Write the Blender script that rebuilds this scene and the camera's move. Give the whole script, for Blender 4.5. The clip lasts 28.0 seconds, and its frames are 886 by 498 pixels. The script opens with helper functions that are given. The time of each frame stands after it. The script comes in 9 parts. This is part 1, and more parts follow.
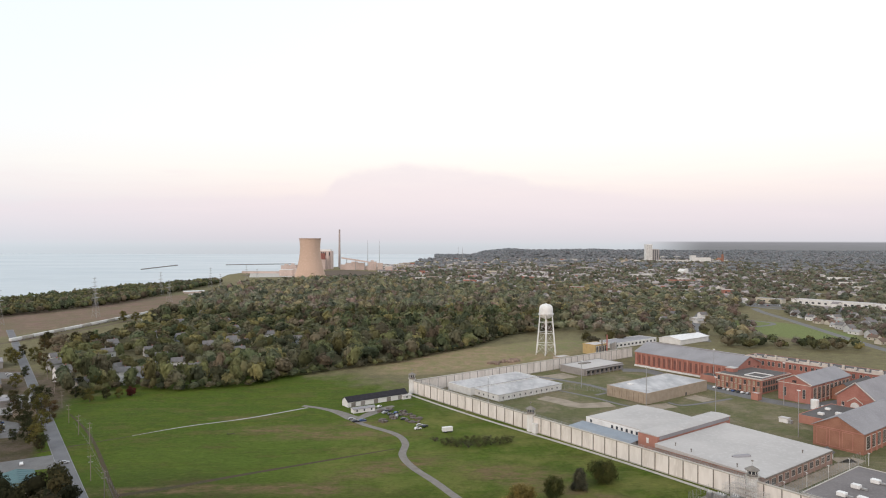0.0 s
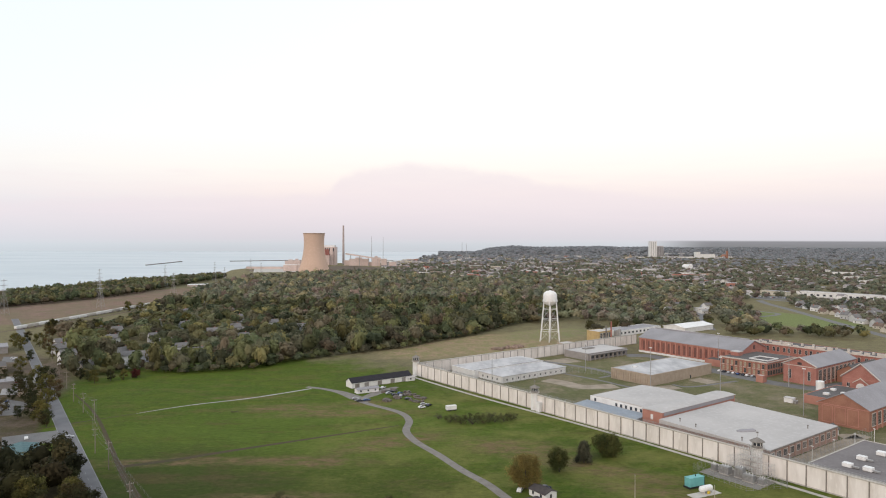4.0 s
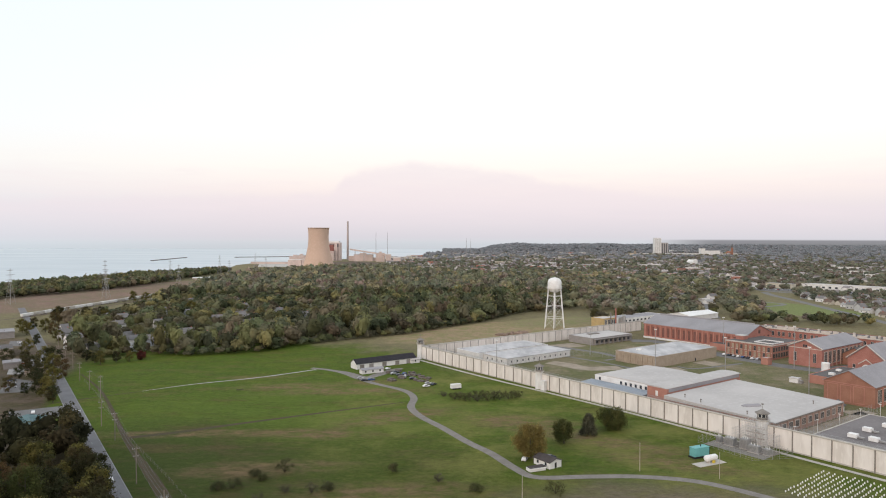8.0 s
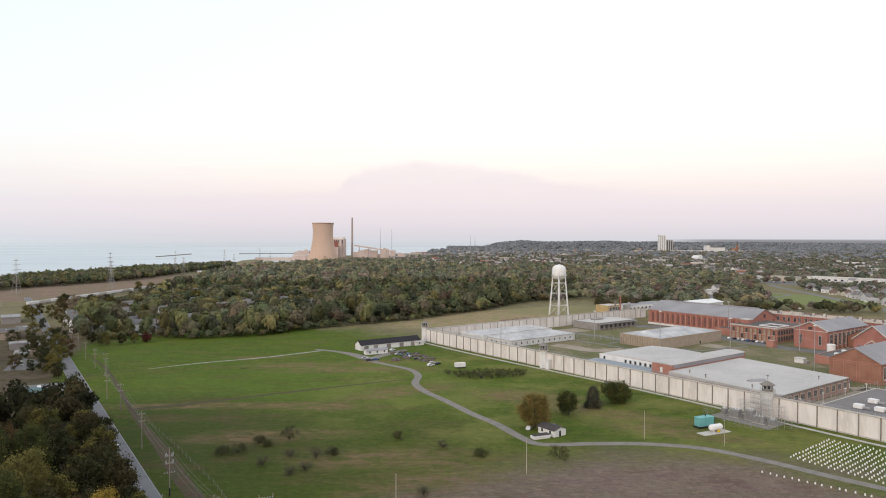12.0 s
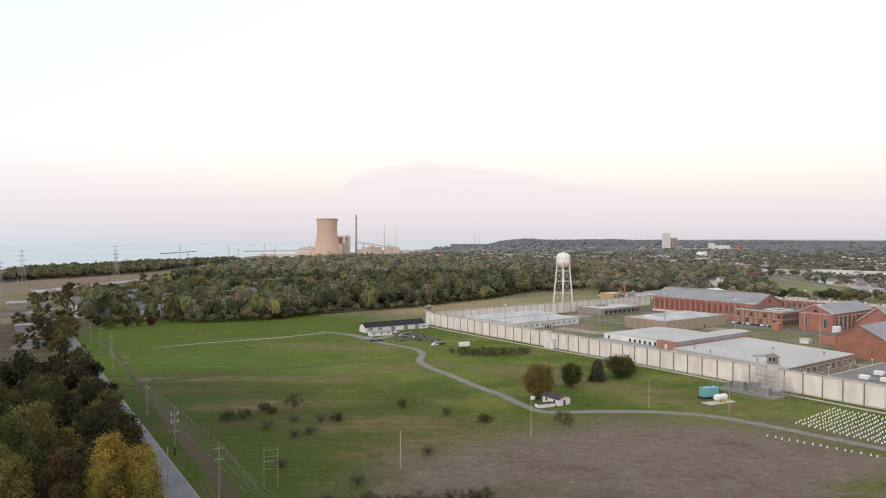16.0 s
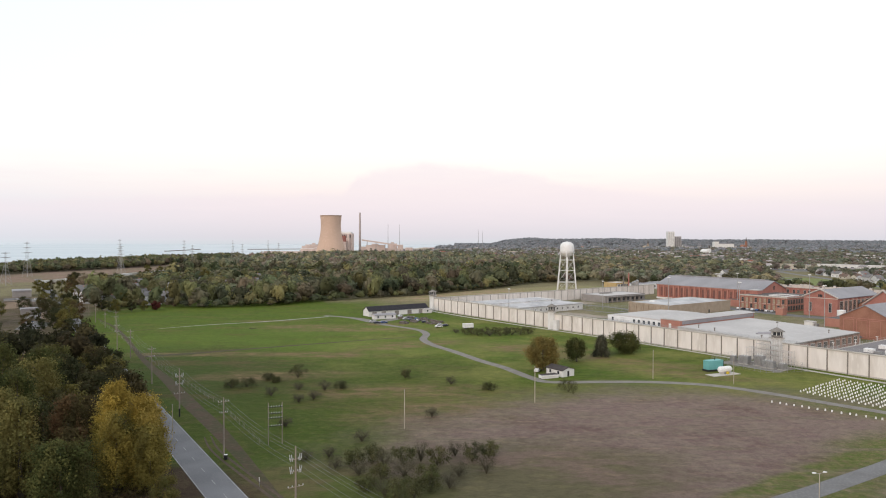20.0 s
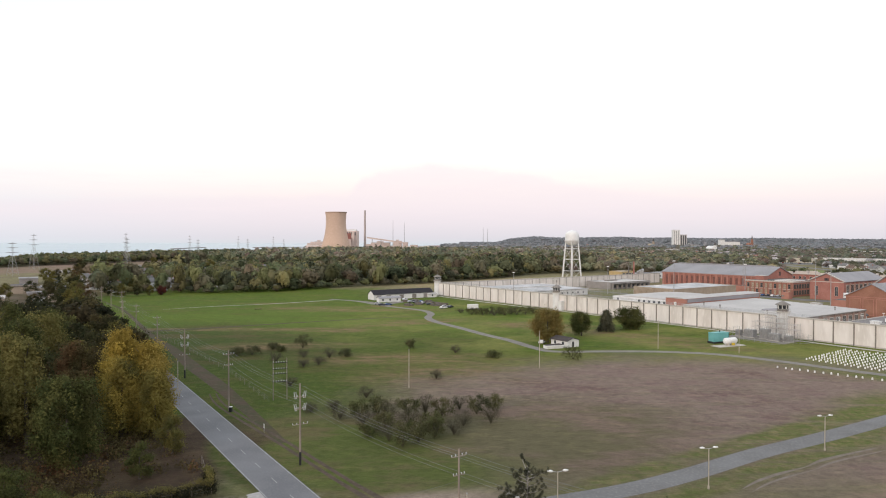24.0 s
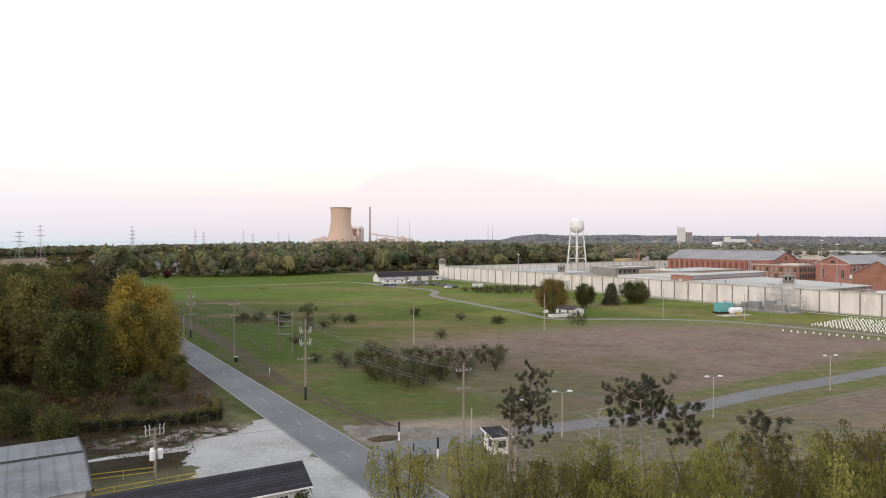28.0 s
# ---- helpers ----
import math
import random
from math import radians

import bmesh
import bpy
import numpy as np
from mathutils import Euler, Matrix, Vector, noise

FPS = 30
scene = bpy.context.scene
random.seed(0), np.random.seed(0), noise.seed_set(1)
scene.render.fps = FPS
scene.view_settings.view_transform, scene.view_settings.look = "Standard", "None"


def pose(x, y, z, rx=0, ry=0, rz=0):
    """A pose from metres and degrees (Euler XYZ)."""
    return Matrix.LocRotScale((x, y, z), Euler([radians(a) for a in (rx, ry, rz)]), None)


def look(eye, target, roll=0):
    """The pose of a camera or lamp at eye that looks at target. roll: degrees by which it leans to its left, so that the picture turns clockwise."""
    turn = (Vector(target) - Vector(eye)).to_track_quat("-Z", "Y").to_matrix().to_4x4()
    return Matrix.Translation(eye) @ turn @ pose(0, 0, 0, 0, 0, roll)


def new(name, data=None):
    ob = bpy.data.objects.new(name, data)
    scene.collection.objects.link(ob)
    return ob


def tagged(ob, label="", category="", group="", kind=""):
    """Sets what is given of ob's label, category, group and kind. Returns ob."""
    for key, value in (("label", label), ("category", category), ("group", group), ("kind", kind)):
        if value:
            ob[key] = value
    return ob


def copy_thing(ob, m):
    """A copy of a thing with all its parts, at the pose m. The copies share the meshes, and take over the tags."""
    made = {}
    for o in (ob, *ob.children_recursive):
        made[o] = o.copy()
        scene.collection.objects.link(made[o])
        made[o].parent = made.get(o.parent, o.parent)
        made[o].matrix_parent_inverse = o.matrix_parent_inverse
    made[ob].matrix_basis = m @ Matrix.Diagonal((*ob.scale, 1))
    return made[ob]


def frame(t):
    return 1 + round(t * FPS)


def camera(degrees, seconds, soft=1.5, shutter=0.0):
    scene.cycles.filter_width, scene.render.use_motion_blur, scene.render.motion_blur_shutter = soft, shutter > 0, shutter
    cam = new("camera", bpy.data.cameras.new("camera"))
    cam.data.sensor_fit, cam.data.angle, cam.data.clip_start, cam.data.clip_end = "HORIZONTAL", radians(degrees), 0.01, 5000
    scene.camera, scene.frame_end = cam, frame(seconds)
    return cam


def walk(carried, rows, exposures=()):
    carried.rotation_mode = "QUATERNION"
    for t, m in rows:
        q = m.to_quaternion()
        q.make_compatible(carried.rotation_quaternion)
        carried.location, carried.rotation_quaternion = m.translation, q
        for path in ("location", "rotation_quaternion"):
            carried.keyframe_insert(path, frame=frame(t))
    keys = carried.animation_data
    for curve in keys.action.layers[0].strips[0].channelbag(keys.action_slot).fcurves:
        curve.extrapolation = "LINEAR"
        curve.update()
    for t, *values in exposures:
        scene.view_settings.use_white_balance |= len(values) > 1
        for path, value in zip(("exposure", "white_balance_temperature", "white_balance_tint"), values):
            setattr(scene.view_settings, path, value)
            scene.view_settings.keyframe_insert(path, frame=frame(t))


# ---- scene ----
FOV = 66.0
cam = camera(FOV, 28.0, soft=1.08)
# seconds, height, x, y, turn to the left, tilt down, lean (degrees)
ROWS = [
    (0.0, 110.76, 0.37, 0.79, -0.303, 0.851, 0.067),
    (1.0, 107.71, 0.28, 0.93, -0.217, 0.861, 0.062),
    (2.0, 104.70, 0.31, 1.02, -0.128, 0.876, 0.063),
    (3.0, 101.75, 0.39, 1.06, -0.057, 0.896, 0.064),
    (3.5, 100.30, 0.40, 1.06, -0.020, 0.907, 0.064),
    (4.5, 97.29, 0.33, 0.96, 0.056, 0.931, 0.063),
    (5.5, 94.28, 0.26, 0.87, 0.130, 0.954, 0.062),
    (6.0, 92.89, 0.23, 0.81, 0.182, 0.965, 0.068),
    (7.0, 90.08, 0.20, 0.65, 0.277, 0.989, 0.078),
    (8.0, 87.26, 0.12, 0.52, 0.373, 1.013, 0.081),
    (9.0, 84.36, 0.00, 0.47, 0.457, 1.039, 0.081),
    (10.0, 81.43, -0.03, 0.43, 0.535, 1.061, 0.090),
    (11.0, 78.37, 0.04, 0.32, 0.636, 1.068, 0.095),
    (12.0, 75.42, 0.10, 0.21, 0.733, 1.059, 0.094),
    (12.5, 73.98, 0.09, 0.18, 0.777, 1.053, 0.094),
    (13.5, 71.10, 0.06, 0.12, 0.859, 1.050, 0.095),
    (14.5, 68.24, 0.03, 0.07, 0.941, 1.047, 0.097),
    (15.0, 66.67, 0.01, 0.00, 0.984, 1.046, 0.094),
    (16.0, 63.59, -0.02, -0.12, 1.066, 1.043, 0.092),
    (17.0, 60.67, -0.08, -0.19, 1.142, 1.044, 0.096),
    (18.0, 57.93, -0.17, -0.25, 1.213, 1.037, 0.100),
    (19.0, 55.19, -0.17, -0.39, 1.283, 1.012, 0.113),
    (20.0, 52.41, -0.12, -0.57, 1.368, 0.976, 0.119),
    (21.0, 49.60, -0.06, -0.70, 1.477, 0.949, 0.116),
    (21.5, 48.15, -0.05, -0.75, 1.538, 0.940, 0.113),
    (22.5, 45.35, 0.01, -0.78, 1.638, 0.933, 0.102),
    (23.5, 42.56, 0.08, -0.81, 1.738, 0.925, 0.090),
    (24.0, 41.09, 0.07, -0.85, 1.786, 0.923, 0.087),
    (25.0, 38.13, 0.07, -0.90, 1.882, 0.924, 0.082),
    (26.0, 35.16, 0.03, -0.95, 1.978, 0.930, 0.075),
    (27.0, 32.25, 0.04, -1.07, 2.075, 0.940, 0.075),
    (28.0, 29.47, 0.12, -1.34, 2.194, 0.946, 0.086),
]
walk(cam, [(t, pose(x, y, h, 90 - tilt, 0, turn) @ pose(0, 0, 0, 0, 0, lean)) for t, h, x, y, turn, tilt, lean in ROWS],
     exposures=[(0.0, 0.0, 6500, 12.5), (12.0, 0.0, 6500, 12.5), (28.0, 0.12, 6500, 12.5)])

# ---- light: dusk, a pale bright sky, the low sun behind the camera ----
SUN_AZ, SUN_EL = radians(215), radians(9)
world = bpy.data.worlds.new("dusk_sky")
scene.world = world
world.use_nodes = True
wn, wl = world.node_tree.nodes, world.node_tree.links
wn.clear()
w_out = wn.new("ShaderNodeOutputWorld")
sky = wn.new("ShaderNodeTexSky")
sky.sky_type = "NISHITA"
sky.sun_disc = False
sky.sun_elevation, sky.sun_rotation = SUN_EL, SUN_AZ
sky.dust_density = 2.0
coord = wn.new("ShaderNodeTexCoord")
sep = wn.new("ShaderNodeSeparateXYZ")
wl.new(coord.outputs["Generated"], sep.inputs[0])


def wmath(op, a, b=None, c=None):
    n = wn.new("ShaderNodeMath")
    n.operation = op
    for i, v in enumerate((a, b, c)):
        if v is None:
            continue
        if isinstance(v, (int, float)):
            n.inputs[i].default_value = v
        else:
            wl.new(v, n.inputs[i])
    return n.outputs[0]


def wmix(f, a, b):
    n = wn.new("ShaderNodeMix")
    n.data_type = "RGBA"
    if isinstance(f, (int, float)):
        n.inputs[0].default_value = f
    else:
        wl.new(f, n.inputs[0])
    for i, v in ((6, a), (7, b)):
        if isinstance(v, tuple):
            n.inputs[i].default_value = (*v, 1)
        else:
            wl.new(v, n.inputs[i])
    return n.outputs[2]


def wramp(fac, stops):
    n = wn.new("ShaderNodeValToRGB")
    el = n.color_ramp.elements
    while len(el) < len(stops):
        el.new(0.5)
    for e, (p, c) in zip(el, stops):
        e.position, e.color = p, (*c, 1)
    wl.new(fac, n.inputs[0])
    return n.outputs[0]


def wnoise(scale, detail=3.0, stretch=(1, 1, 1), rough=0.5):
    m = wn.new("ShaderNodeMapping")
    m.inputs["Scale"].default_value = stretch
    wl.new(coord.outputs["Generated"], m.inputs[0])
    n = wn.new("ShaderNodeTexNoise")
    n.inputs["Scale"].default_value = scale
    n.inputs["Detail"].default_value = detail
    n.inputs["Roughness"].default_value = rough
    wl.new(m.outputs[0], n.inputs["Vector"])
    return n.outputs["Fac"]


# height over the horizon, 0.5 at the horizon and 1 at about 30 degrees
high = wmath("MULTIPLY_ADD", sep.outputs[2], 1.0, 0.5)
base = wramp(high, [
    (0.0, (0.20, 0.19, 0.17)),
    (0.40, (0.30, 0.32, 0.33)),
    (0.489, (0.60, 0.64, 0.675)),
    (0.4952, (0.655, 0.68, 0.71)),
    (0.4968, (0.67, 0.66, 0.70)),
    (0.534, (0.78, 0.725, 0.755)),
    (0.567, (0.92, 0.83, 0.80)),
    (0.600, (1.0, 0.94, 0.87)),
    (0.640, (1.00, 0.975, 0.945)),
    (0.70, (0.99, 0.99, 0.985)),
    (0.84, (0.96, 0.985, 1.0)),
    (1.0, (0.93, 0.965, 1.0)),
])
# the sky's upper left is a little bluer
east = wn.new("ShaderNodeMapRange")
wl.new(wmath("SUBTRACT", sep.outputs[2], sep.outputs[0]), east.inputs[0])
east.inputs[1].default_value, east.inputs[2].default_value, east.inputs[3].default_value, east.inputs[4].default_value = 0.30, 1.0, 0.0, 0.45
base = wmix(east.outputs[0], base, (0.70, 0.90, 0.97))
# a pale mauve cloud bank, its crown a little right of the tower; height of its top against bearing
bearing = wmath("MULTIPLY_ADD", wmath("DIVIDE", sep.outputs[0], wmath("MAXIMUM", sep.outputs[1], 0.05)), 0.7, 0.5)
crest_n = wn.new("ShaderNodeValToRGB")
crest_n.color_ramp.interpolation = "LINEAR"
CREST = [(-0.70, 0.050), (-0.40, 0.060), (-0.17, 0.068), (-0.150, 0.092), (-0.125, 0.103), (-0.055, 0.114), (0.03, 0.107), (0.088, 0.102), (0.135, 0.087), (0.21, 0.075), (0.36, 0.058), (0.66, 0.044)]
el = crest_n.color_ramp.elements
while len(el) < len(CREST):
    el.new(0.5)
for e, (p, z) in zip(el, CREST):
    e.position, e.color = p * 0.7 + 0.5, (z * 5, z * 5, z * 5, 1)
wl.new(bearing, crest_n.inputs[0])
crest = wmath("MULTIPLY", crest_n.outputs[0], 0.2)
crest = wmath("ADD", crest, wmath("MULTIPLY_ADD", wnoise(26.0, 5.0, (1, 1, 1.6), 0.6), 0.016, -0.008))
bank = wn.new("ShaderNodeMapRange")
bank.interpolation_type = "SMOOTHSTEP"
wl.new(wmath("SUBTRACT", crest, sep.outputs[2]), bank.inputs[0])
bank.inputs[1].default_value, bank.inputs[2].default_value, bank.inputs[3].default_value, bank.inputs[4].default_value = -0.001, 0.014, 0.0, 0.62
low = wn.new("ShaderNodeMapRange")
wl.new(sep.outputs[2], low.inputs[0])
low.inputs[1].default_value, low.inputs[2].default_value = 0.0, 0.05
ahead = wmath("GREATER_THAN", sep.outputs[1], 0.06)
veil = wmath("MULTIPLY", wmath("MULTIPLY", bank.outputs[0], low.outputs[0]), ahead)
clouded = wmix(wmath("MULTIPLY", veil, wmath("MULTIPLY_ADD", wnoise(16.0, 4.0, (1, 1, 5), 0.6), 0.7, 0.62)), base, (0.835, 0.755, 0.785))
# beyond the right shore the low band below the horizon is hazy land
ashore = wn.new("ShaderNodeMapRange")
ashore.interpolation_type = "SMOOTHSTEP"
wl.new(wmath("DIVIDE", sep.outputs[0], wmath("MAXIMUM", sep.outputs[1], 0.05)), ashore.inputs[0])
ashore.inputs[1].default_value, ashore.inputs[2].default_value = 0.28, 0.40
below = wn.new("ShaderNodeMapRange")
wl.new(sep.outputs[2], below.inputs[0])
below.inputs[1].default_value, below.inputs[2].default_value, below.inputs[3].default_value, below.inputs[4].default_value = -0.0045, -0.0025, 1.0, 0.0
far_land = wramp(wmath("MULTIPLY_ADD", sep.outputs[2], 40.0, 1.0), [(0.1, (0.215, 0.222, 0.225)), (0.6, (0.26, 0.266, 0.28)), (0.93, (0.345, 0.345, 0.375))])
mottled = wmix(wmath("MULTIPLY", wnoise(60.0, 5.0, (1, 1, 14), 0.6), 0.55), far_land, (0.19, 0.195, 0.20))
clouded = wmix(wmath("MULTIPLY", wmath("MULTIPLY", ashore.outputs[0], below.outputs[0]), ahead), clouded, mottled)
# thin streaks of rose cloud
streak = wn.new("ShaderNodeMapRange")
wl.new(wnoise(9.0, 4.0, (1, 1, 9), 0.55), streak.inputs[0])
streak.inputs[1].default_value, streak.inputs[2].default_value, streak.inputs[3].default_value, streak.inputs[4].default_value = 0.50, 0.75, 0.0, 0.35
band = wn.new("ShaderNodeMapRange")
wl.new(wmath("ABSOLUTE", wmath("SUBTRACT", sep.outputs[2], 0.065)), band.inputs[0])
band.inputs[1].default_value, band.inputs[2].default_value, band.inputs[3].default_value, band.inputs[4].default_value = 0.015, 0.05, 1.0, 0.0
clouded = wmix(wmath("MULTIPLY", streak.outputs[0], band.outputs[0]), clouded, (0.88, 0.79, 0.80))
bg = wn.new("ShaderNodeBackground")
bg.inputs[1].default_value = 1.03
wl.new(clouded, bg.inputs[0])
bg2 = wn.new("ShaderNodeBackground")
bg2.inputs[1].default_value = 0.006
wl.new(sky.outputs[0], bg2.inputs[0])
add = wn.new("ShaderNodeAddShader")
wl.new(bg.outputs[0], add.inputs[0])
wl.new(bg2.outputs[0], add.inputs[1])
wl.new(add.outputs[0], w_out.inputs[0])

sun = new("sun", bpy.data.lights.new("sun", "SUN"))
sun.data.energy, sun.data.angle, sun.data.color = 1.2, radians(24), (1.0, 0.78, 0.62)
sun.matrix_world = look((-600 * math.sin(radians(35)), -600 * math.cos(radians(35)), 190), (0, 0, 0))

# ---- materials ----
def material(name, c1, c2=None, rough=0.8, scale=0.5, fine=8.0, bump=0.2, metal=0.0, c3=None, island=0.0, rand=0.0, spec=0.3, stretch=(1, 1, 1), bump_dist=0.05):
    """Base colour that wanders between c1 and c2 (broad) and towards c3 (fine), with a fine relief."""
    m = bpy.data.materials.new(name)
    m.use_nodes = True
    n, l = m.node_tree.nodes, m.node_tree.links
    b = n["Principled BSDF"]
    b.inputs["Roughness"].default_value, b.inputs["Metallic"].default_value = rough, metal
    b.inputs["Specular IOR Level"].default_value = spec
    c2 = c2 or tuple(v * 0.75 for v in c1)
    c3 = c3 or tuple(v * 1.2 for v in c1)
    tc = n.new("ShaderNodeTexCoord")
    mp = n.new("ShaderNodeMapping")
    mp.inputs["Scale"].default_value = stretch
    geo = n.new("ShaderNodeNewGeometry")
    l.new(geo.outputs["Position"], mp.inputs[0])

    def noise_at(s, d):
        t = n.new("ShaderNodeTexNoise")
        t.inputs["Scale"].default_value, t.inputs["Detail"].default_value = s, d
        l.new(mp.outputs[0], t.inputs["Vector"])
        return t.outputs["Fac"]

    def mix(f, a, bb, lo, hi):
        r = n.new("ShaderNodeMapRange")
        r.inputs[1].default_value, r.inputs[2].default_value = lo, hi
        l.new(f, r.inputs[0])
        x = n.new("ShaderNodeMix")
        x.data_type = "RGBA"
        l.new(r.outputs[0], x.inputs[0])
        for i, v in ((6, a), (7, bb)):
            if isinstance(v, tuple):
                x.inputs[i].default_value = (*v, 1)
            else:
                l.new(v, x.inputs[i])
        return x.outputs[2]

    f1, f2 = noise_at(scale, 4), noise_at(fine, 3)
    col = mix(f1, c1, c2, 0.35, 0.65)
    col = mix(f2, col, c3, 0.5, 0.85)
    for amount, out in ((island, geo.outputs["Random Per Island"]), (rand, None)):
        if amount:
            if out is None:
                out = n.new("ShaderNodeObjectInfo").outputs["Random"]
            r = n.new("ShaderNodeMapRange")
            r.inputs[3].default_value, r.inputs[4].default_value = 1 - amount, 1 + amount
            l.new(out, r.inputs[0])
            h = n.new("ShaderNodeHueSaturation")
            l.new(r.outputs[0], h.inputs["Value"])
            l.new(col, h.inputs["Color"])
            col = h.outputs[0]
    l.new(col, b.inputs["Base Color"])
    if bump:
        bp = n.new("ShaderNodeBump")
        bp.inputs["Strength"].default_value, bp.inputs["Distance"].default_value = bump, bump_dist
        l.new(f2, bp.inputs["Height"])
        l.new(bp.outputs[0], b.inputs["Normal"])
    return m


def plain(name, c, rough=0.6, metal=0.0):
    m = bpy.data.materials.new(name)
    m.use_nodes = True
    b = m.node_tree.nodes["Principled BSDF"]
    b.inputs["Base Color"].default_value, b.inputs["Roughness"].default_value, b.inputs["Metallic"].default_value = (*c, 1), rough, metal
    return m


# ---- mesh tools ----
class Shape:
    """Collects vertices and faces for one mesh."""

    def __init__(self):
        self.v, self.f = [], []

    def add(self, verts, faces):
        k = len(self.v)
        self.v += [tuple(p) for p in verts]
        self.f += [tuple(i + k for i in fc) for fc in faces]
        return self

    def box(self, x0, x1, y0, y1, z0, z1):
        return self.prism([(x0, y0), (x1, y0), (x1, y1), (x0, y1)], z0, z1)

    def prism(self, poly, z0, z1):
        n = len(poly)
        vs = [(x, y, z0) for x, y in poly] + [(x, y, z1) for x, y in poly]
        fs = [tuple(range(n - 1, -1, -1)), tuple(range(n, 2 * n))]
        fs += [(i, (i + 1) % n, n + (i + 1) % n, n + i) for i in range(n)]
        return self.add(vs, fs)

    def loft(self, rings, closed=True, caps=True):
        n = len(rings[0])
        vs = [p for r in rings for p in r]
        fs = []
        for k in range(len(rings) - 1):
            for i in range(n if closed else n - 1):
                j = (i + 1) % n
                fs.append((k * n + i, k * n + j, (k + 1) * n + j, (k + 1) * n + i))
        if caps and closed:
            fs += [tuple(range(n - 1, -1, -1)), tuple(range((len(rings) - 1) * n, len(rings) * n))]
        return self.add(vs, fs)

    def lathe(self, prof, n=16, at=(0, 0, 0), caps=True):
        return self.loft([[(at[0] + r * math.cos(2 * math.pi * i / n), at[1] + r * math.sin(2 * math.pi * i / n), at[2] + z) for i in range(n)] for r, z in prof], True, caps)

    def rod(self, a, b, r0, r1=None, n=6):
        a, b = Vector(a), Vector(b)
        r1 = r0 if r1 is None else r1
        q = (b - a).to_track_quat("Z", "Y")
        rings = []
        for p, r in ((a, r0), (b, r1)):
            rings.append([tuple(p + q @ Vector((r * math.cos(2 * math.pi * i / n), r * math.sin(2 * math.pi * i / n), 0))) for i in range(n)])
        return self.loft(rings)

    def mesh(self, name, mat, smooth=False):
        me = bpy.data.meshes.new(name)
        me.from_pydata(self.v, [], self.f)
        me.materials.append(mat)
        if smooth:
            me.shade_smooth()
        return me


def thing(name, label, category, m=None, group="", kind=""):
    ob = new(name)
    ob.empty_display_size = 0.2
    ob.matrix_world = m or Matrix()
    return tagged(ob, label, category, group, kind)


def part(name, shape, mat, parent, label="", smooth=False):
    """One mesh object under a thing or a part, in the parent's own frame."""
    me = shape if isinstance(shape, bpy.types.Mesh) else shape.mesh(name, mat, smooth)
    ob = new(name, me)
    ob.parent = parent
    if label:
        ob["label"] = label
    return ob


def solo(name, shape, mat, label, category="", kind="", group="", m=None, smooth=False):
    """A thing that is one mesh."""
    ob = new(name, shape.mesh(name, mat, smooth))
    if m:
        ob.matrix_world = m
    return tagged(ob, label, category, group, kind)


def ribbon(pts, width, z, bend=6):
    """A flat strip along a smooth line through pts; width may be a number or one for each point."""
    P = [Vector((*p, 0)) for p in pts]
    W = [width] * len(P) if isinstance(width, (int, float)) else list(width)
    line, ws = [], []
    for i in range(len(P) - 1):
        p0, p1, p2, p3 = P[max(i - 1, 0)], P[i], P[i + 1], P[min(i + 2, len(P) - 1)]
        for k in range(bend):
            t = k / bend
            line.append(0.5 * (2 * p1 + (p2 - p0) * t + (2 * p0 - 5 * p1 + 4 * p2 - p3) * t * t + (3 * p1 - p0 - 3 * p2 + p3) * t ** 3))
            ws.append(W[i] + (W[i + 1] - W[i]) * t)
    line.append(P[-1])
    ws.append(W[-1])
    s, vs = Shape(), []
    for i, p in enumerate(line):
        d = (line[min(i + 1, len(line) - 1)] - line[max(i - 1, 0)]).normalized()
        n = Vector((-d.y, d.x, 0)) * ws[i] / 2
        vs += [(p.x + n.x, p.y + n.y, z), (p.x - n.x, p.y - n.y, z)]
    s.add(vs, [(2 * i + 1, 2 * i + 3, 2 * i + 2, 2 * i) for i in range(len(line) - 1)])
    return s


# the compound's own frame: u along its long wall towards the camera's side, v into the compound
YARD = Matrix.Translation((-19, 490, 0)) @ Matrix(((0.6, 0.8, 0, 0), (-0.8, 0.6, 0, 0), (0, 0, 1, 0), (0, 0, 0, 1)))


def yard(u, v, z=0):
    return YARD @ Vector((u, v, z))

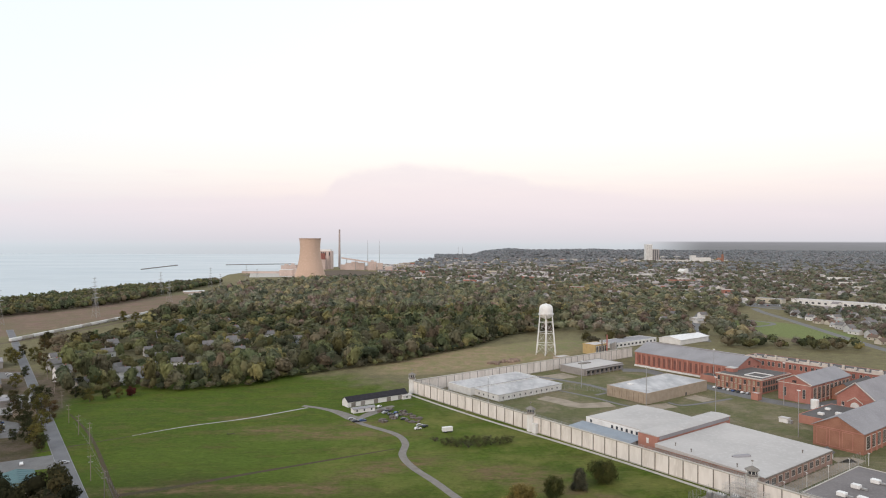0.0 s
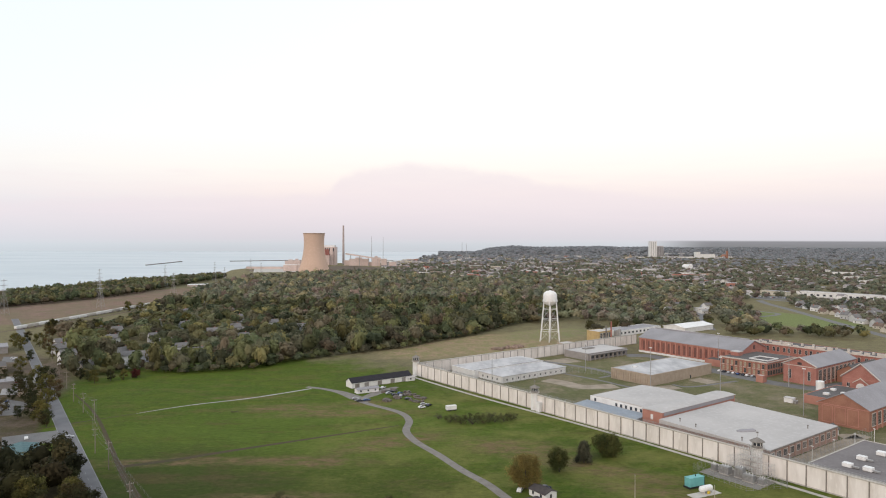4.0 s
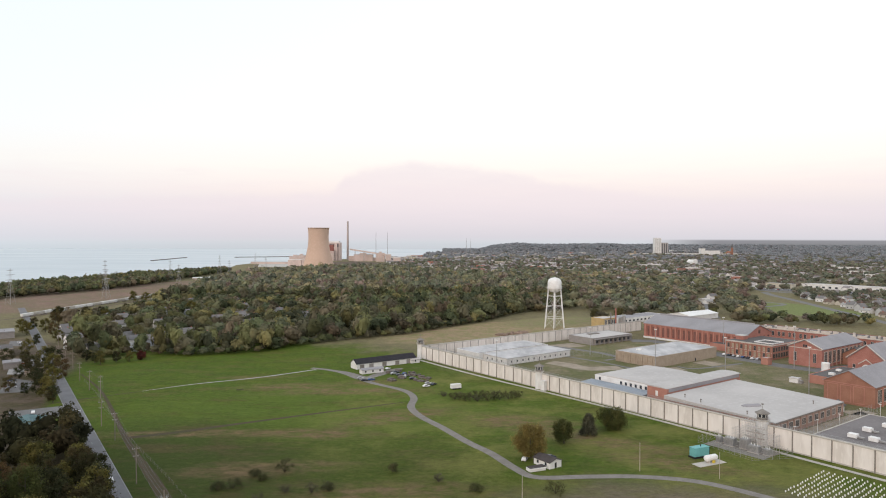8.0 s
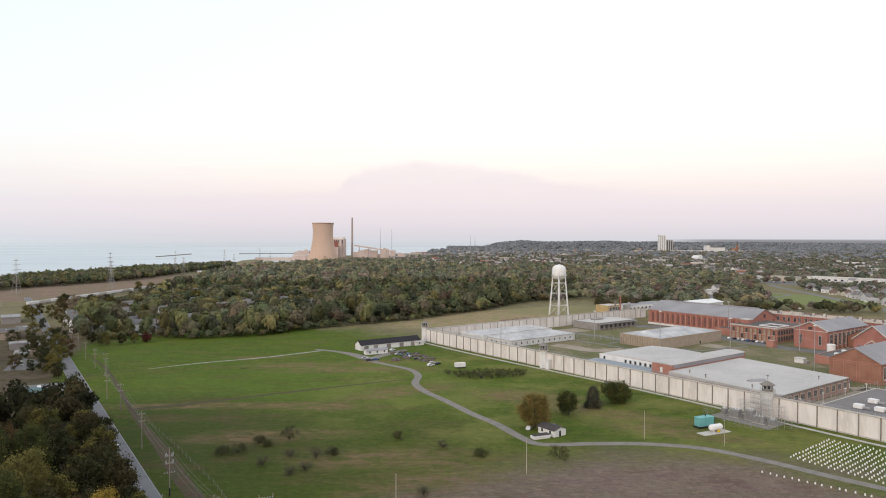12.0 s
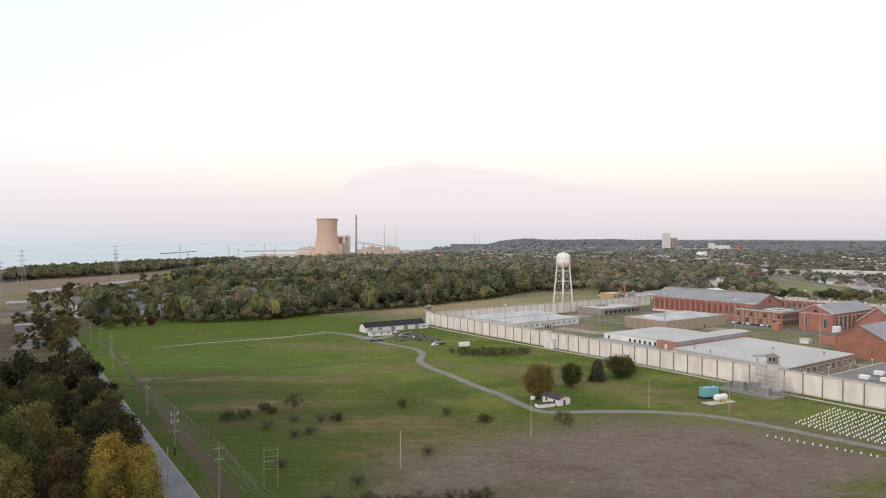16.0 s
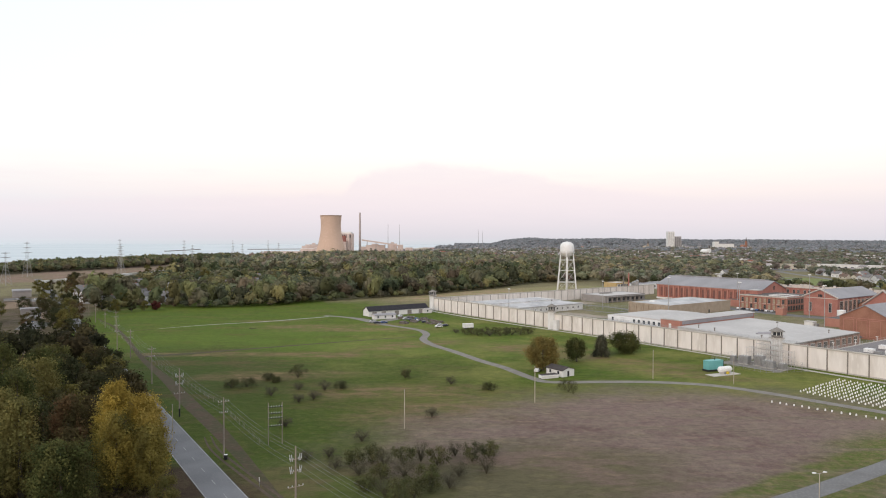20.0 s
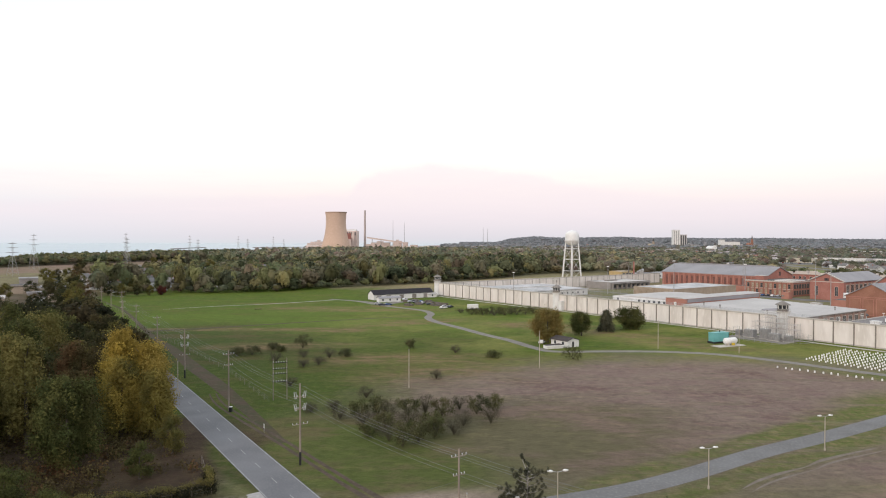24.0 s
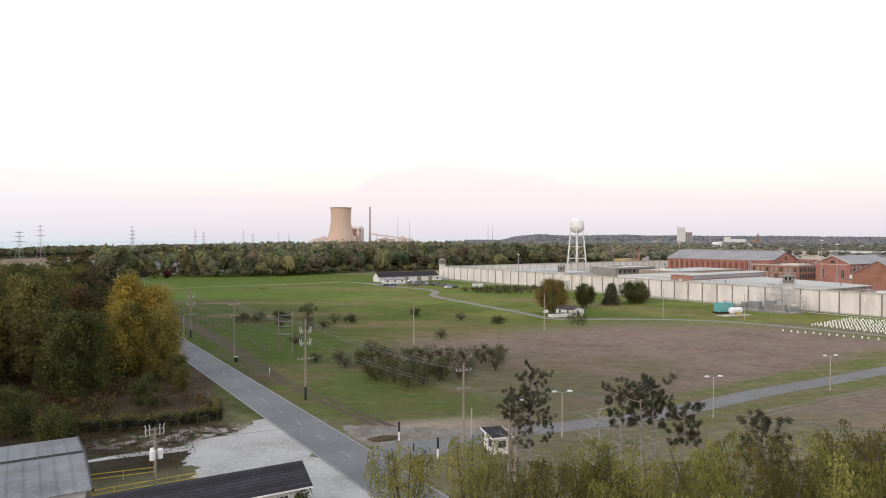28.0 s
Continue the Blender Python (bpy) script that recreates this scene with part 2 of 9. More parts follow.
# ---- ground, lake, roads ----
def ground_material():
    m = bpy.data.materials.new("field_ground")
    m.use_nodes = True
    n, l = m.node_tree.nodes, m.node_tree.links
    b = n["Principled BSDF"]
    b.inputs["Roughness"].default_value, b.inputs["Specular IOR Level"].default_value = 0.95, 0.1
    geo = n.new("ShaderNodeNewGeometry")

    def noise_at(s, d=4.0, stretch=(1, 1, 1), turn=0.0):
        mp = n.new("ShaderNodeMapping")
        mp.inputs["Scale"].default_value, mp.inputs["Rotation"].default_value = stretch, (0, 0, turn)
        l.new(geo.outputs["Position"], mp.inputs[0])
        t = n.new("ShaderNodeTexNoise")
        t.inputs["Scale"].default_value, t.inputs["Detail"].default_value, t.inputs["Roughness"].default_value = s, d + 2, 0.70
        l.new(mp.outputs[0], t.inputs["Vector"])
        return t.outputs["Fac"]

    def ranged(f, lo, hi, a=0.0, c=1.0):
        r = n.new("ShaderNodeMapRange")
        r.interpolation_type = "SMOOTHSTEP"
        l.new(f, r.inputs[0])
        for i, v in enumerate((lo, hi, a, c)):
            r.inputs[i + 1].default_value = v
        return r.outputs[0]

    def op(kind, a, c):
        x = n.new("ShaderNodeMath")
        x.operation = kind
        for i, v in enumerate((a, c)):
            if isinstance(v, (int, float)):
                x.inputs[i].default_value = v
            else:
                l.new(v, x.inputs[i])
        return x.outputs[0]

    def mix(f, a, c):
        x = n.new("ShaderNodeMix")
        x.data_type = "RGBA"
        l.new(f, x.inputs[0])
        for i, v in ((6, a), (7, c)):
            if isinstance(v, tuple):
                x.inputs[i].default_value = (*v, 1)
            else:
                l.new(v, x.inputs[i])
        return x.outputs[2]

    wobble = noise_at(0.03, 6.0)

    def blob(cx, cy, rx, ry, turn=0.0, soft=0.25, ragged=0.7):
        """1 inside an ellipse with a ragged, soft edge."""
        mp = n.new("ShaderNodeMapping")
        mp.vector_type = "TEXTURE"
        mp.inputs["Location"].default_value = (cx, cy, 0)
        mp.inputs["Rotation"].default_value = (0, 0, radians(turn))
        mp.inputs["Scale"].default_value = (rx, ry, 1e6)
        l.new(geo.outputs["Position"], mp.inputs[0])
        v = n.new("ShaderNodeVectorMath")
        v.operation = "LENGTH"
        l.new(mp.outputs[0], v.inputs[0])
        d = op("ADD", v.outputs["Value"], op("MULTIPLY", op("SUBTRACT", wobble, 0.5), ragged))
        return ranged(d, 1 + soft, 1 - soft)

    broad, mid, fine = noise_at(0.012, 5.0), noise_at(0.09, 5.0), noise_at(1.6, 4.0)
    streak = noise_at(0.16, 4.0, (0.14, 1.0, 1), radians(-8))
    mottle, tuft, patch = noise_at(0.030, 6.0), noise_at(0.45, 5.0), noise_at(0.055, 6.0, (0.45, 1, 1), radians(-10))
    olive, floor_c = (0.120, 0.112, 0.062), (0.090, 0.080, 0.050)
    col = mix(ranged(mid, 0.35, 0.65), olive, floor_c)
    # mown grass: fresh green, paler dry patches, brown thin spots and tufts
    mow = noise_at(0.42, 3.0, (0.05, 1.0, 1), radians(-38))
    green = mix(ranged(broad, 0.35, 0.65), (0.038, 0.070, 0.007), (0.053, 0.080, 0.008))
    green = mix(ranged(mow, 0.42, 0.62, 0, 0.45), green, (0.030, 0.056, 0.007))
    green = mix(ranged(streak, 0.48, 0.66, 0, 0.45), green, (0.078, 0.082, 0.014))
    green = mix(ranged(mid, 0.46, 0.66, 0, 0.65), green, (0.033, 0.047, 0.009))
    green = mix(ranged(patch, 0.52, 0.64, 0, 0.55), green, (0.076, 0.065, 0.023))
    green = mix(ranged(tuft, 0.48, 0.62, 0, 0.5), green, (0.067, 0.078, 0.017))
    rough_g = mix(ranged(patch, 0.48, 0.64, 0, 0.7), (0.034, 0.050, 0.008), (0.063, 0.052, 0.023))
    rough_g = mix(ranged(tuft, 0.48, 0.60, 0, 0.75), rough_g, (0.057, 0.065, 0.015))
    col = mix(blob(-110, 340, 155, 235, 20, 0.12), col, green)
    col = mix(blob(60, 300, 120, 150, 38, 0.10, 0.4), col, mix(ranged(mottle, 0.40, 0.62), green, (0.100, 0.107, 0.029)))
    col = mix(op("MULTIPLY", blob(-62, 345, 92, 62, 10, 0.4, 1.2), ranged(patch, 0.62, 0.46, 0, 0.65)), col, (0.061, 0.092, 0.014))
    # rough grass at the near end of the field, between the shrubs
    col = mix(op("MULTIPLY", blob(-60, 220, 78, 84, 30, 0.4, 1.2), 0.7), col, rough_g)
    col = mix(op("MULTIPLY", blob(-100, 258, 40, 62, 34, 0.5, 1.3), 0.8), col, mix(ranged(patch, 0.46, 0.62), (0.029, 0.043, 0.009), (0.050, 0.043, 0.018)))
    broken = ranged(noise_at(0.22, 6.0, (0.5, 1, 1)), 0.40, 0.60, 0.15, 0.85)
    worn = mix(ranged(streak, 0.3, 0.7), (0.110, 0.078, 0.043), (0.135, 0.092, 0.056))
    for cx, cy, rx, ry, tn in ((-91, 396, 26, 9, 8), (-46, 408, 18, 8, 10), (-60, 384, 42, 8, 8), (-25, 330, 30, 10, 30), (65, 292, 34, 8, -28), (-70, 255, 30, 8, 10), (35, 320, 28, 12, -20), (88, 262, 30, 7, -25), (-120, 300, 60, 5, 4), (-20, 230, 34, 10, 5), (-6, 205, 26, 14, 20), (-121, 421, 20, 5, 5), (-60, 300, 26, 7, 0)):
        col = mix(op("MULTIPLY", blob(cx, cy, rx, ry, tn, 0.6, 1.8), broken), col, worn)
    # the dry field
    dry = blob(58, 172, 84, 58, 24, 0.34, 0.9)
    brown = mix(ranged(mid, 0.35, 0.68), (0.114, 0.079, 0.074), (0.133, 0.102, 0.087))
    brown = mix(ranged(streak, 0.45, 0.72, 0, 0.5), brown, (0.078, 0.077, 0.044))
    brown = mix(ranged(mottle, 0.50, 0.66, 0, 0.8), brown, (0.086, 0.053, 0.051))
    brown = mix(ranged(tuft, 0.46, 0.66, 0, 0.42), brown, (0.167, 0.137, 0.108))
    col = mix(dry, col, brown)
    col = mix(blob(14, 142, 36, 28, 30, 0.4, 1.2), col, mix(ranged(patch, 0.44, 0.60), (0.076, 0.068, 0.040), (0.112, 0.081, 0.066)))
    col = mix(op("MULTIPLY", blob(-22, 128, 34, 18, -38, 0.4, 1.0), 0.85), col, mix(ranged(patch, 0.46, 0.62), (0.050, 0.068, 0.014), (0.080, 0.068, 0.032)))
    col = mix(blob(95, 78, 75, 40, 30, 0.2, 0.6), col, mix(ranged(streak, 0.4, 0.65), (0.183, 0.123, 0.098), (0.128, 0.113, 0.060)))
    lush = mix(ranged(tuft, 0.42, 0.62), (0.060, 0.078, 0.019), (0.102, 0.090, 0.041))
    for cx, cy, rx, ry, tn in ((72, 148, 70, 3.5, 35), (60, 126, 50, 3.5, 35), (108, 165, 44, 14, 35), (128, 205, 26, 8, -40)):
        col = mix(op("MULTIPLY", blob(cx, cy, rx, ry, tn, 0.45, 1.0), ranged(streak, 0.36, 0.56, 0.35, 0.9)), col, lush)
    # bare dark earth under the roadside trees and along the hedge, shade included in the colour
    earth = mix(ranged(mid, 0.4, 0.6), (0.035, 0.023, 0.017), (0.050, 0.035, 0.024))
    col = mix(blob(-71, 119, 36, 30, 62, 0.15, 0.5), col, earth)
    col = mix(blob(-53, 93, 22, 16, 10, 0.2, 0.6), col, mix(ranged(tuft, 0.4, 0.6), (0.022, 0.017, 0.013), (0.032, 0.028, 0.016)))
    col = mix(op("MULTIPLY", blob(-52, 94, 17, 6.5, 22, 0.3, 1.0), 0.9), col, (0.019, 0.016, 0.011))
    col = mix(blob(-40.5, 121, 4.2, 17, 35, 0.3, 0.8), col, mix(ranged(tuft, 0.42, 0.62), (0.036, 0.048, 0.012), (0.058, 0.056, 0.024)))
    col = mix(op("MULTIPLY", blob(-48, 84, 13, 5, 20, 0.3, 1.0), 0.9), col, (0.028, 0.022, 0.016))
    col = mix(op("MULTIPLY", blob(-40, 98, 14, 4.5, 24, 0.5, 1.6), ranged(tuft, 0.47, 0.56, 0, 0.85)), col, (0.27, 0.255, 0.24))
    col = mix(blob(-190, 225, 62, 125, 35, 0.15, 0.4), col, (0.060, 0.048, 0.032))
    col = mix(op("MULTIPLY", blob(-5, 104, 11, 4.5, 20, 0.6, 1.6), 0.9), col, (0.215, 0.172, 0.145))
    # the bare strip behind the compound, its yards, and the scrub by the railway
    col = mix(blob(45, 640, 120, 46, 37, 0.2, 0.6), col, mix(ranged(mid, 0.4, 0.6), (0.195, 0.148, 0.100), (0.140, 0.132, 0.066)))
    lawn = mix(ranged(mottle, 0.42, 0.62), (0.078, 0.085, 0.040), (0.158, 0.134, 0.098))
    col = mix(blob(172, 424, 168, 108, -53, 0.06, 0.1), col, mix(ranged(mid, 0.40, 0.62, 0, 0.8), lawn, (0.098, 0.095, 0.050)))
    col = mix(blob(112, 705, 62, 32, 37, 0.25, 0.6), col, mix(ranged(mid, 0.4, 0.6), (0.125, 0.130, 0.060), (0.150, 0.128, 0.080)))
    scrub = mix(ranged(mid, 0.4, 0.62), (0.120, 0.080, 0.070), (0.140, 0.103, 0.080))
    col = mix(blob(-530, 1010, 95, 330, -9, 0.2, 0.5), col, mix(ranged(mottle, 0.42, 0.58, 0, 0.8), scrub, (0.098, 0.085, 0.056)))
    col = mix(blob(-318, 480, 48, 120, 35, 0.12, 0.2), col, mix(ranged(mid, 0.42, 0.6), (0.094, 0.072, 0.059), (0.062, 0.054, 0.032)))
    col = mix(blob(-292, 404, 46, 190, 34, 0.06, 0.1), col, mix(ranged(mid, 0.42, 0.6), (0.076, 0.058, 0.045), (0.050, 0.043, 0.024)))
    col = mix(blob(425, 830, 55, 100, 10, 0.12, 0.2), col, (0.100, 0.122, 0.050))
    col = mix(ranged(fine, 0.44, 0.60, 0, 0.22), col, (0.050, 0.050, 0.022))
    # tussocks and strands of straw over everything
    shade = n.new("ShaderNodeVectorMath")
    shade.operation = "SCALE"
    shade.inputs["Scale"].default_value = 0.62
    l.new(col, shade.inputs[0])
    col = mix(ranged(noise_at(0.55, 5.0, (0.7, 1, 1), radians(-8)), 0.44, 0.62, 0, 0.5), col, shade.outputs[0])
    straw = n.new("ShaderNodeVectorMath")
    straw.operation = "MULTIPLY_ADD"
    straw.inputs[1].default_value, straw.inputs[2].default_value = (1.35, 1.32, 1.25), (0.010, 0.009, 0.003)
    l.new(col, straw.inputs[0])
    col = mix(ranged(noise_at(0.30, 6.0, (0.5, 1, 1), radians(12)), 0.52, 0.64, 0, 0.45), col, straw.outputs[0])
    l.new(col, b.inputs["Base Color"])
    b.inputs["Sheen Weight"].default_value, b.inputs["Sheen Roughness"].default_value = 0.62, 0.5
    glow = n.new("ShaderNodeVectorMath")
    glow.operation = "SCALE"
    glow.inputs["Scale"].default_value = 2.2
    l.new(col, glow.inputs[0])
    l.new(glow.outputs[0], b.inputs["Sheen Tint"])
    bp = n.new("ShaderNodeBump")
    bp.inputs["Strength"].default_value, bp.inputs["Distance"].default_value = 0.5, 0.25
    l.new(op("ADD", fine, op("MULTIPLY", mid, 2.0)), bp.inputs["Height"])
    l.new(bp.outputs[0], b.inputs["Normal"])
    return m


GROUND = ground_material()
ASPHALT = material("asphalt", (0.168, 0.168, 0.178), (0.132, 0.132, 0.142), rough=0.85, scale=0.12, fine=3.0, c3=(0.21, 0.21, 0.22), bump=0.1)
ASPHALT_OLD = material("old_asphalt", (0.172, 0.170, 0.172), (0.138, 0.134, 0.133), rough=0.9, scale=0.15, fine=2.0, c3=(0.26, 0.25, 0.24), bump=0.15)
GRAVEL = material("pale_gravel", (0.40, 0.39, 0.39), (0.30, 0.285, 0.275), rough=0.95, scale=0.12, fine=1.4, c3=(0.50, 0.485, 0.475), bump=0.4)
DIRT = material("dirt_track", (0.125, 0.092, 0.068), (0.088, 0.068, 0.046), rough=0.95, scale=0.3, fine=2.0, c3=(0.17, 0.13, 0.10), bump=0.4)
CONCRETE = material("concrete", (0.50, 0.47, 0.43), (0.40, 0.375, 0.34), rough=0.85, scale=0.18, fine=1.5, c3=(0.56, 0.53, 0.49), bump=0.15)
WALL_D = material("dark_concrete_coping", (0.24, 0.22, 0.20), (0.18, 0.165, 0.15), rough=0.9, scale=0.4, fine=2)
PAINT_W = material("road_paint", (0.36, 0.36, 0.355), (0.20, 0.20, 0.20), rough=0.7, scale=1.5, fine=9)

# land: flat near by, rising far off to the wooded moraine on the right, its height set to fit the camera's horizon
SHORE = [(-690, -200), (-700, 600), (-738, 1150), (-708, 1300), (-684, 1450), (-640, 1560), (-600, 1720), (-610, 1900), (-650, 2100), (-640, 2230), (-560, 2290),
         (-470, 2600), (-330, 2800), (-180, 3000), (-80, 3500), (0, 4000), (60, 4300), (300, 4600), (1300, 4960)]


def shore_x(y):
    for (x0, y0), (x1, y1) in zip(SHORE, SHORE[1:]):
        if y <= y1:
            return x0 + (x1 - x0) * (y - y0) / (y1 - y0)
    return SHORE[-1][0]


def land_z(x, y):
    r = math.hypot(x, y)
    far = max(0.0, (r - 2300) / 2650)
    side = min(1.0, max(0.0, (x - 700) / 1500))
    return 13 * far ** 1.4 * side


s, vs, cols = Shape(), [], 61
ys = [-5, 0, 60, 130, 250, 420, 650, 850, 1000, 1150, 1300, 1375, 1450, 1560, 1640, 1720, 1810, 1900, 2000, 2100, 2230, 2290, 2440, 2600, 2700, 2800, 3000, 3250, 3500, 3750, 4000, 4300, 4600, 4960]
ys = [-400, -200, -100] + ys
for y in ys:
    x0 = shore_x(y)
    x1 = max(900.0, math.sqrt(max(0.0, 4960 ** 2 - y * y))) if y > 0 else 4960
    x1 = max(x1, x0 + 20)
    for i in range(cols):
        x = x0 + (x1 - x0) * (i / (cols - 1)) ** 1.6
        vs.append((x, y, land_z(x, y)))
s.add(vs, [(r * cols + i, r * cols + i + 1, (r + 1) * cols + i + 1, (r + 1) * cols + i) for r in range(len(ys) - 1) for i in range(cols - 1)])
solo("ground", s, GROUND, "mown green and dry brown grass fields reaching to the horizon", "ground", "structure", smooth=True)


def water_material():
    m = material("lake_water", (0.42, 0.485, 0.525), (0.385, 0.455, 0.50), rough=0.22, scale=0.003, fine=0.05, bump=0.0, spec=0.5, stretch=(0.25, 1, 1))
    n, l = m.node_tree.nodes, m.node_tree.links
    b = n["Principled BSDF"]
    geo = n.new("ShaderNodeNewGeometry")
    mp = n.new("ShaderNodeMapping")
    mp.inputs["Scale"].default_value = (0.10, 0.45, 1.0)
    l.new(geo.outputs["Position"], mp.inputs[0])
    t = n.new("ShaderNodeTexNoise")
    t.inputs["Scale"].default_value, t.inputs["Detail"].default_value = 0.012, 4
    l.new(mp.outputs[0], t.inputs["Vector"])
    r = n.new("ShaderNodeMapRange")
    r.inputs[1].default_value, r.inputs[2].default_value, r.inputs[3].default_value, r.inputs[4].default_value = 0.40, 0.66, 0.30, 0.40
    l.new(t.outputs["Fac"], r.inputs[0])
    l.new(r.outputs[0], b.inputs["Roughness"])
    return m


WATER = water_material()
s = Shape()
s.add([(-4990, -400, -1.6), (4990, -400, -1.6), (4990, 4990, -1.6), (-4990, 4990, -1.6)], [(0, 1, 2, 3)])
solo("lake_water", s, WATER, "calm pale blue lake with streaks of smooth water", "water", "structure")

# a thin breakwater in the lake and the pier by the power station
s = Shape()
for (a, b) in (((-1075, 2468), (-1095, 2856)), ((-905, 2894), (-640, 3030))):
    d = (Vector(b) - Vector(a)).normalized()
    nn = Vector((-d.y, d.x)) * 3
    s.prism([(a[0] - nn.x, a[1] - nn.y), (b[0] - nn.x, b[1] - nn.y), (b[0] + nn.x, b[1] + nn.y), (a[0] + nn.x, a[1] + nn.y)], -2, 1.2)
solo("breakwater", s, WALL_D, "long low dark stone breakwater in the lake", "breakwater", "structure")

ROAD = [(22, 34), (-17, 91), (-187, 340), (-357, 590), (-520, 828)]
ROAD_W = 7.4
solo("road", ribbon(ROAD, ROAD_W, 0.03), ASPHALT, "straight two-lane grey asphalt road along the field", "road", "structure")
PATH = [(-90, 452), (-70, 440), (-47, 409), (-25, 387), (-18, 369), (-18.5, 349), (-13, 331), (-2, 311), (9, 289), (18, 274), (26, 256), (33, 247), (52, 248), (71, 248), (90, 243), (106, 230), (118, 217), (129, 206), (150, 186), (190, 150)]
TRACK = material("worn_track", (0.225, 0.208, 0.192), (0.175, 0.158, 0.142), rough=0.95, scale=0.3, fine=2.0, c3=(0.29, 0.27, 0.25), bump=0.2)
solo("road_track", ribbon(PATH, 4.0, 0.025), TRACK, "narrow winding grey service road through the grass", "road", "structure")
LOT = [(-13, 92), (-3, 95.5), (2.7, 100.4), (15.2, 105.5), (28.0, 111.5), (39.5, 118.7), (56.3, 130.8), (74.0, 141.8), (93.6, 154.6), (113.4, 167.6), (152, 189.5)]
solo("road_lane", ribbon(LOT, [9, 6.2] + [4.9] * 9, 0.02), ASPHALT_OLD, "grey asphalt lane lined with street lamps", "road", "structure")
VERGE = material("rough_brown_verge", (0.072, 0.046, 0.030), (0.050, 0.050, 0.020), rough=0.95, scale=0.2, fine=0.8, c3=(0.105, 0.076, 0.048), bump=0.5, bump_dist=0.3)
solo("rough_verge", ribbon([(-232, 430), (-192, 378), (-135, 287), (-107, 246), (-86, 213), (-68, 186), (-50, 157), (-36, 134)], [0.8, 1.6, 2.4, 4.0, 5.0, 4.6, 3.0, 1.6], 0.010), VERGE, "rough brown strip of tall weeds beside the road", "verge", "structure")
RUT = material("dark_wheel_rut", (0.088, 0.062, 0.046), (0.060, 0.044, 0.030), rough=0.95, scale=0.3, fine=1.6, c3=(0.13, 0.10, 0.08), bump=0.4)
for off in (-0.85, 0.85):
    solo("dirt_track", ribbon([(x + off * 0.83, y + off * 0.55) for x, y in ((-66, 176), (-58, 162), (-36, 134), (-20, 113), (-11, 102))], [0.3, 0.6, 0.8, 0.9, 1.4], 0.015), RUT, "worn brown wheel rut beside the road", "track", "structure")
solo("field_ditch", ribbon([(-140, 293), (-119, 303), (-98, 316), (-60, 338), (-23, 359)], [3.4, 3.6, 3.0, 2.2, 1.0], 0.016), VERGE, "brown bare line across the green field", "track", "structure")
FAINT = material("faint_worn_soil", (0.185, 0.155, 0.130), (0.140, 0.115, 0.090), rough=0.95, scale=0.5, fine=3.0, c3=(0.24, 0.21, 0.18), bump=0.3)
for off, wd in ((-0.9, 0.7), (0.8, 1.0)):
    solo("dirt_track", ribbon([(x - off * 0.5, y + off * 0.85) for x, y in ((46.2, 111.2), (50.5, 115.2), (56.1, 119.1), (62.0, 122.6), (68.1, 127.2), (81.4, 134.3))], [0.1 * wd, 0.7 * wd, 0.9 * wd, 0.2 * wd, 1.0 * wd, 0.4 * wd], 0.014), FAINT, "thin pale worn wheel track in the dry grass", "track", "structure")
solo("farm_lane", ribbon([(-86, 447), (-117, 421), (-149, 402), (-172, 383)], [2.0, 1.8, 1.4, 0.5], 0.016), GRAVEL, "thin pale gravel lane across the field", "track", "structure")
solo("field_edge_track", ribbon([(-172, 383), (-195, 364), (-208, 352)], [0.8, 1.6, 1.2], 0.015), VERGE, "faint brown line continuing the lane through the grass", "track", "structure")
solo("wall_walk", ribbon([tuple(yard(u, -4.5 - 1.5 * math.sin(u / 40))[:2]) for u in range(0, 330, 15)], 2.4, 0.02), CONCRETE, "pale concrete walk along the foot of the wall", "track", "structure")
s, yp = Shape(), [(-29.5, 111), (-34, 107), (-34.5, 101), (-37, 96), (-38.5, 91), (-37.5, 88), (-34.5, 84), (-33, 78), (-25, 70), (-10, 68), (-8, 73), (-20.5, 90)]
edge = []
for (x0, y0), (x1, y1) in zip(yp, yp[1:] + yp[:1]):
    for k in range(10):
        x, y = x0 + (x1 - x0) * k / 10, y0 + (y1 - y0) * k / 10
        w = 1.5 * noise.noise(Vector((x * 0.35, y * 0.35, 3))) + 0.7 * noise.noise(Vector((x * 1.3, y * 1.3, 8)))
        edge.append((x + w, y + w * 0.8))
s.add([(x, y, 0.012) for x, y in edge], [tuple(range(len(edge)))])
solo("gravel_yard", s, GRAVEL, "pale crushed-stone yard beside the road", "gravel", "structure")
ap, rim_a = [(-20, 104.5), (-14, 104.6), (-8, 103.6), (-2, 103.2), (3.5, 103.4), (2.0, 101.2), (-4, 99.6), (-8.5, 96.0), (-11.5, 94.0), (-14.5, 94.5), (-17.5, 99)], []
for (x0, y0), (x1, y1) in zip(ap, ap[1:] + ap[:1]):
    for k in range(6):
        x, y = x0 + (x1 - x0) * k / 6, y0 + (y1 - y0) * k / 6
        w = 0.9 * noise.noise(Vector((x * 0.5, y * 0.5, 5)))
        rim_a.append((x + w, y + w * 0.7, 0.022))
solo("gravel_apron", Shape().add(rim_a, [tuple(range(len(rim_a)))]), material("sandy_gravel", (0.21, 0.185, 0.17), (0.13, 0.11, 0.092), rough=0.95, scale=0.35, fine=1.6, c3=(0.30, 0.28, 0.265), bump=0.4), "pale worn gravel apron where the track meets the road", "gravel", "structure")
solo("gravel_spur", ribbon([(-50.2, 85.8), (-45.7, 88.8), (-39.9, 91.7), (-37.3, 95.3), (-33.9, 97.4)], [1.0, 1.8, 2.4, 3.2, 4.0], 0.011), GRAVEL, "thin gravel spur running to the metal shed", "gravel", "structure")

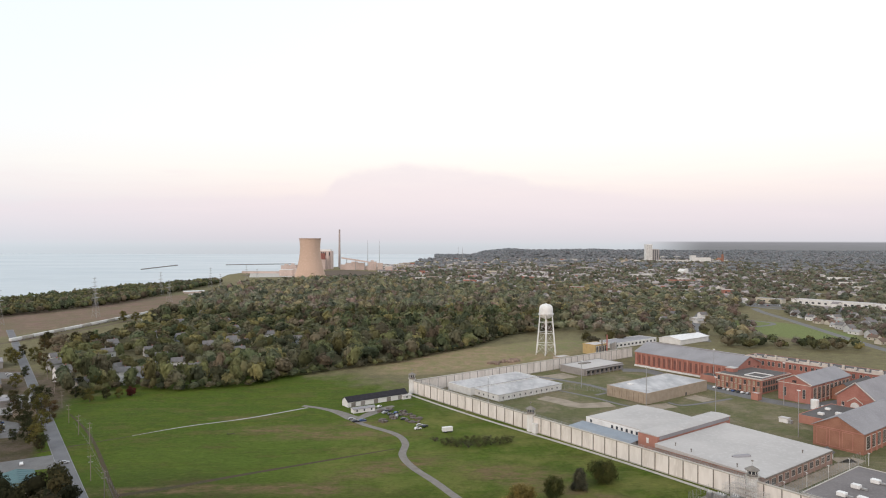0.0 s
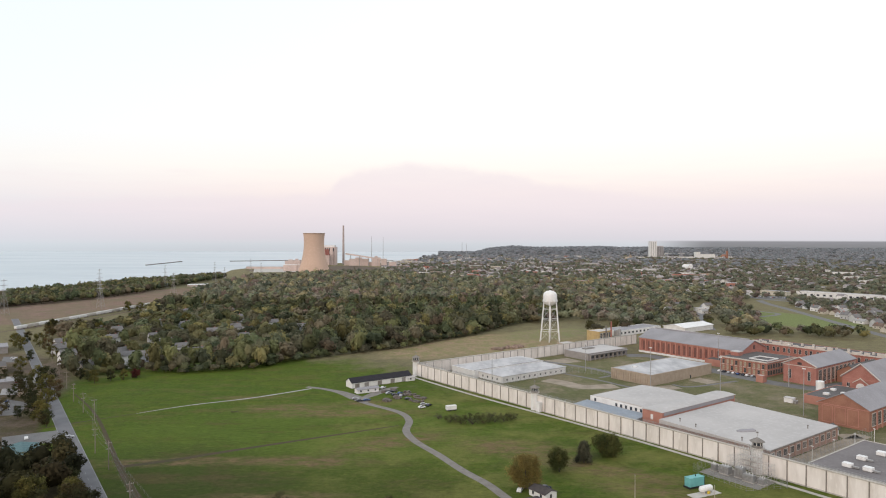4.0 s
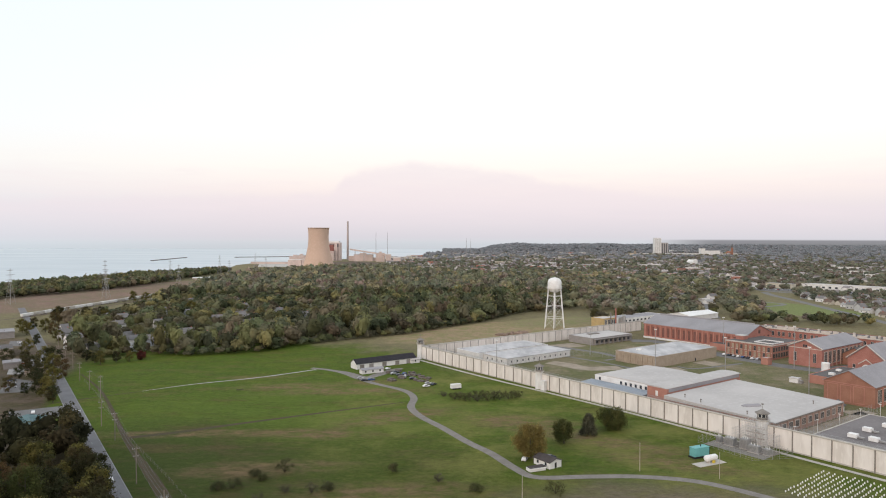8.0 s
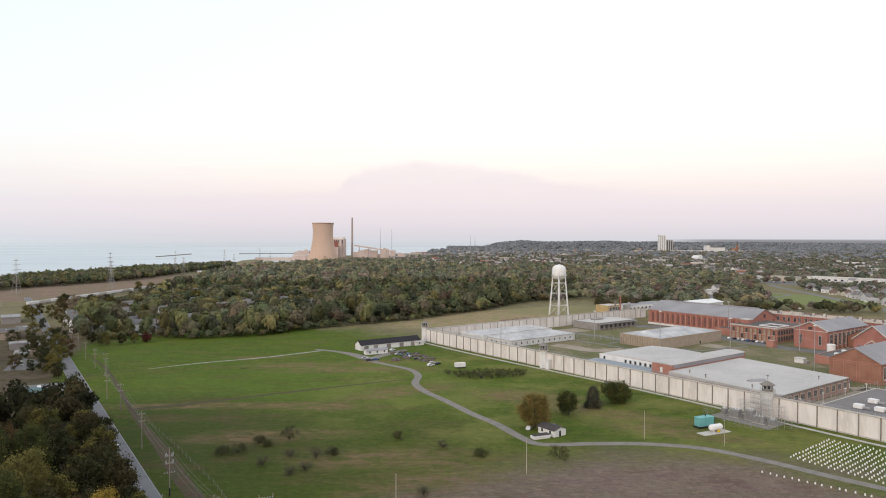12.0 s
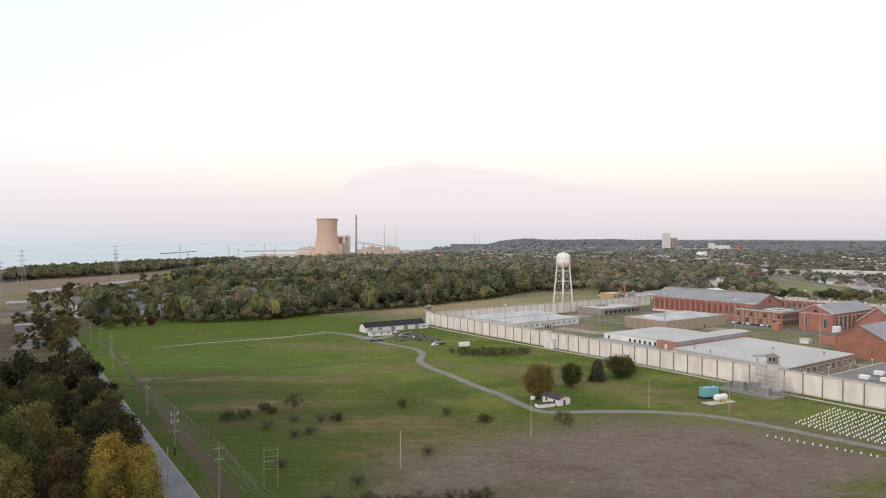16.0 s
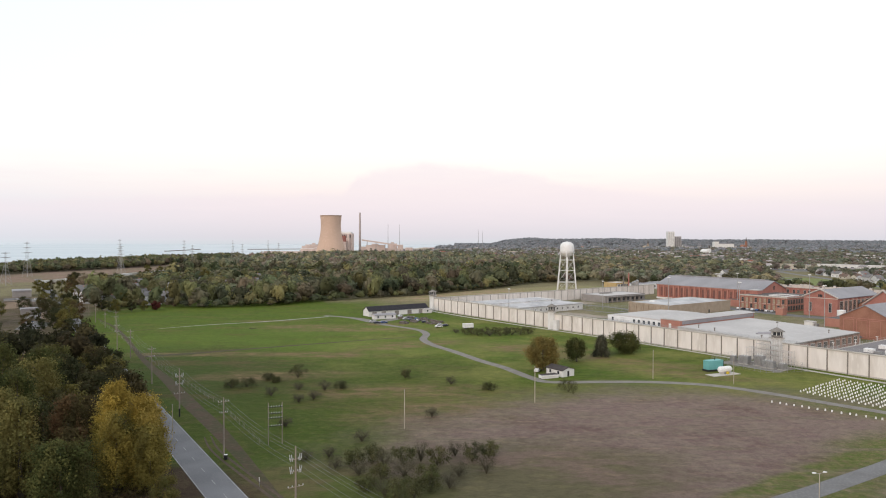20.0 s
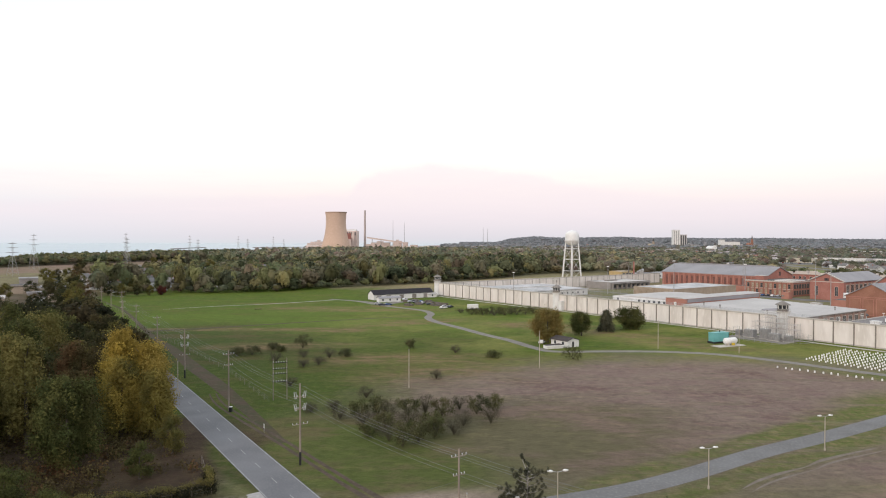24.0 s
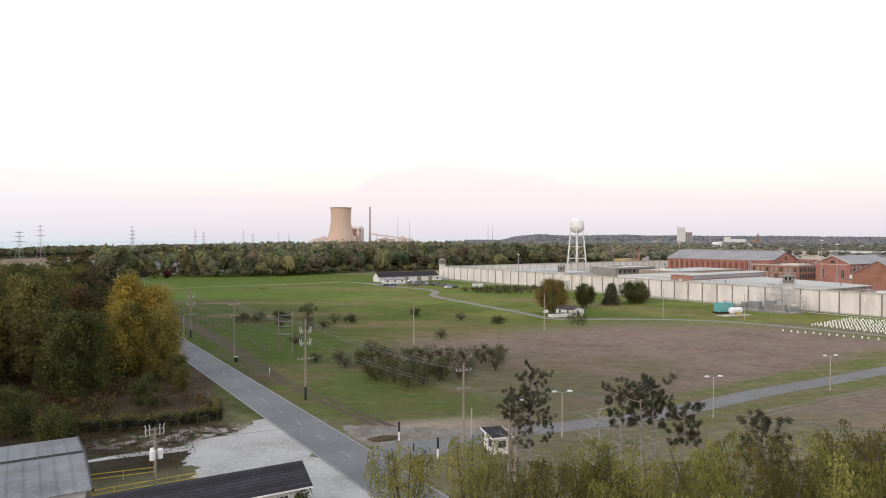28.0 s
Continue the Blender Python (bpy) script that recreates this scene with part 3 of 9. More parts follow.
# ---- the walled compound ----
BRICK = material("red_brick", (0.40, 0.185, 0.150), (0.33, 0.142, 0.115), rough=0.9, scale=0.2, fine=2.2, c3=(0.46, 0.24, 0.20), bump=0.3)
BRICK_L = material("light_brick", (0.44, 0.22, 0.17), (0.37, 0.175, 0.14), rough=0.9, scale=0.2, fine=2.2, c3=(0.40, 0.19, 0.14), bump=0.3)
BRICK_B = material("brown_brick", (0.33, 0.165, 0.115), (0.27, 0.13, 0.09), rough=0.9, scale=0.2, fine=2.2, c3=(0.37, 0.20, 0.15), bump=0.3)
BARRED = material("barred_window", (0.17, 0.085, 0.072), (0.13, 0.068, 0.06), rough=0.5, scale=0.6, fine=3)
ROOF_G = material("grey_metal_roof", (0.305, 0.295, 0.310), (0.245, 0.238, 0.250), rough=0.7, scale=0.06, fine=1.0, c3=(0.33, 0.325, 0.35), bump=0.05)
ROOF_S = material("stained_pale_roof", (0.54, 0.53, 0.535), (0.36, 0.355, 0.365), rough=0.85, scale=0.09, fine=0.35, c3=(0.60, 0.59, 0.585), stretch=(1, 0.4, 1))
ROOF_W = material("pale_membrane_roof", (0.52, 0.492, 0.475), (0.44, 0.418, 0.405), rough=0.85, scale=0.04, fine=0.5, c3=(0.55, 0.53, 0.52), bump=0.05)
ROOF_D = material("dark_felt_roof", (0.125, 0.116, 0.114), (0.098, 0.090, 0.088), rough=0.9, scale=0.08, fine=1.0, c3=(0.155, 0.145, 0.142), bump=0.1)
WHITE_W = material("white_painted_wall", (0.74, 0.74, 0.73), (0.64, 0.63, 0.62), rough=0.75, scale=0.3, fine=2.0, c3=(0.78, 0.78, 0.77), bump=0.05)
TAN_W = material("tan_block_wall", (0.40, 0.33, 0.26), (0.33, 0.27, 0.21), rough=0.9, scale=0.3, fine=2.0, c3=(0.45, 0.38, 0.31), bump=0.1)
GREY_W = material("grey_block_wall", (0.30, 0.28, 0.27), (0.25, 0.235, 0.225), rough=0.9, scale=0.3, fine=2.0, c3=(0.36, 0.34, 0.33), bump=0.1)
WALL_C = material("weathered_concrete_wall", (0.78, 0.735, 0.70), (0.62, 0.575, 0.535), rough=0.9, scale=0.22, fine=1.2, c3=(0.80, 0.765, 0.725), bump=0.2, stretch=(1, 1, 0.25))
GLASS_D = material("dark_window_glass", (0.05, 0.055, 0.065), (0.035, 0.04, 0.05), rough=0.15, scale=0.4, fine=1, spec=0.6, bump=0)
STEEL = material("galvanised_steel", (0.38, 0.38, 0.38), (0.30, 0.30, 0.30), rough=0.5, metal=0.4, scale=1, fine=5, bump=0.05)
WHITE_P = material("white_gloss_paint", (0.78, 0.78, 0.77), (0.70, 0.69, 0.68), rough=0.45, scale=0.3, fine=2, bump=0.03)

WALL_H, BAY = 9.0, 7.6
wall_thing = thing("wall_compound", "high weathered concrete perimeter wall with dark buttress joints", "wall", YARD, kind="structure")


def wall_panel(w):
    s = Shape()
    s.box(0.18, w - 0.18, -0.28, 0.45, 0.5, WALL_H - 0.55)
    return s.mesh("panel", WALL_C)


panel_me = wall_panel(BAY)
post_me = Shape().box(-0.19, 0.19, -0.60, 0.55, 0, WALL_H - 0.3).mesh("pilaster", WALL_D)
foot_me = Shape().box(0.19, BAY - 0.19, -0.45, 0.6, 0, 0.5).mesh("footing", CONCRETE)
cap_me = Shape().box(0, BAY, -0.5, 0.68, WALL_H - 0.55, WALL_H).mesh("coping", CONCRETE)
n_front = 44
for i in range(n_front):
    for me in (panel_me, post_me, foot_me, cap_me):
        part(me.name.split(".")[0], me, None, wall_thing).location = (i * BAY, 0, 0)
for i in range(33):
    for me in (panel_me, post_me, foot_me, cap_me):
        ob = part(me.name.split(".")[0], me, None, wall_thing)
        ob.location, ob.rotation_euler = (0.0, (i + 1) * BAY, 0), (0, 0, -math.pi / 2)


def gable(name, label, u0, u1, v0, v1, eave, ridge, along, wall_mat, roof_mat, cat="building", over=0.7):
    """A hall with a pitched roof; along: the ridge's axis in the yard's frame. Returns the thing; parts stand in the yard's frame."""
    t = thing(name, label, cat, YARD)
    w = Shape()
    if along == "v":
        um = (u0 + u1) / 2
        pent = [(u0, 0), (u1, 0), (u1, eave), (um, ridge - 0.15), (u0, eave)]
        w.loft([[(a, v, z) for a, z in pent] for v in (v0, v1)])
        sl = (ridge - eave) / (um - u0)
        prof = [(u0 - over, eave - over * sl), (um, ridge), (u1 + over, eave - over * sl), (u1 + over, eave - over * sl + 0.35), (um, ridge + 0.4), (u0 - over, eave - over * sl + 0.35)]
        r = Shape().loft([[(a, v, z) for a, z in prof] for v in (v0 - over, v1 + over)])
    else:
        vm = (v0 + v1) / 2
        pent = [(v0, 0), (v1, 0), (v1, eave), (vm, ridge - 0.15), (v0, eave)]
        w.loft([[(u, a, z) for a, z in pent] for u in (u1, u0)])
        sl = (ridge - eave) / (vm - v0)
        prof = [(v0 - over, eave - over * sl), (vm, ridge), (v1 + over, eave - over * sl), (v1 + over, eave - over * sl + 0.35), (vm, ridge + 0.4), (v0 - over, eave - over * sl + 0.35)]
        r = Shape().loft([[(u, a, z) for a, z in prof] for u in (u1 + over, u0 - over)])
    part("wall", w, wall_mat, t)
    part("roof", r, roof_mat, t)
    return t


def flat(name, label, u0, u1, v0, v1, h, wall_mat, roof_mat, cat="building", rim=0.5):
    t = thing(name, label, cat, YARD)
    part("wall", Shape().box(u0, u1, v0, v1, 0, h - 0.3), wall_mat, t)
    part("roof", Shape().box(u0 + rim, u1 - rim, v0 + rim, v1 - rim, h - 0.29, h - 0.05), roof_mat, t)
    p = Shape()
    for a in ((u0 - 0.1, u1 + 0.1, v0 - 0.1, v0 + rim), (u0 - 0.1, u1 + 0.1, v1 - rim, v1 + 0.1), (u0 - 0.1, u0 + rim, v0 + rim, v1 - rim), (u1 - rim, u1 + 0.1, v0 + rim, v1 - rim)):
        p.box(*a, h - 0.3, h + 0.15)
    part("parapet", p, wall_mat, t)
    return t


b_white = flat("dormitory", "long low white building with a flat pale roof", 6, 32, 28, 96, 5.0, WHITE_W, ROOF_S)
part("wing", Shape().box(32.01, 57, 32, 94, 0, 4.2), WHITE_W, b_white)
part("wing_roof", Shape().box(31.8, 57.5, 31.5, 94.5, 4.21, 4.6), ROOF_S, b_white)
b_grey = flat("office_block", "low grey block building with a flat pale roof", 8, 34, 145, 194, 5.5, GREY_W, ROOF_W)
b_tan = flat("workshop", "low tan block building with a flat pale roof", 89, 123, 106, 177, 7.3, TAN_W, ROOF_S)
b_annex = flat("workshop_annex", "white-walled annex with a pale roof and dark windows", 140, 182.5, 25.5, 73, 8.0, WHITE_W, ROOF_W)
BRICK_P = material("weathered_brick", (0.36, 0.255, 0.22), (0.29, 0.205, 0.175), rough=0.9, scale=0.2, fine=2.2, c3=(0.42, 0.32, 0.28), bump=0.3)
b_shop = flat("factory_hall", "broad brick factory hall with a pale low roof", 195.3, 252, 13, 77, 6.6, BRICK_P, ROOF_W)


def shop_z(u):
    """Height of the factory roof, which falls from the monitor to the far eave."""
    return 6.85 + 1.5 * (1 - (u - 195) / 57)


part("roof_slope", Shape().loft([[(195.8, v, shop_z(195.8)), (252.3, v, shop_z(252.3)), (252.3, v, 6.38), (195.8, v, 6.38)] for v in (77.4, 12.6)]), ROOF_W, b_shop)
part("front_wall", Shape().loft([[(195.3, v, 6.2), (252, v, 6.2), (252, v, 6.6), (195.3, v, 8.1)] for v in (12.88, 12.62)]), BRICK_L, b_shop)
part("monitor", Shape().box(182.9, 194.6, 16.4, 84, 0, 10.6), BRICK_L, b_shop)
part("monitor_roof", Shape().loft([[(182.6 + 12.4 * k / 10, v, 10.75 + 0.5 * math.sin(math.pi * k / 10)) for k in range(11)] + [(195.0, v, 10.61), (182.6, v, 10.61)] for v in (84.5, 16.0)]), ROOF_W, b_shop)
part("doorway", Shape().box(188.0, 189.4, 16.2, 16.39, 6.2, 8.8), WHITE_W, b_shop, "white loading hatch")
part("seam", Shape().box(226.9, 227.1, 13, 77, 6.2, shop_z(227) + 0.02), ROOF_S, b_shop)
part("clerestory", Shape().box(194.61, 194.8, 18, 83, 8.7, 10.4), ROOF_G, b_shop, "dull grey clerestory strip")
part("gutter", Shape().box(252.31, 252.7, 13, 77, 6.3, 6.7), WALL_D, b_shop)
b_lean = thing("lean_to_shed", "low lean-to shed with a blue-grey metal roof", "building", YARD)
part("wall", Shape().loft([[(u, 12.6, 0), (u, 25.3, 0), (u, 25.3, 5.2), (u, 12.6, 4.3)] for u in (180, 138)]), GREY_W, b_lean)
BLUE_ROOF = material("blue_grey_metal_roof", (0.30, 0.34, 0.39), (0.25, 0.285, 0.33), rough=0.6, scale=0.1, fine=1.0)
for k in range(14):
    u = 137.6 + 3.07 * k
    part("roof_sheet", Shape().loft([[(a, 12.0, 4.35), (a, 25.3, 5.25), (a, 25.3, 5.4), (a, 12.0, 4.5)] for a in (u + 3.02, u)]), BLUE_ROOF, b_lean)
b_cell = gable("cell_house", "long red brick hall with a grey pitched metal roof", 30, 124, 216, 252, 12.5, 19.0, "u", BRICK, ROOF_G)
b_admin = flat("brick_block", "three-storey red brick block with rows of windows", 119, 154, 196, 238, 10.5, BRICK_L, ROOF_D)
b_hall1 = gable("chapel_hall", "red brick gabled hall with tall windows", 167, 189, 194, 254, 12.5, 17.5, "v", BRICK, ROOF_G)
b_hall2 = gable("school_hall", "red brick gabled hall with a white arched doorway", 206, 228, 192, 262, 10, 19, "v", BRICK, ROOF_G)
b_hall3 = gable("dining_hall", "brown brick gabled hall with tall recessed windows", 231, 256, 104, 194, 11, 17.5, "v", BRICK_B, ROOF_G)
b_back = flat("brick_range", "long red brick range with a pale broken parapet", 100, 215, 270, 290, 13, BRICK, ROOF_D)
b_low = flat("store_building", "large low building with a flat dark roof and vents", 270, 345, 8, 62, 6.8, CONCRETE, material("mauve_felt_roof", (0.20, 0.182, 0.182), (0.155, 0.14, 0.14), rough=0.9, scale=0.08, fine=1.0, c3=(0.24, 0.22, 0.22), bump=0.1))

STONE = material("pale_stone_trim", (0.60, 0.55, 0.50), (0.50, 0.45, 0.41), rough=0.85, scale=0.4, fine=3)


def pane_u(t, v, u0, u1, z0, z1, frame_mat=WHITE_P, bars=1, out=-1, pane=GLASS_D):
    """A window on a wall of constant v; out: the side on which it shows."""
    a, b = sorted((v + out * 0.02, v + out * 0.10))
    w = part("window", Shape().box(u0, u1, a, b, z0, z1), pane, t)
    fr = Shape()
    a, b = sorted((v + out * 0.02, v + out * 0.17))
    th = max(0.07, (u1 - u0) * 0.07)
    fr.box(u0 - th, u0, a, b, z0 - th, z1 + th).box(u1, u1 + th, a, b, z0 - th, z1 + th).box(u0, u1, a, b, z1, z1 + th).box(u0, u1, a, b, z0 - th, z0)
    for k in range(1, bars + 1):
        um = u0 + (u1 - u0) * k / (bars + 1)
        fr.box(um - 0.04, um + 0.04, a, b, z0, z1)
    part("frame", fr, frame_mat, w)
    return w


def pane_v(t, u, v0, v1, z0, z1, frame_mat=WHITE_P, bars=1, out=1):
    a, b = sorted((u + out * 0.02, u + out * 0.10))
    w = part("window", Shape().box(a, b, v0, v1, z0, z1), GLASS_D, t)
    fr = Shape()
    a, b = sorted((u + out * 0.02, u + out * 0.17))
    th = max(0.07, (v1 - v0) * 0.07)
    fr.box(a, b, v0 - th, v0, z0 - th, z1 + th).box(a, b, v1, v1 + th, z0 - th, z1 + th).box(a, b, v0, v1, z1, z1 + th).box(a, b, v0, v1, z0 - th, z0)
    for k in range(1, bars + 1):
        vm = v0 + (v1 - v0) * k / (bars + 1)
        fr.box(a, b, vm - 0.04, vm + 0.04, z0, z1)
    part("frame", fr, frame_mat, w)
    return w


# long brick hall: tall barred bays between brick piers, pale footing
part("footing", Shape().box(29.8, 124.2, 215.3, 215.99, 0, 1.5), WHITE_W, b_cell, "pale painted footing")
part("cornice", Shape().box(29.8, 124.2, 215.3, 215.99, 11.6, 12.3), BRICK_L, b_cell)
for k in range(19):
    u = 32.2 + 4.98 * k
    part("pier", Shape().box(u - 0.55, u + 0.55, 215.2, 215.99, 1.5, 11.6), BRICK_L, b_cell)
    if k < 18:
        pane_u(b_cell, 216, u + 1.5, u + 3.45, 2.6, 10.2, BRICK, 2, -1, BARRED)
for k in range(5):
    pane_v(b_cell, 124, 219.5 + 6.5 * k, 222.5 + 6.5 * k, 3, 10.5, BRICK_L, 2)
pane_v(b_cell, 124, 232.5, 235.5, 12.6, 15.6, BRICK_L, 2)
part("ridge_vent", Shape().box(34, 120, 233.2, 234.8, 18.9, 20.0), ROOF_G, b_cell)
low_wing = flat("entrance_wing", "low brick entrance wing with a flat roof", 100, 119, 205, 215.9, 5.0, BRICK_L, ROOF_D)

# brick block: three rows of windows towards the yard, cornice, little roof house
TAN_PANE = material("cream_window_infill", (0.46, 0.38, 0.28), (0.34, 0.27, 0.20), rough=0.5, scale=0.9, fine=3, bump=0)
for z in (1.3, 5.7):
    for k in range(10):
        pane_u(b_admin, 196, 120.4 + 3.4 * k, 122.7 + 3.4 * k, z, z + 2.9, WALL_D, 2, -1, (TAN_PANE, TAN_PANE, GLASS_D)[(k * 2 + int(z)) % 3])
        part("transom", Shape().box(120.4 + 3.4 * k, 122.7 + 3.4 * k, 195.80, 195.89, z + 1.7, z + 1.85), WALL_D, b_admin)
    for k in range(11):
        pane_v(b_admin, 154, 197.6 + 3.65 * k, 200.0 + 3.65 * k, z, z + 2.9, WALL_D, 2)
    part("sill_course", Shape().box(118.8, 154.2, 195.72, 195.99, z - 0.7, z - 0.45), STONE, b_admin)
for k in range(11):
    part("pier", Shape().box(118.75 + 3.4 * k, 119.55 + 3.4 * k, 195.6, 195.71, 0, 9.9), BRICK_B, b_admin)
part("cornice", Shape().box(118.6, 154.4, 195.5, 195.88, 9.9, 10.4), STONE, b_admin)
part("cornice", Shape().box(154.12, 154.5, 195.5, 238.4, 9.9, 10.4), STONE, b_admin)
part("penthouse", Shape().box(121, 127, 206, 212, 10.3, 13.2), BRICK, b_admin)
part("penthouse_roof", Shape().box(120.6, 127.4, 205.6, 212.4, 13.2, 13.6), ROOF_W, b_admin)
# no recess: a flat dark slab stands in for the court's shaded depth
part("light_court", Shape().box(138, 151, 203, 217, 10.25, 10.34), GLASS_D, b_admin, "flat dark panel standing for a shaded light court")
for a in ((137.4, 151.6, 202.4, 203.0), (137.4, 151.6, 217.0, 217.6), (137.4, 138.0, 203.0, 217.0), (151.0, 151.6, 203.0, 217.0)):
    part("court_rim", Shape().box(*a, 10.25, 11.1), WHITE_W, b_admin)
part("cornice_cap", Shape().box(118.5, 154.6, 195.3, 195.95, 10.41, 10.75), STONE, b_admin)
kiosk = flat("gate_house", "small square brick gate house", 157, 162, 176, 181, 4.6, BRICK_L, ROOF_W)

# gabled halls
PIER = material("pale_brick_pier", (0.45, 0.30, 0.25), (0.38, 0.24, 0.20), rough=0.9, scale=0.3, fine=2.2, c3=(0.50, 0.36, 0.31), bump=0.2)
for t, u0, u1, v0, v1, e, n in ((b_hall1, 167, 189, 194, 254, 12.5, 9), (b_hall3, 231, 256, 104, 194, 11, 13), (b_hall2, 206, 228, 192, 262, 10, 9)):
    step = (v1 - v0 - 4) / n
    for k in range(n):
        v = v0 + 2.5 + step * k
        pane_v(t, u1, v + 0.9, v + step - 1.3, 2.4, e - 2.2, STONE, 2)
        part("pier", Shape().box(u1 + 0.01, u1 + 0.6, v + step - 0.75, v + step + 0.2, 0, e - 0.9), PIER if t is not b_hall3 else BRICK_L, t)
    um = (u0 + u1) / 2
    part("string_course", Shape().box(u0 - 0.1, u1 + 0.1, v0 - 0.2, v0 - 0.01, e - 0.6, e - 0.2), STONE if t is b_hall1 else BRICK_L, t)
for sgn in (-1, 1):
    for t, um, hw, v0, e, r, mt in ((b_hall1, 178, 11, 194, 12.5, 17.5, STONE), (b_hall2, 217, 11, 192, 10, 19, STONE)):
        part("gable_coping", Shape().loft([[(um + sgn * (hw + 0.9), v, e - 0.1), (um, v, r + 0.45), (um, v, r + 0.95), (um + sgn * (hw + 0.9), v, e + 0.45)] for v in (v0 - 1.1, v0 - 0.5)]), mt, t)
pane_u(b_hall1, 194, 170.5, 172.3, 3, 9, STONE, 1), pane_u(b_hall1, 194, 183.5, 185.3, 3, 9, STONE, 1)
pane_u(b_hall1, 194, 176.6, 179.4, 12.8, 14.6, BRICK_L, 2)
arch = [(math.cos(math.pi * k / 10) * 2.6, 4.4 + math.sin(math.pi * k / 10) * 2.6) for k in range(11)]
part("doorway", Shape().loft([[(217 + a, v, z) for a, z in [(2.6, 0)] + arch + [(-2.6, 0)]] for v in (191.6, 191.99)]), WHITE_W, b_hall2, "white arched doorway")
for sgn in (-1, 1):
    part("door_hood", Shape().loft([[(217 + sgn * 4.6, v, 6.6), (217, v, 9.9), (217, v, 10.5), (217 + sgn * 4.6, v, 7.2)] for v in (191.2, 191.7)]), STONE, b_hall2)
    part("side_light", Shape().loft([[(217 + sgn * 7.6 + 1.1 * math.cos(math.pi * k / 6), v, 3.0 + 1.3 * math.sin(math.pi * k / 6)) for k in range(12)] for v in (191.7, 191.99)]), WHITE_W, b_hall2)
pane_u(b_hall2, 192, 209, 210.6, 2.4, 6.4, STONE, 1), pane_u(b_hall2, 192, 223.4, 225, 2.4, 6.4, STONE, 1)
for k in range(3):
    pane_u(b_hall3, 104, 233.2 + 6.4 * k, 238.0 + 6.4 * k, 1.4, 9.6, BRICK_L, 0, -1, BRICK_B)
link = flat("kitchen_wing", "low brick wing with white air units on its roof", 205, 229.9, 142, 186, 4.8, BRICK_L, ROOF_D)
for u, v, s0, h in ((214, 152, 1.6, 1.4), (221, 160, 2.0, 1.6), (211, 168, 1.4, 1.2), (224, 174, 1.8, 1.4)):
    ac = thing("roof_unit", "white ventilation unit on a flat roof", "ventilation unit", YARD @ pose(u, v, 4.75), "roof ventilation units")
    part("case", Shape().box(-s0, s0, -1.2, 1.2, 0.15, h), WHITE_P, ac)
    part("base", Shape().box(-s0 * 0.9, s0 * 0.9, -1.0, 1.0, 0, 0.15), STEEL, ac)
for u, v in ((281.7, 17), (281.5, 31), (284, 44), (289, 18), (296, 40), (300, 24)):
    ac = thing("roof_unit", "pale ventilation unit on the dark flat roof", "ventilation unit", YARD @ pose(u, v, 6.75), "roof ventilation units")
    part("case", Shape().box(-1.7, 1.7, -1.3, 1.3, 0.2, 1.7), WHITE_P, ac)
    part("base", Shape().box(-1.5, 1.5, -1.1, 1.1, 0, 0.2), STEEL, ac)
    part("duct", Shape().box(1.7, 4.2, -0.5, 0.5, 0.2, 0.9), STEEL, ac)
for k in range(13):
    u = 103 + 8.6 * k
    pane_u(b_back, 270, u, u + 1.8, 7.4, 10.8, STONE, 1)
    pane_u(b_back, 270, u + 3.6, u + 5.4, 7.4, 10.8, STONE, 1)
    part("merlon", Shape().box(u - 0.6, u + (5.6, 3.0, 6.8)[k % 3], 269.6, 271, 13.1, 14.0 + 0.5 * ((k * 5) % 4)), STONE, b_back)
    part("chimney_pot", Shape().box(u + 2, u + 3.4, 277, 278.6, 12.9, 14.4 + 0.4 * (k % 3)), STONE, b_back)
part("coping", Shape().box(99.6, 215.4, 269.3, 270.9, 12.5, 13.3), STONE, b_back)
b_end = flat("brick_range", "lower end of the brick range with a pale parapet", 218, 285, 266, 286, 10.5, BRICK, ROOF_D)
part("coping", Shape().box(217.6, 285.4, 265.4, 266.2, 10.1, 10.9), STONE, b_end)
part("stair_head", Shape().box(219, 227, 268, 276, 10.5, 14.5), BRICK_L, b_end)
part("stair_cap", Shape().box(218.6, 227.4, 267.6, 276.4, 14.5, 15.0), STONE, b_end)
for k in range(9):
    pane_u(b_end, 266, 230 + 6 * k, 231.8 + 6 * k, 5.6, 8.8, STONE, 1)
b_link = gable("linking_wing", "brick wing with a dark pitched roof between two halls", 190, 205, 222, 262, 7.5, 12, "v", BRICK_B, ROOF_D)

# windows of the low buildings
for k in range(11):
    pane_v(b_white, 57, 35.5 + 5.3 * k, 36.7 + 5.3 * k, 1.4, 2.7, WHITE_W, 0)
for k in range(4):
    pane_u(b_white, 32, 36 + 5 * k, 37.2 + 5 * k, 1.4, 2.7, WHITE_W, 0)
part("seam", Shape().box(31.3, 31.7, 28, 96, 4.9, 5.35), WALL_D, b_white)
for k in range(8):
    pane_v(b_grey, 34, 148 + 5.6 * k, 151.6 + 5.6 * k, 1.2, 3.4, GREY_W, 2)
    part("fin", Shape().box(34.01, 35.6, 146.6 + 5.6 * k, 147.0 + 5.6 * k, 0, 4.4), GREY_W, b_grey)
part("canopy", Shape().box(34.01, 36.2, 146, 193, 4.4, 4.75), GREY_W, b_grey)
for k in range(17):
    part("rib", Shape().box(89.6 + 2.0 * k, 90.1 + 2.0 * k, 105.55, 105.89, 0, 6.6), TAN_W, b_tan)
part("door", Shape().box(122.99, 123.06, 150, 151.4, 0, 2.2), GLASS_D, b_tan)
part("rooftop_hatch", Shape().box(96, 99, 120, 123, 7.2, 8.0), WHITE_P, b_tan)
part("roof_hatch", Shape().box(14, 18, 160, 172, 5.4, 6.1), WALL_D, b_grey)
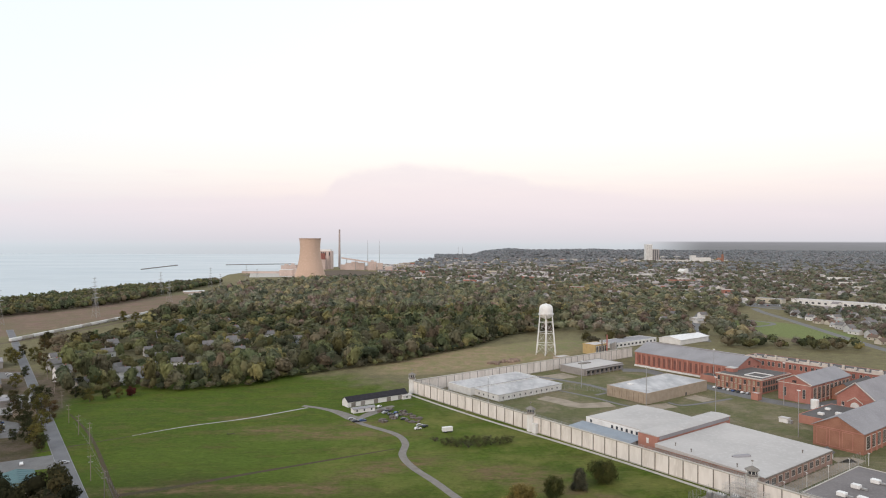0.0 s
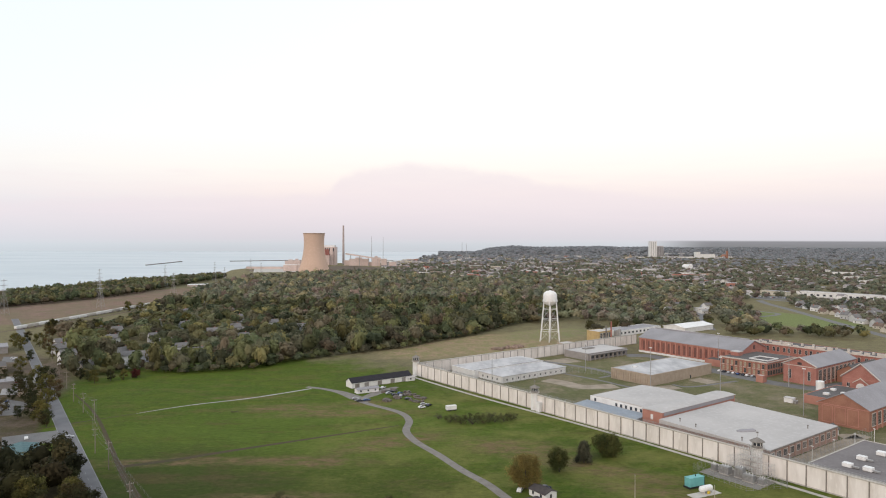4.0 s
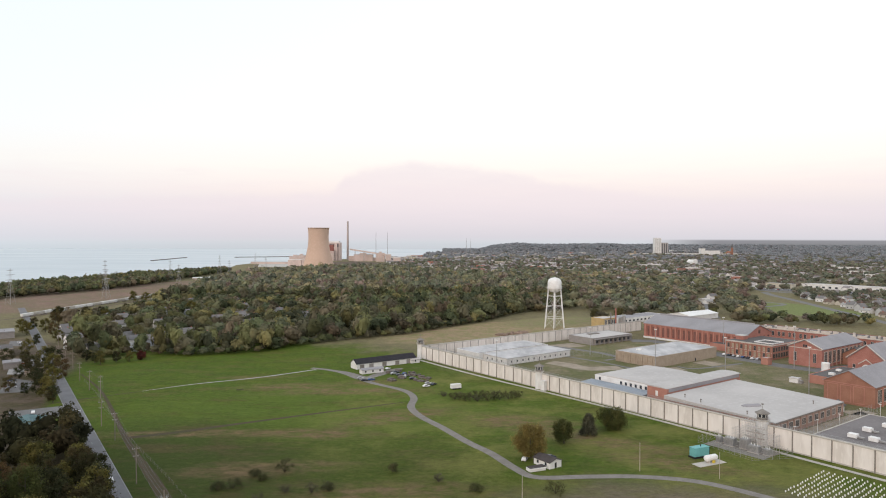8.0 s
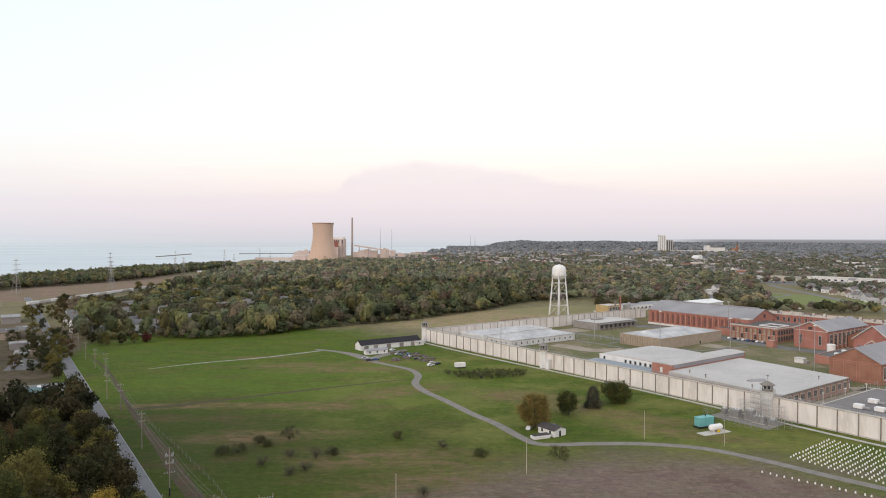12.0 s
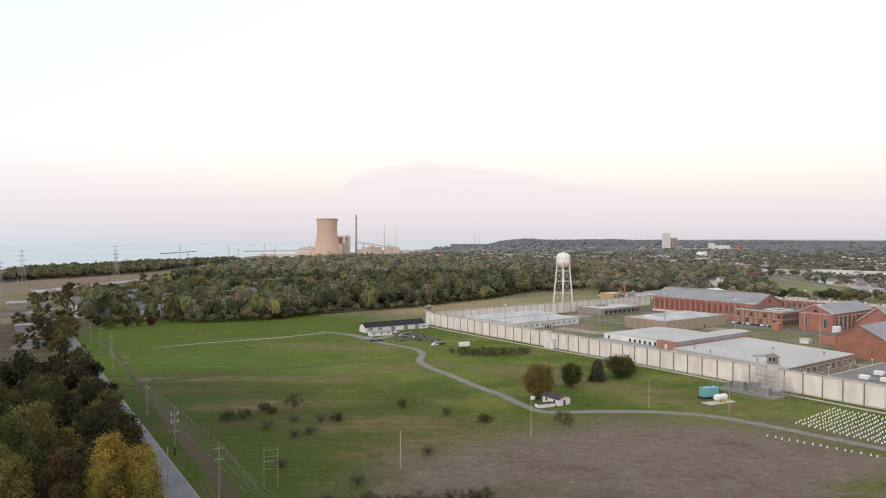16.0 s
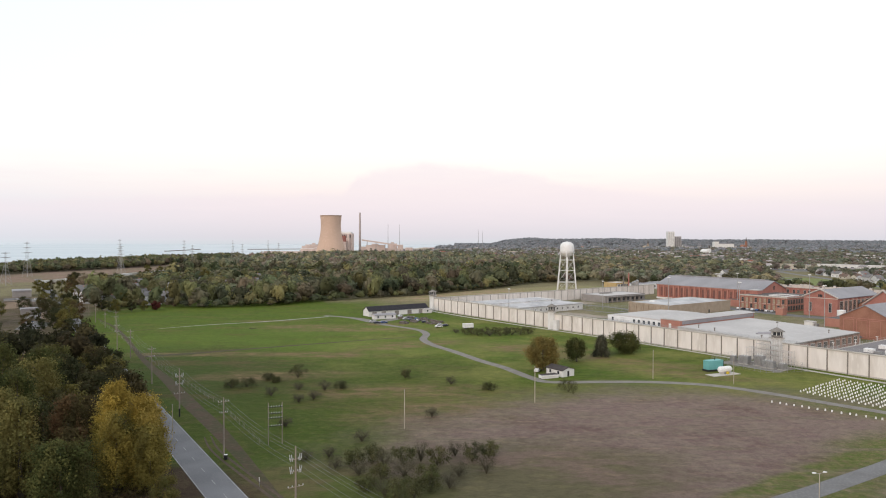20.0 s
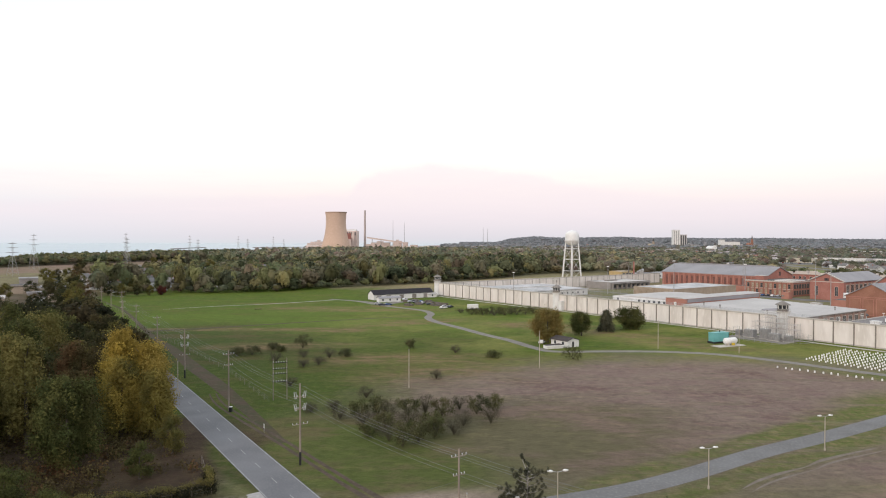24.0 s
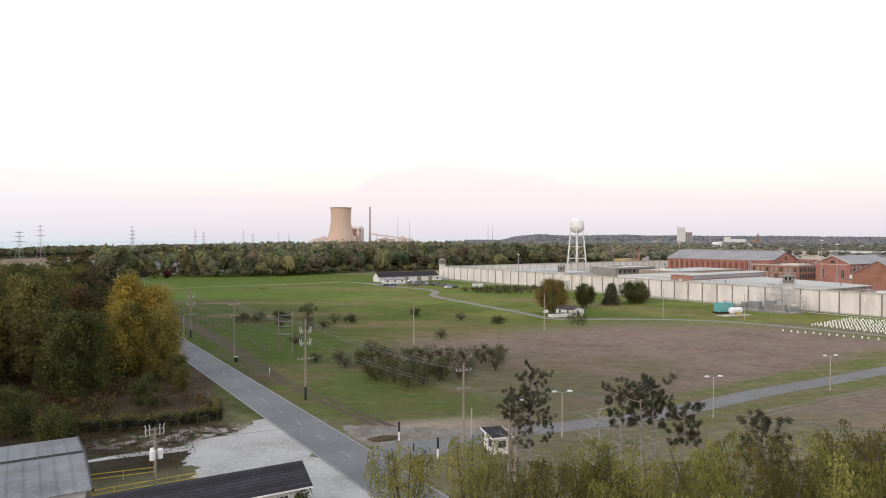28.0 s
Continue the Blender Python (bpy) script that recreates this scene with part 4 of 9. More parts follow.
pane_u(b_annex, 25.5, 143.0, 144.4, 5.6, 7.3, WHITE_W, 0)
for k in range(7):
    pane_u(b_annex, 25.5, 158.0 + 3.3 * k, 159.5 + 3.3 * k, 5.5, 7.3, WHITE_W, 0)
part("annex_vault", Shape().loft([[(140.4 + 41.9 * k / 12, v, 8.18 + 0.8 * math.sin(math.pi * (0.06 + 0.86 * k / 12))) for k in range(13)] + [(182.3, v, 7.9), (140.4, v, 7.9)] for v in (72.5, 26.0)]), ROOF_W, b_annex)
for k in range(11):
    v = 13.0 + 5.9 * k
    pane_v(b_shop, 252, v, v + 3.2, 2.2, 5.0, STONE, 2)
    part("pier", Shape().box(252.01, 252.5, v + 4.0, v + 4.9, 0, 6.2), BRICK_P, b_shop)
rv = thing("roof_vent", "long low curved vent hood on the factory roof", "roof vent", YARD @ pose(231.5, 31, shop_z(231.5) + 0.36, 0, 0, 64), "roof vents")
part("hood", Shape().loft([[(x, 1.6 * math.cos(math.pi * k / 8) * w, 1.0 * w * math.sin(math.pi * k / 8) - 0.35) for k in range(9)] for x, w in ((-5.2, 0.55), (-3.5, 0.9), (3.4, 1.0), (3.6, 0.95))]), ROOF_G, rv, smooth=False)
part("louvre", Shape().box(3.61, 3.75, -1.3, 1.3, -0.3, 0.35), WALL_D, rv)
for u, v in ((214, 16), (238, 15), (204, 18), (246, 60)):
    rv = thing("roof_vent", "small dark vent pipe on the factory roof", "roof vent", YARD @ pose(u, v, shop_z(u) - 0.1), "roof vents")
    part("pipe", Shape().lathe([(0.22, 0), (0.22, 1.3), (0.42, 1.35), (0.42, 1.7), (0.1, 1.85)], 10), WALL_D, rv)
hut2 = gable("yard_hut", "small pale hut with a dark roof", 243, 249, 80, 86, 3.4, 5.2, "v", WHITE_W, ROOF_D)

# boiler house behind the wall and the long white building
ph = flat("boiler_house", "tan boiler house with two dark chimneys", -42, -27, 230, 249, 9.5, material("yellow_tan_wall", (0.50, 0.37, 0.18), (0.42, 0.31, 0.16), rough=0.85, scale=0.3, fine=2), ROOF_W)
for k in range(4):
    pane_v(ph, -27, 232 + 4.2 * k, 235 + 4.2 * k, 1.5, 8, WHITE_P, 2)
for u, v, h, mt in ((-25, 238, 15, WALL_D), (-23, 243, 19, BRICK)):
    solo("smokestack", Shape().lathe([(0.8, 0), (0.6, h), (0.45, h)], 12), mt, "slim dark smokestack beside the boiler house", "chimney", m=YARD @ pose(u, v, 0), group="boiler smokestacks")
for k in range(3):
    sl = thing("silo", "grey steel silo beside the boiler house", "silo", YARD @ pose(-26 + 2.6 * k, 253, 0), "silos")
    part("body", Shape().lathe([(1.5, 0), (1.5, 9 + k), (0.4, 10.2 + k)], 14), STEEL, sl)
lw = flat("long_store", "long white building with dark window openings", -62, -40, 275, 345, 5.2, WHITE_W, ROOF_G)
for k in range(11):
    pane_v(lw, -40, 278 + 6.2 * k, 281 + 6.2 * k, 1.8, 3.6, WHITE_W, 0)
wr = gable("white_roofed_hall", "hall with a white curved roof", -40, -14, 350, 402, 5, 7.4, "v", WHITE_W, WHITE_P)


# ---- watch towers on the wall ----
def watch_tower(u, v, top, label, cabin=True):
    t = thing("watch_tower", label, "watch tower", YARD @ pose(u, v, 0), "watch towers on the wall")
    oct_ = [(2.3 * math.cos(math.pi / 8 + math.pi / 4 * k), 2.3 * math.sin(math.pi / 8 + math.pi / 4 * k)) for k in range(8)]
    part("shaft", Shape().prism(oct_, 0, top), WHITE_W, t)
    part("deck", Shape().prism([(x * 1.32, y * 1.32) for x, y in oct_], top, top + 0.35), CONCRETE, t)
    if cabin:
        part("cabin", Shape().prism([(x * 0.92, y * 0.92) for x, y in oct_], top + 0.35, top + 1.4), WALL_D, t)
        part("glazing", Shape().prism([(x * 0.86, y * 0.86) for x, y in oct_], top + 1.4, top + 2.9), GLASS_D, t)
        for x, y in oct_:
            part("post", Shape().box(x * 0.9 - 0.1, x * 0.9 + 0.1, y * 0.9 - 0.1, y * 0.9 + 0.1, top + 1.4, top + 2.9), WHITE_P, t)
        part("roof", Shape().loft([[(x * 1.35, y * 1.35, top + 2.9) for x, y in oct_], [(x * 1.32, y * 1.32, top + 3.1) for x, y in oct_], [(x * 0.1, y * 0.1, top + 4.6) for x, y in oct_]]), WALL_D, t)
        part("beacon", Shape().lathe([(0.06, 4.5 + top), (0.06, 6.4 + top), (0.5, 6.5 + top), (0.5, 6.9 + top), (0.1, 7 + top)], 8), WALL_D, t)
    rail = Shape()
    for k in range(8):
        (x0, y0), (x1, y1) = oct_[k], oct_[(k + 1) % 8]
        rail.rod((x0 * 1.28, y0 * 1.28, top + 1.3), (x1 * 1.28, y1 * 1.28, top + 1.3), 0.05)
        rail.rod((x0 * 1.28, y0 * 1.28, top + 0.35), (x0 * 1.28, y0 * 1.28, top + 1.3), 0.05)
    part("railing", rail, STEEL, t)
    return t


watch_tower(0.2, -0.4, 10.2, "white watch tower with a dark cabin at the wall corner", True)
watch_tower(121, -0.6, 9.8, "white watch tower with a dark hipped cabin roof", True)
watch_tower(253.6, -0.8, 10.6, "white watch tower with a dark hipped cabin roof", True)
part("buttress", Shape().box(124.2, 127.2, -2.8, -0.6, 0, 5.4), WHITE_W, wall_thing)

# pipe scaffold round the tower's foot and the fenced electric yard
WOOD_DECK = material("deck_planks", (0.46, 0.42, 0.38), (0.38, 0.34, 0.31), rough=0.9, scale=0.6, fine=4)
PIPE = material("pale_scaffold_pipe", (0.56, 0.54, 0.53), (0.44, 0.42, 0.41), rough=0.6, scale=1, fine=5, bump=0.02)
sc = thing("pipe_scaffold", "pale pipe scaffold before the watch tower", "scaffold", YARD)
for k in range(9):
    u = 244.6 + 2.2 * k
    for v in (-8.4, -5.8, -3.2):
        part("post", Shape().rod((u, v, 0), (u, v, 11.2 if 1 < k < 7 else 6.8), 0.075), PIPE, sc)
for z in (2.1, 4.2, 6.3, 8.4, 10.5):
    u0, u1 = (248.4, 258.4) if z > 7 else (244.0, 262.8)
    for v in (-8.4, -5.8, -3.2):
        part("rail", Shape().rod((u0, v, z), (u1, v, z), 0.05), PIPE, sc)
    for k in range(9):
        u = 244.6 + 2.2 * k
        if z < 7 or 1 < k < 7:
            part("tie", Shape().rod((u, -8.4, z), (u, -3.2, z), 0.075), PIPE, sc)
for k in range(4):
    u = 244.6 + 4.4 * k
    part("diagonal", Shape().rod((u, -8.4, 0), (u + 4.4, -8.4, 6.3), 0.05), PIPE, sc)
for z in (4.25, 6.35, 8.45):
    part("deck", Shape().box(250, 258, -8.2, -6.4, z, z + 0.08), WOOD_DECK, sc)
ey = thing("substation_fence", "chain-link fence round the electric yard", "fence", YARD, kind="structure")
ring = [(236, -5), (236, -20), (262, -24), (270, -8), (262, -5)]
for (u0, v0), (u1, v1) in zip(ring, ring[1:]):
    n = max(2, int(math.hypot(u1 - u0, v1 - v0) / 2.6))
    for i in range(n + 1):
        q = i / n
        part("post", Shape().rod((u0 + (u1 - u0) * q, v0 + (v1 - v0) * q, 0), (u0 + (u1 - u0) * q, v0 + (v1 - v0) * q, 3.2), 0.06), STEEL, ey)
    for z in (0.2, 1.0, 1.8, 2.5, 3.1):
        part("wire", Shape().rod((u0, v0, z), (u1, v1, z), 0.025, n=4), STEEL, ey)
for u, v, a, b, h in ((246, -12, 2.0, 1.4, 3.4), (252, -11, 1.6, 1.6, 4.2), (257, -13, 2.2, 1.2, 3.0), (262, -12, 1.2, 1.2, 2.6), (241, -12, 1.0, 1.0, 2.8)):
    tr_ = thing("transformer", "grey transformer cabinet in the electric yard", "transformer", YARD @ pose(u, v, 0), "transformers")
    part("case", Shape().box(-a, a, -b, b, 0.3, h), STEEL, tr_)
    part("plinth", Shape().box(-a - 0.2, a + 0.2, -b - 0.2, b + 0.2, 0, 0.3), CONCRETE, tr_)
    for k in range(5):
        part("fin", Shape().box(-a + 0.1 + 0.4 * k * a, -a + 0.25 + 0.4 * k * a, -b - 0.35, -b - 0.01, 0.5, h - 0.4), STEEL, tr_)
    for k in (-0.6, 0, 0.6):
        part("bushing", Shape().lathe([(0.09, h), (0.16, h + 0.3), (0.07, h + 0.5), (0.14, h + 0.7), (0.04, h + 0.95)], 8, (k * a, 0, 0)), WHITE_P, tr_)
solo("electric_yard", Shape().box(238, 264, -19, -5, 0.0, 0.03), TRACK, "gravel floor of the electric yard", "gravel", "structure", m=YARD)

# masts, fence lamps, fence along the wall's crown, paths in the yard
for u, v, h in ((124.4, 103, 26), (220.2, 110.4, 26), (178.6, 178.1, 28), (169, 112, 25), (109, 209, 25), (62, 110, 20), (60, 20, 18)):
    m_ = thing("light_mast", "tall slender floodlight mast in the yard", "light mast", YARD @ pose(u, v, 0), "floodlight masts")
    part("pole", Shape().lathe([(0.28, 0), (0.14, h)], 8), STEEL, m_)
    part("head", Shape().box(-0.9, 0.9, -0.25, 0.25, h, h + 0.5), WHITE_P, m_)
for u, v in ((259, 15.6), (259.6, 35), (261, 53), (262.6, 71), (264.5, 88)):
    m_ = thing("fence_lamp", "short lamp post along the inner fence", "lamp post", YARD @ pose(u, v, 0), "inner fence lamps")
    part("pole", Shape().lathe([(0.12, 0), (0.09, 6.2)], 8), WHITE_P, m_)
    part("head", Shape().box(-0.5, 0.5, -0.2, 0.2, 6.2, 6.45), WHITE_P, m_)
for label, run in (("inner chain-link fence", [(262, 6), (262, 95)]), ("inner chain-link fence", [(258, 6), (258, 95)]), ("inner chain-link fence", [(60, 30), (60, 98), (84, 112)])):
    fn = thing("inner_fence", "tall grey chain-link fence inside the wall", "fence", YARD, kind="structure")
    for (u0, v0), (u1, v1) in zip(run, run[1:]):
        n = int(math.hypot(u1 - u0, v1 - v0) / 4)
        for i in range(n + 1):
            part("post", Shape().rod((u0 + (u1 - u0) * i / n, v0 + (v1 - v0) * i / n, 0), (u0 + (u1 - u0) * i / n, v0 + (v1 - v0) * i / n, 4), 0.06, n=5), STEEL, fn)
        for z in (0.5, 1.2, 1.9, 2.6, 3.3, 3.9):
            part("wire", Shape().rod((u0, v0, z), (u1, v1, z), 0.03, n=4), STEEL, fn)
crown = thing("wall_crown_fence", "wire fence on brackets along the wall's crown", "fence", YARD, kind="structure")
for k in range(110):
    part("bracket", Shape().rod((3 * k, 0.3, WALL_H), (3 * k, 0.7, WALL_H + 1.1), 0.05, n=4), STEEL, crown)
for z in (0.4, 0.75, 1.1):
    part("wire", Shape().rod((0, 0.3 + 0.36 * z, WALL_H + z), (330, 0.3 + 0.36 * z, WALL_H + z), 0.045, n=4), STEEL, crown)
PALE_DIRT = material("pale_bare_soil", (0.34, 0.285, 0.225), (0.24, 0.20, 0.15), rough=0.95, scale=0.15, fine=1.2, c3=(0.40, 0.35, 0.29), bump=0.2)
for pts, w in (([(57, 90), (75, 92), (91, 93), (112, 92), (134, 95)], 3), ([(84, 100), (84, 116)], 3), ([(128, 122), (140, 126), (148, 168)], 3), ([(60, 203), (120, 188), (165, 182), (204, 186)], 13), ([(36, 190), (48, 203), (60, 203)], 14), ([(10, 112), (30, 118), (60, 122), (86, 118)], 5), ([(190, 190), (200, 230)], 9)):
    solo("yard_path", ribbon([tuple(yard(*p)[:2]) for p in pts], w, 0.03), ASPHALT_OLD, "pale path across the yard", "path", "structure")
for pts, w in (([(66, 64), (80, 66), (98, 68), (108, 88)], 13), ([(126, 150), (142, 149)], 14), ([(104, 182), (128, 186), (150, 188)], 5), ([(128, 96), (134, 118)], 12), ([(250, 84), (256, 92)], 8), ([(256, 8), (257, 96)], 7), ([(62, 20), (100, 8), (140, 7)], 9), ([(20, 100), (24, 140)], 18)):
    solo("yard_soil", ribbon([tuple(yard(*p)[:2]) for p in pts], w, 0.022), PALE_DIRT, "patch of bare pale soil in the yard", "bare soil", "structure")
tk = thing("storage_tank", "white upright storage tank in the yard", "tank", YARD @ pose(196, 184, 0))
part("shell", Shape().lathe([(2.5, 0.3), (2.5, 5.8), (2.3, 6.1), (0.4, 6.4)], 20), WHITE_P, tk, smooth=False)
part("base", Shape().lathe([(2.8, 0), (2.8, 0.3)], 20), CONCRETE, tk)
part("ladder", Shape().rod((-2.7, -0.3, 0.3), (-2.7, -0.3, 6.4), 0.06).rod((-2.7, 0.3, 0.3), (-2.7, 0.3, 6.4), 0.06), STEEL, tk)
for u, v, a in ((201, 187, 30), (204, 183, 10)):
    un = thing("roof_unit", "white cooling unit standing on the yard's paving", "ventilation unit", YARD @ pose(u, v, 0, 0, 0, a), "cooling units in the yard")
    part("case", Shape().box(-2.0, 2.0, -1.2, 1.2, 0.2, 2.4), WHITE_P, un)
    part("base", Shape().box(-1.8, 1.8, -1.0, 1.0, 0, 0.2), STEEL, un)
pb = thing("pump_hut", "pale little machine hut on the grass", "hut", YARD @ pose(200, 136, 0))
part("wall", Shape().box(-2.6, 2.6, -2, 2, 0, 2.6), WHITE_W, pb)
part("roof", Shape().box(-2.9, 2.9, -2.3, 2.3, 2.6, 2.85), ROOF_W, pb)
part("unit", Shape().box(2.7, 4.4, -1.2, 1.2, 0, 1.6), STEEL, pb)

rh = thing("rubble_heap", "long heap of pinkish-brown rubble behind the wall", "rubble heap", pose(58, 612, 0, 0, 0, 37))
g = np.random.default_rng(31)
RUBBLE = material("brown_rubble", (0.26, 0.18, 0.14), (0.18, 0.13, 0.10), rough=0.95, scale=0.5, fine=2, c3=(0.36, 0.28, 0.23), bump=0.5, rand=0.25)
for k in range(34):
    x, y, r = -17 + 34 * g.random(), g.normal() * 2.4, 1.0 + 1.6 * g.random()
    ring = [[(x + r * q * (0.8 + 0.4 * g.random()) * math.cos(a * math.pi / 3), y + r * q * math.sin(a * math.pi / 3) * (0.8 + 0.4 * g.random()), z * r) for a in range(6)] for q, z in ((1, 0), (0.85, 0.5), (0.35, 0.85))]
    part("lump", Shape().loft(ring), RUBBLE, rh)

BLACK = material("black_paint", (0.02, 0.02, 0.022), (0.03, 0.03, 0.03), rough=0.5, scale=1, fine=5, bump=0)
CAR_COLOURS = [plain("car_white", (0.70, 0.70, 0.70), 0.25), plain("car_dark", (0.03, 0.035, 0.05), 0.25), plain("car_red", (0.30, 0.03, 0.03), 0.25), plain("car_silver", (0.42, 0.43, 0.45), 0.3, 0.3), plain("car_blue", (0.04, 0.08, 0.20), 0.25)]


def car(x, y, turn, k, z=0.0):
    names = ("white", "dark", "red", "silver", "blue")
    t = thing("car", "parked %s car on the ground" % names[k], "car", pose(x, y, z, 0, 0, turn), "parked cars")
    prof = [(-2.15, 0.35), (2.1, 0.35), (2.2, 0.62), (1.95, 0.86), (1.0, 0.95), (0.35, 1.42), (-1.15, 1.45), (-1.95, 0.98), (-2.2, 0.9)]
    part("body", Shape().loft([[(px, w * (0.86 if pz > 1.2 else 1), pz) for px, pz in prof] for w in (0.88, -0.88)]), CAR_COLOURS[k], t)
    for sgn in (-1, 1):
        part("window", Shape().loft([[(0.85, sgn * 0.885, 0.97), (0.3, sgn * 0.80, 1.36), (-1.1, sgn * 0.80, 1.38), (-1.7, sgn * 0.885, 1.0)], [(0.85, sgn * 0.86, 0.97), (0.3, sgn * 0.78, 1.36), (-1.1, sgn * 0.78, 1.38), (-1.7, sgn * 0.86, 1.0)]]), GLASS_D, t)
        for wx in (-1.35, 1.35):
            part("wheel", Shape().loft([[(wx + 0.32 * math.cos(a * math.pi / 6), yy, 0.32 + 0.32 * math.sin(a * math.pi / 6)) for a in range(12)] for yy in (sgn * 0.9, sgn * 0.68)]), BLACK, t)
    return t



# ---- landmarks far off ----
CT_MAT = material("tower_concrete", (0.60, 0.43, 0.335), (0.54, 0.385, 0.30), rough=0.85, scale=0.02, fine=0.25, c3=(0.64, 0.47, 0.375), bump=0.05)
tower = thing("cooling_tower", "huge tan concrete hyperbolic cooling tower", "cooling tower", pose(-352, 1862, 0))
prof = []
for k in range(33):
    z = 8 + 103 * k / 32
    q = (z - 86) / 78.0
    prof.append((27.2 * math.sqrt(1 + (q * 1.18) ** 2), z))
inner = [(r - 1.2, z) for r, z in reversed(prof)]
part("shell", Shape().lathe(prof + [(prof[-1][0] + 0.8, 111.01), (prof[-1][0] + 0.8, 112)] + [(inner[0][0], 112)] + inner, 64, caps=False), CT_MAT, tower, smooth=True)
for i in range(24):
    a, b = 2 * math.pi * i / 24, 2 * math.pi * (i + 0.5) / 24
    part("strut", Shape().rod((42.5 * math.cos(a), 42.5 * math.sin(a), 0), (40.6 * math.cos(b), 40.6 * math.sin(b), 8.6), 0.8), CONCRETE, tower)
part("basin", Shape().lathe([(46, 0), (46, 2.0), (44.5, 2.0), (44.5, 0.6)], 48), CONCRETE, tower)
PLANT_W = material("plant_cladding", (0.60, 0.49, 0.45), (0.50, 0.405, 0.37), rough=0.7, scale=0.03, fine=0.3)
PLANT_R = material("plant_red_cladding", (0.30, 0.12, 0.10), (0.24, 0.10, 0.085), rough=0.7, scale=0.03, fine=0.3)
CH_MAT = material("chimney_concrete", (0.42, 0.35, 0.33), (0.36, 0.30, 0.285), rough=0.85, scale=0.03, fine=0.3)
ch = thing("chimney", "tall slim greyish chimney of the power station", "chimney", pose(-380, 2600, 0))
part("shaft", Shape().lathe([(4.6, 0), (3.4, 118), (3.1, 138)], 24), CH_MAT, ch)
part("top", Shape().lathe([(3.1, 138), (3.1, 146.5), (2.4, 146.5), (2.4, 139)], 24), CH_MAT, ch)
bh = thing("boiler_building", "tall pale power-station boiler building with a red side", "power station", pose(-420, 2480, 0))
part("block", Shape().box(-20, 28, 0, 50, 0, 66), PLANT_W, bh)
part("penthouse", Shape().box(-14, 24, 4, 40, 66, 72), WHITE_W, bh)
part("annex", Shape().box(-20, 10, -24, -0.1, 0, 36), PLANT_W, bh)
part("panel", Shape().box(-20, 6, -2.0, -0.1, 36.1, 58), PLANT_R, bh, "dull red cladding")
part("canopy", Shape().box(-20, 10, -24, -2.1, 36.1, 40), PLANT_R, bh)
part("lift_shaft", Shape().box(10.1, 20, -10, -0.1, 0, 64), PLANT_W, bh)
for k in range(6):
    part("window_band", Shape().box(-16 + 7 * k, -12 + 7 * k, -0.4, -0.02, 50, 62), GLASS_D, bh)
for x, y, a, b, h, lb in ((-330, 2470, 26, 14, 18, "pale power-station hall with a sloping conveyor"), (-258, 2450, 22, 12, 13, "long pale turbine hall"), (-206, 2380, 9, 10, 26, "pale coal transfer tower"), (-455, 2040, 20, 12, 18, "pale plant building by the shore"), (-425, 2035, 8, 10, 20, "pale plant building by the shore"), (-560, 2190, 70, 10, 6, "long low pale plant building"), (-172, 2330, 12, 10, 17, "dark coal handling house")):
    pb_ = thing("plant_building", lb, "industrial building", pose(x, y, 0), "power station buildings")
    part("block", Shape().box(-a, a, -b, b, 0, h), PLANT_W, pb_)
    part("roof", Shape().box(-a - 0.5, a + 0.5, -b - 0.5, b + 0.5, h, h + 0.8), WHITE_W if a < 60 else ROOF_W, pb_)
solo("plant_apron", Shape().add([(-605, 2187, 0.07), (-491, 2228, 0.07), (-426, 1984, 0.07), (-543, 1951, 0.07)], [(0, 1, 2, 3)]), CONCRETE, "pale concrete apron beside the cooling tower", "yard", "structure")
for x, y, a, b, h in ((-500, 2240, 17, 12, 23), (-455, 2125, 12, 10, 29), (-300, 2440, 34, 10, 24), (-235, 2400, 14, 12, 30)):
    pb_ = thing("plant_building", "cream power-station building near the cooling tower", "industrial building", pose(x, y, 0), "power station buildings")
    part("block", Shape().box(-a, a, -b, b, 0, h), PLANT_W, pb_)
    part("roof", Shape().box(-a - 0.5, a + 0.5, -b - 0.5, b + 0.5, h, h + 0.8), ROOF_W, pb_)
    part("roof_house", Shape().box(-a * 0.4, a * 0.3, -b * 0.5, b * 0.5, h + 0.8, h + 5), PLANT_W, pb_)
heap_m = material("coal_heap", (0.075, 0.060, 0.056), (0.055, 0.045, 0.042), rough=0.95, scale=0.05, fine=0.4)
for x, y, rx, h in ((-310, 1930, 36, 7), (-262, 1945, 40, 8), (-222, 1965, 30, 6)):
    solo("coal_heap", Shape().loft([[(q * rx * (1 + 0.12 * math.sin(3 * a)) * math.cos(a), q * 14 * math.sin(a), z) for a in [2 * math.pi * k / 18 for k in range(18)]] for q, z in ((1, 0), (0.75, h * 0.55), (0.35, h * 0.92), (0.1, h))]), heap_m, "dark coal heap below the power station", "coal heap", m=pose(x, y, 0.1), group="coal heaps")
for x, y, a, b in ((-500, 1395, 20, 14), (-468, 1320, 14, 9)):
    sl = thing("low_shed", "long low pale shed beside the scrub field", "shed", pose(x, y, 0, 0, 0, 30), "sheds by the scrub field")
    part("wall", Shape().box(-a, a, -b, b, 0, 3.4), PLANT_W, sl)
    part("roof", Shape().box(-a - 0.4, a + 0.4, -b - 0.4, b + 0.4, 3.4, 3.8), WHITE_W, sl)
cv = thing("conveyor", "sloping enclosed coal conveyor on trestles", "conveyor", pose(0, 0, 0))
part("gallery", Shape().loft([[(-350, 2440, 40), (-350, 2446, 40), (-350, 2446, 45), (-350, 2440, 45)], [(-215, 2380, 22), (-215, 2386, 22), (-215, 2386, 27), (-215, 2380, 27)]]), PLANT_W, cv)
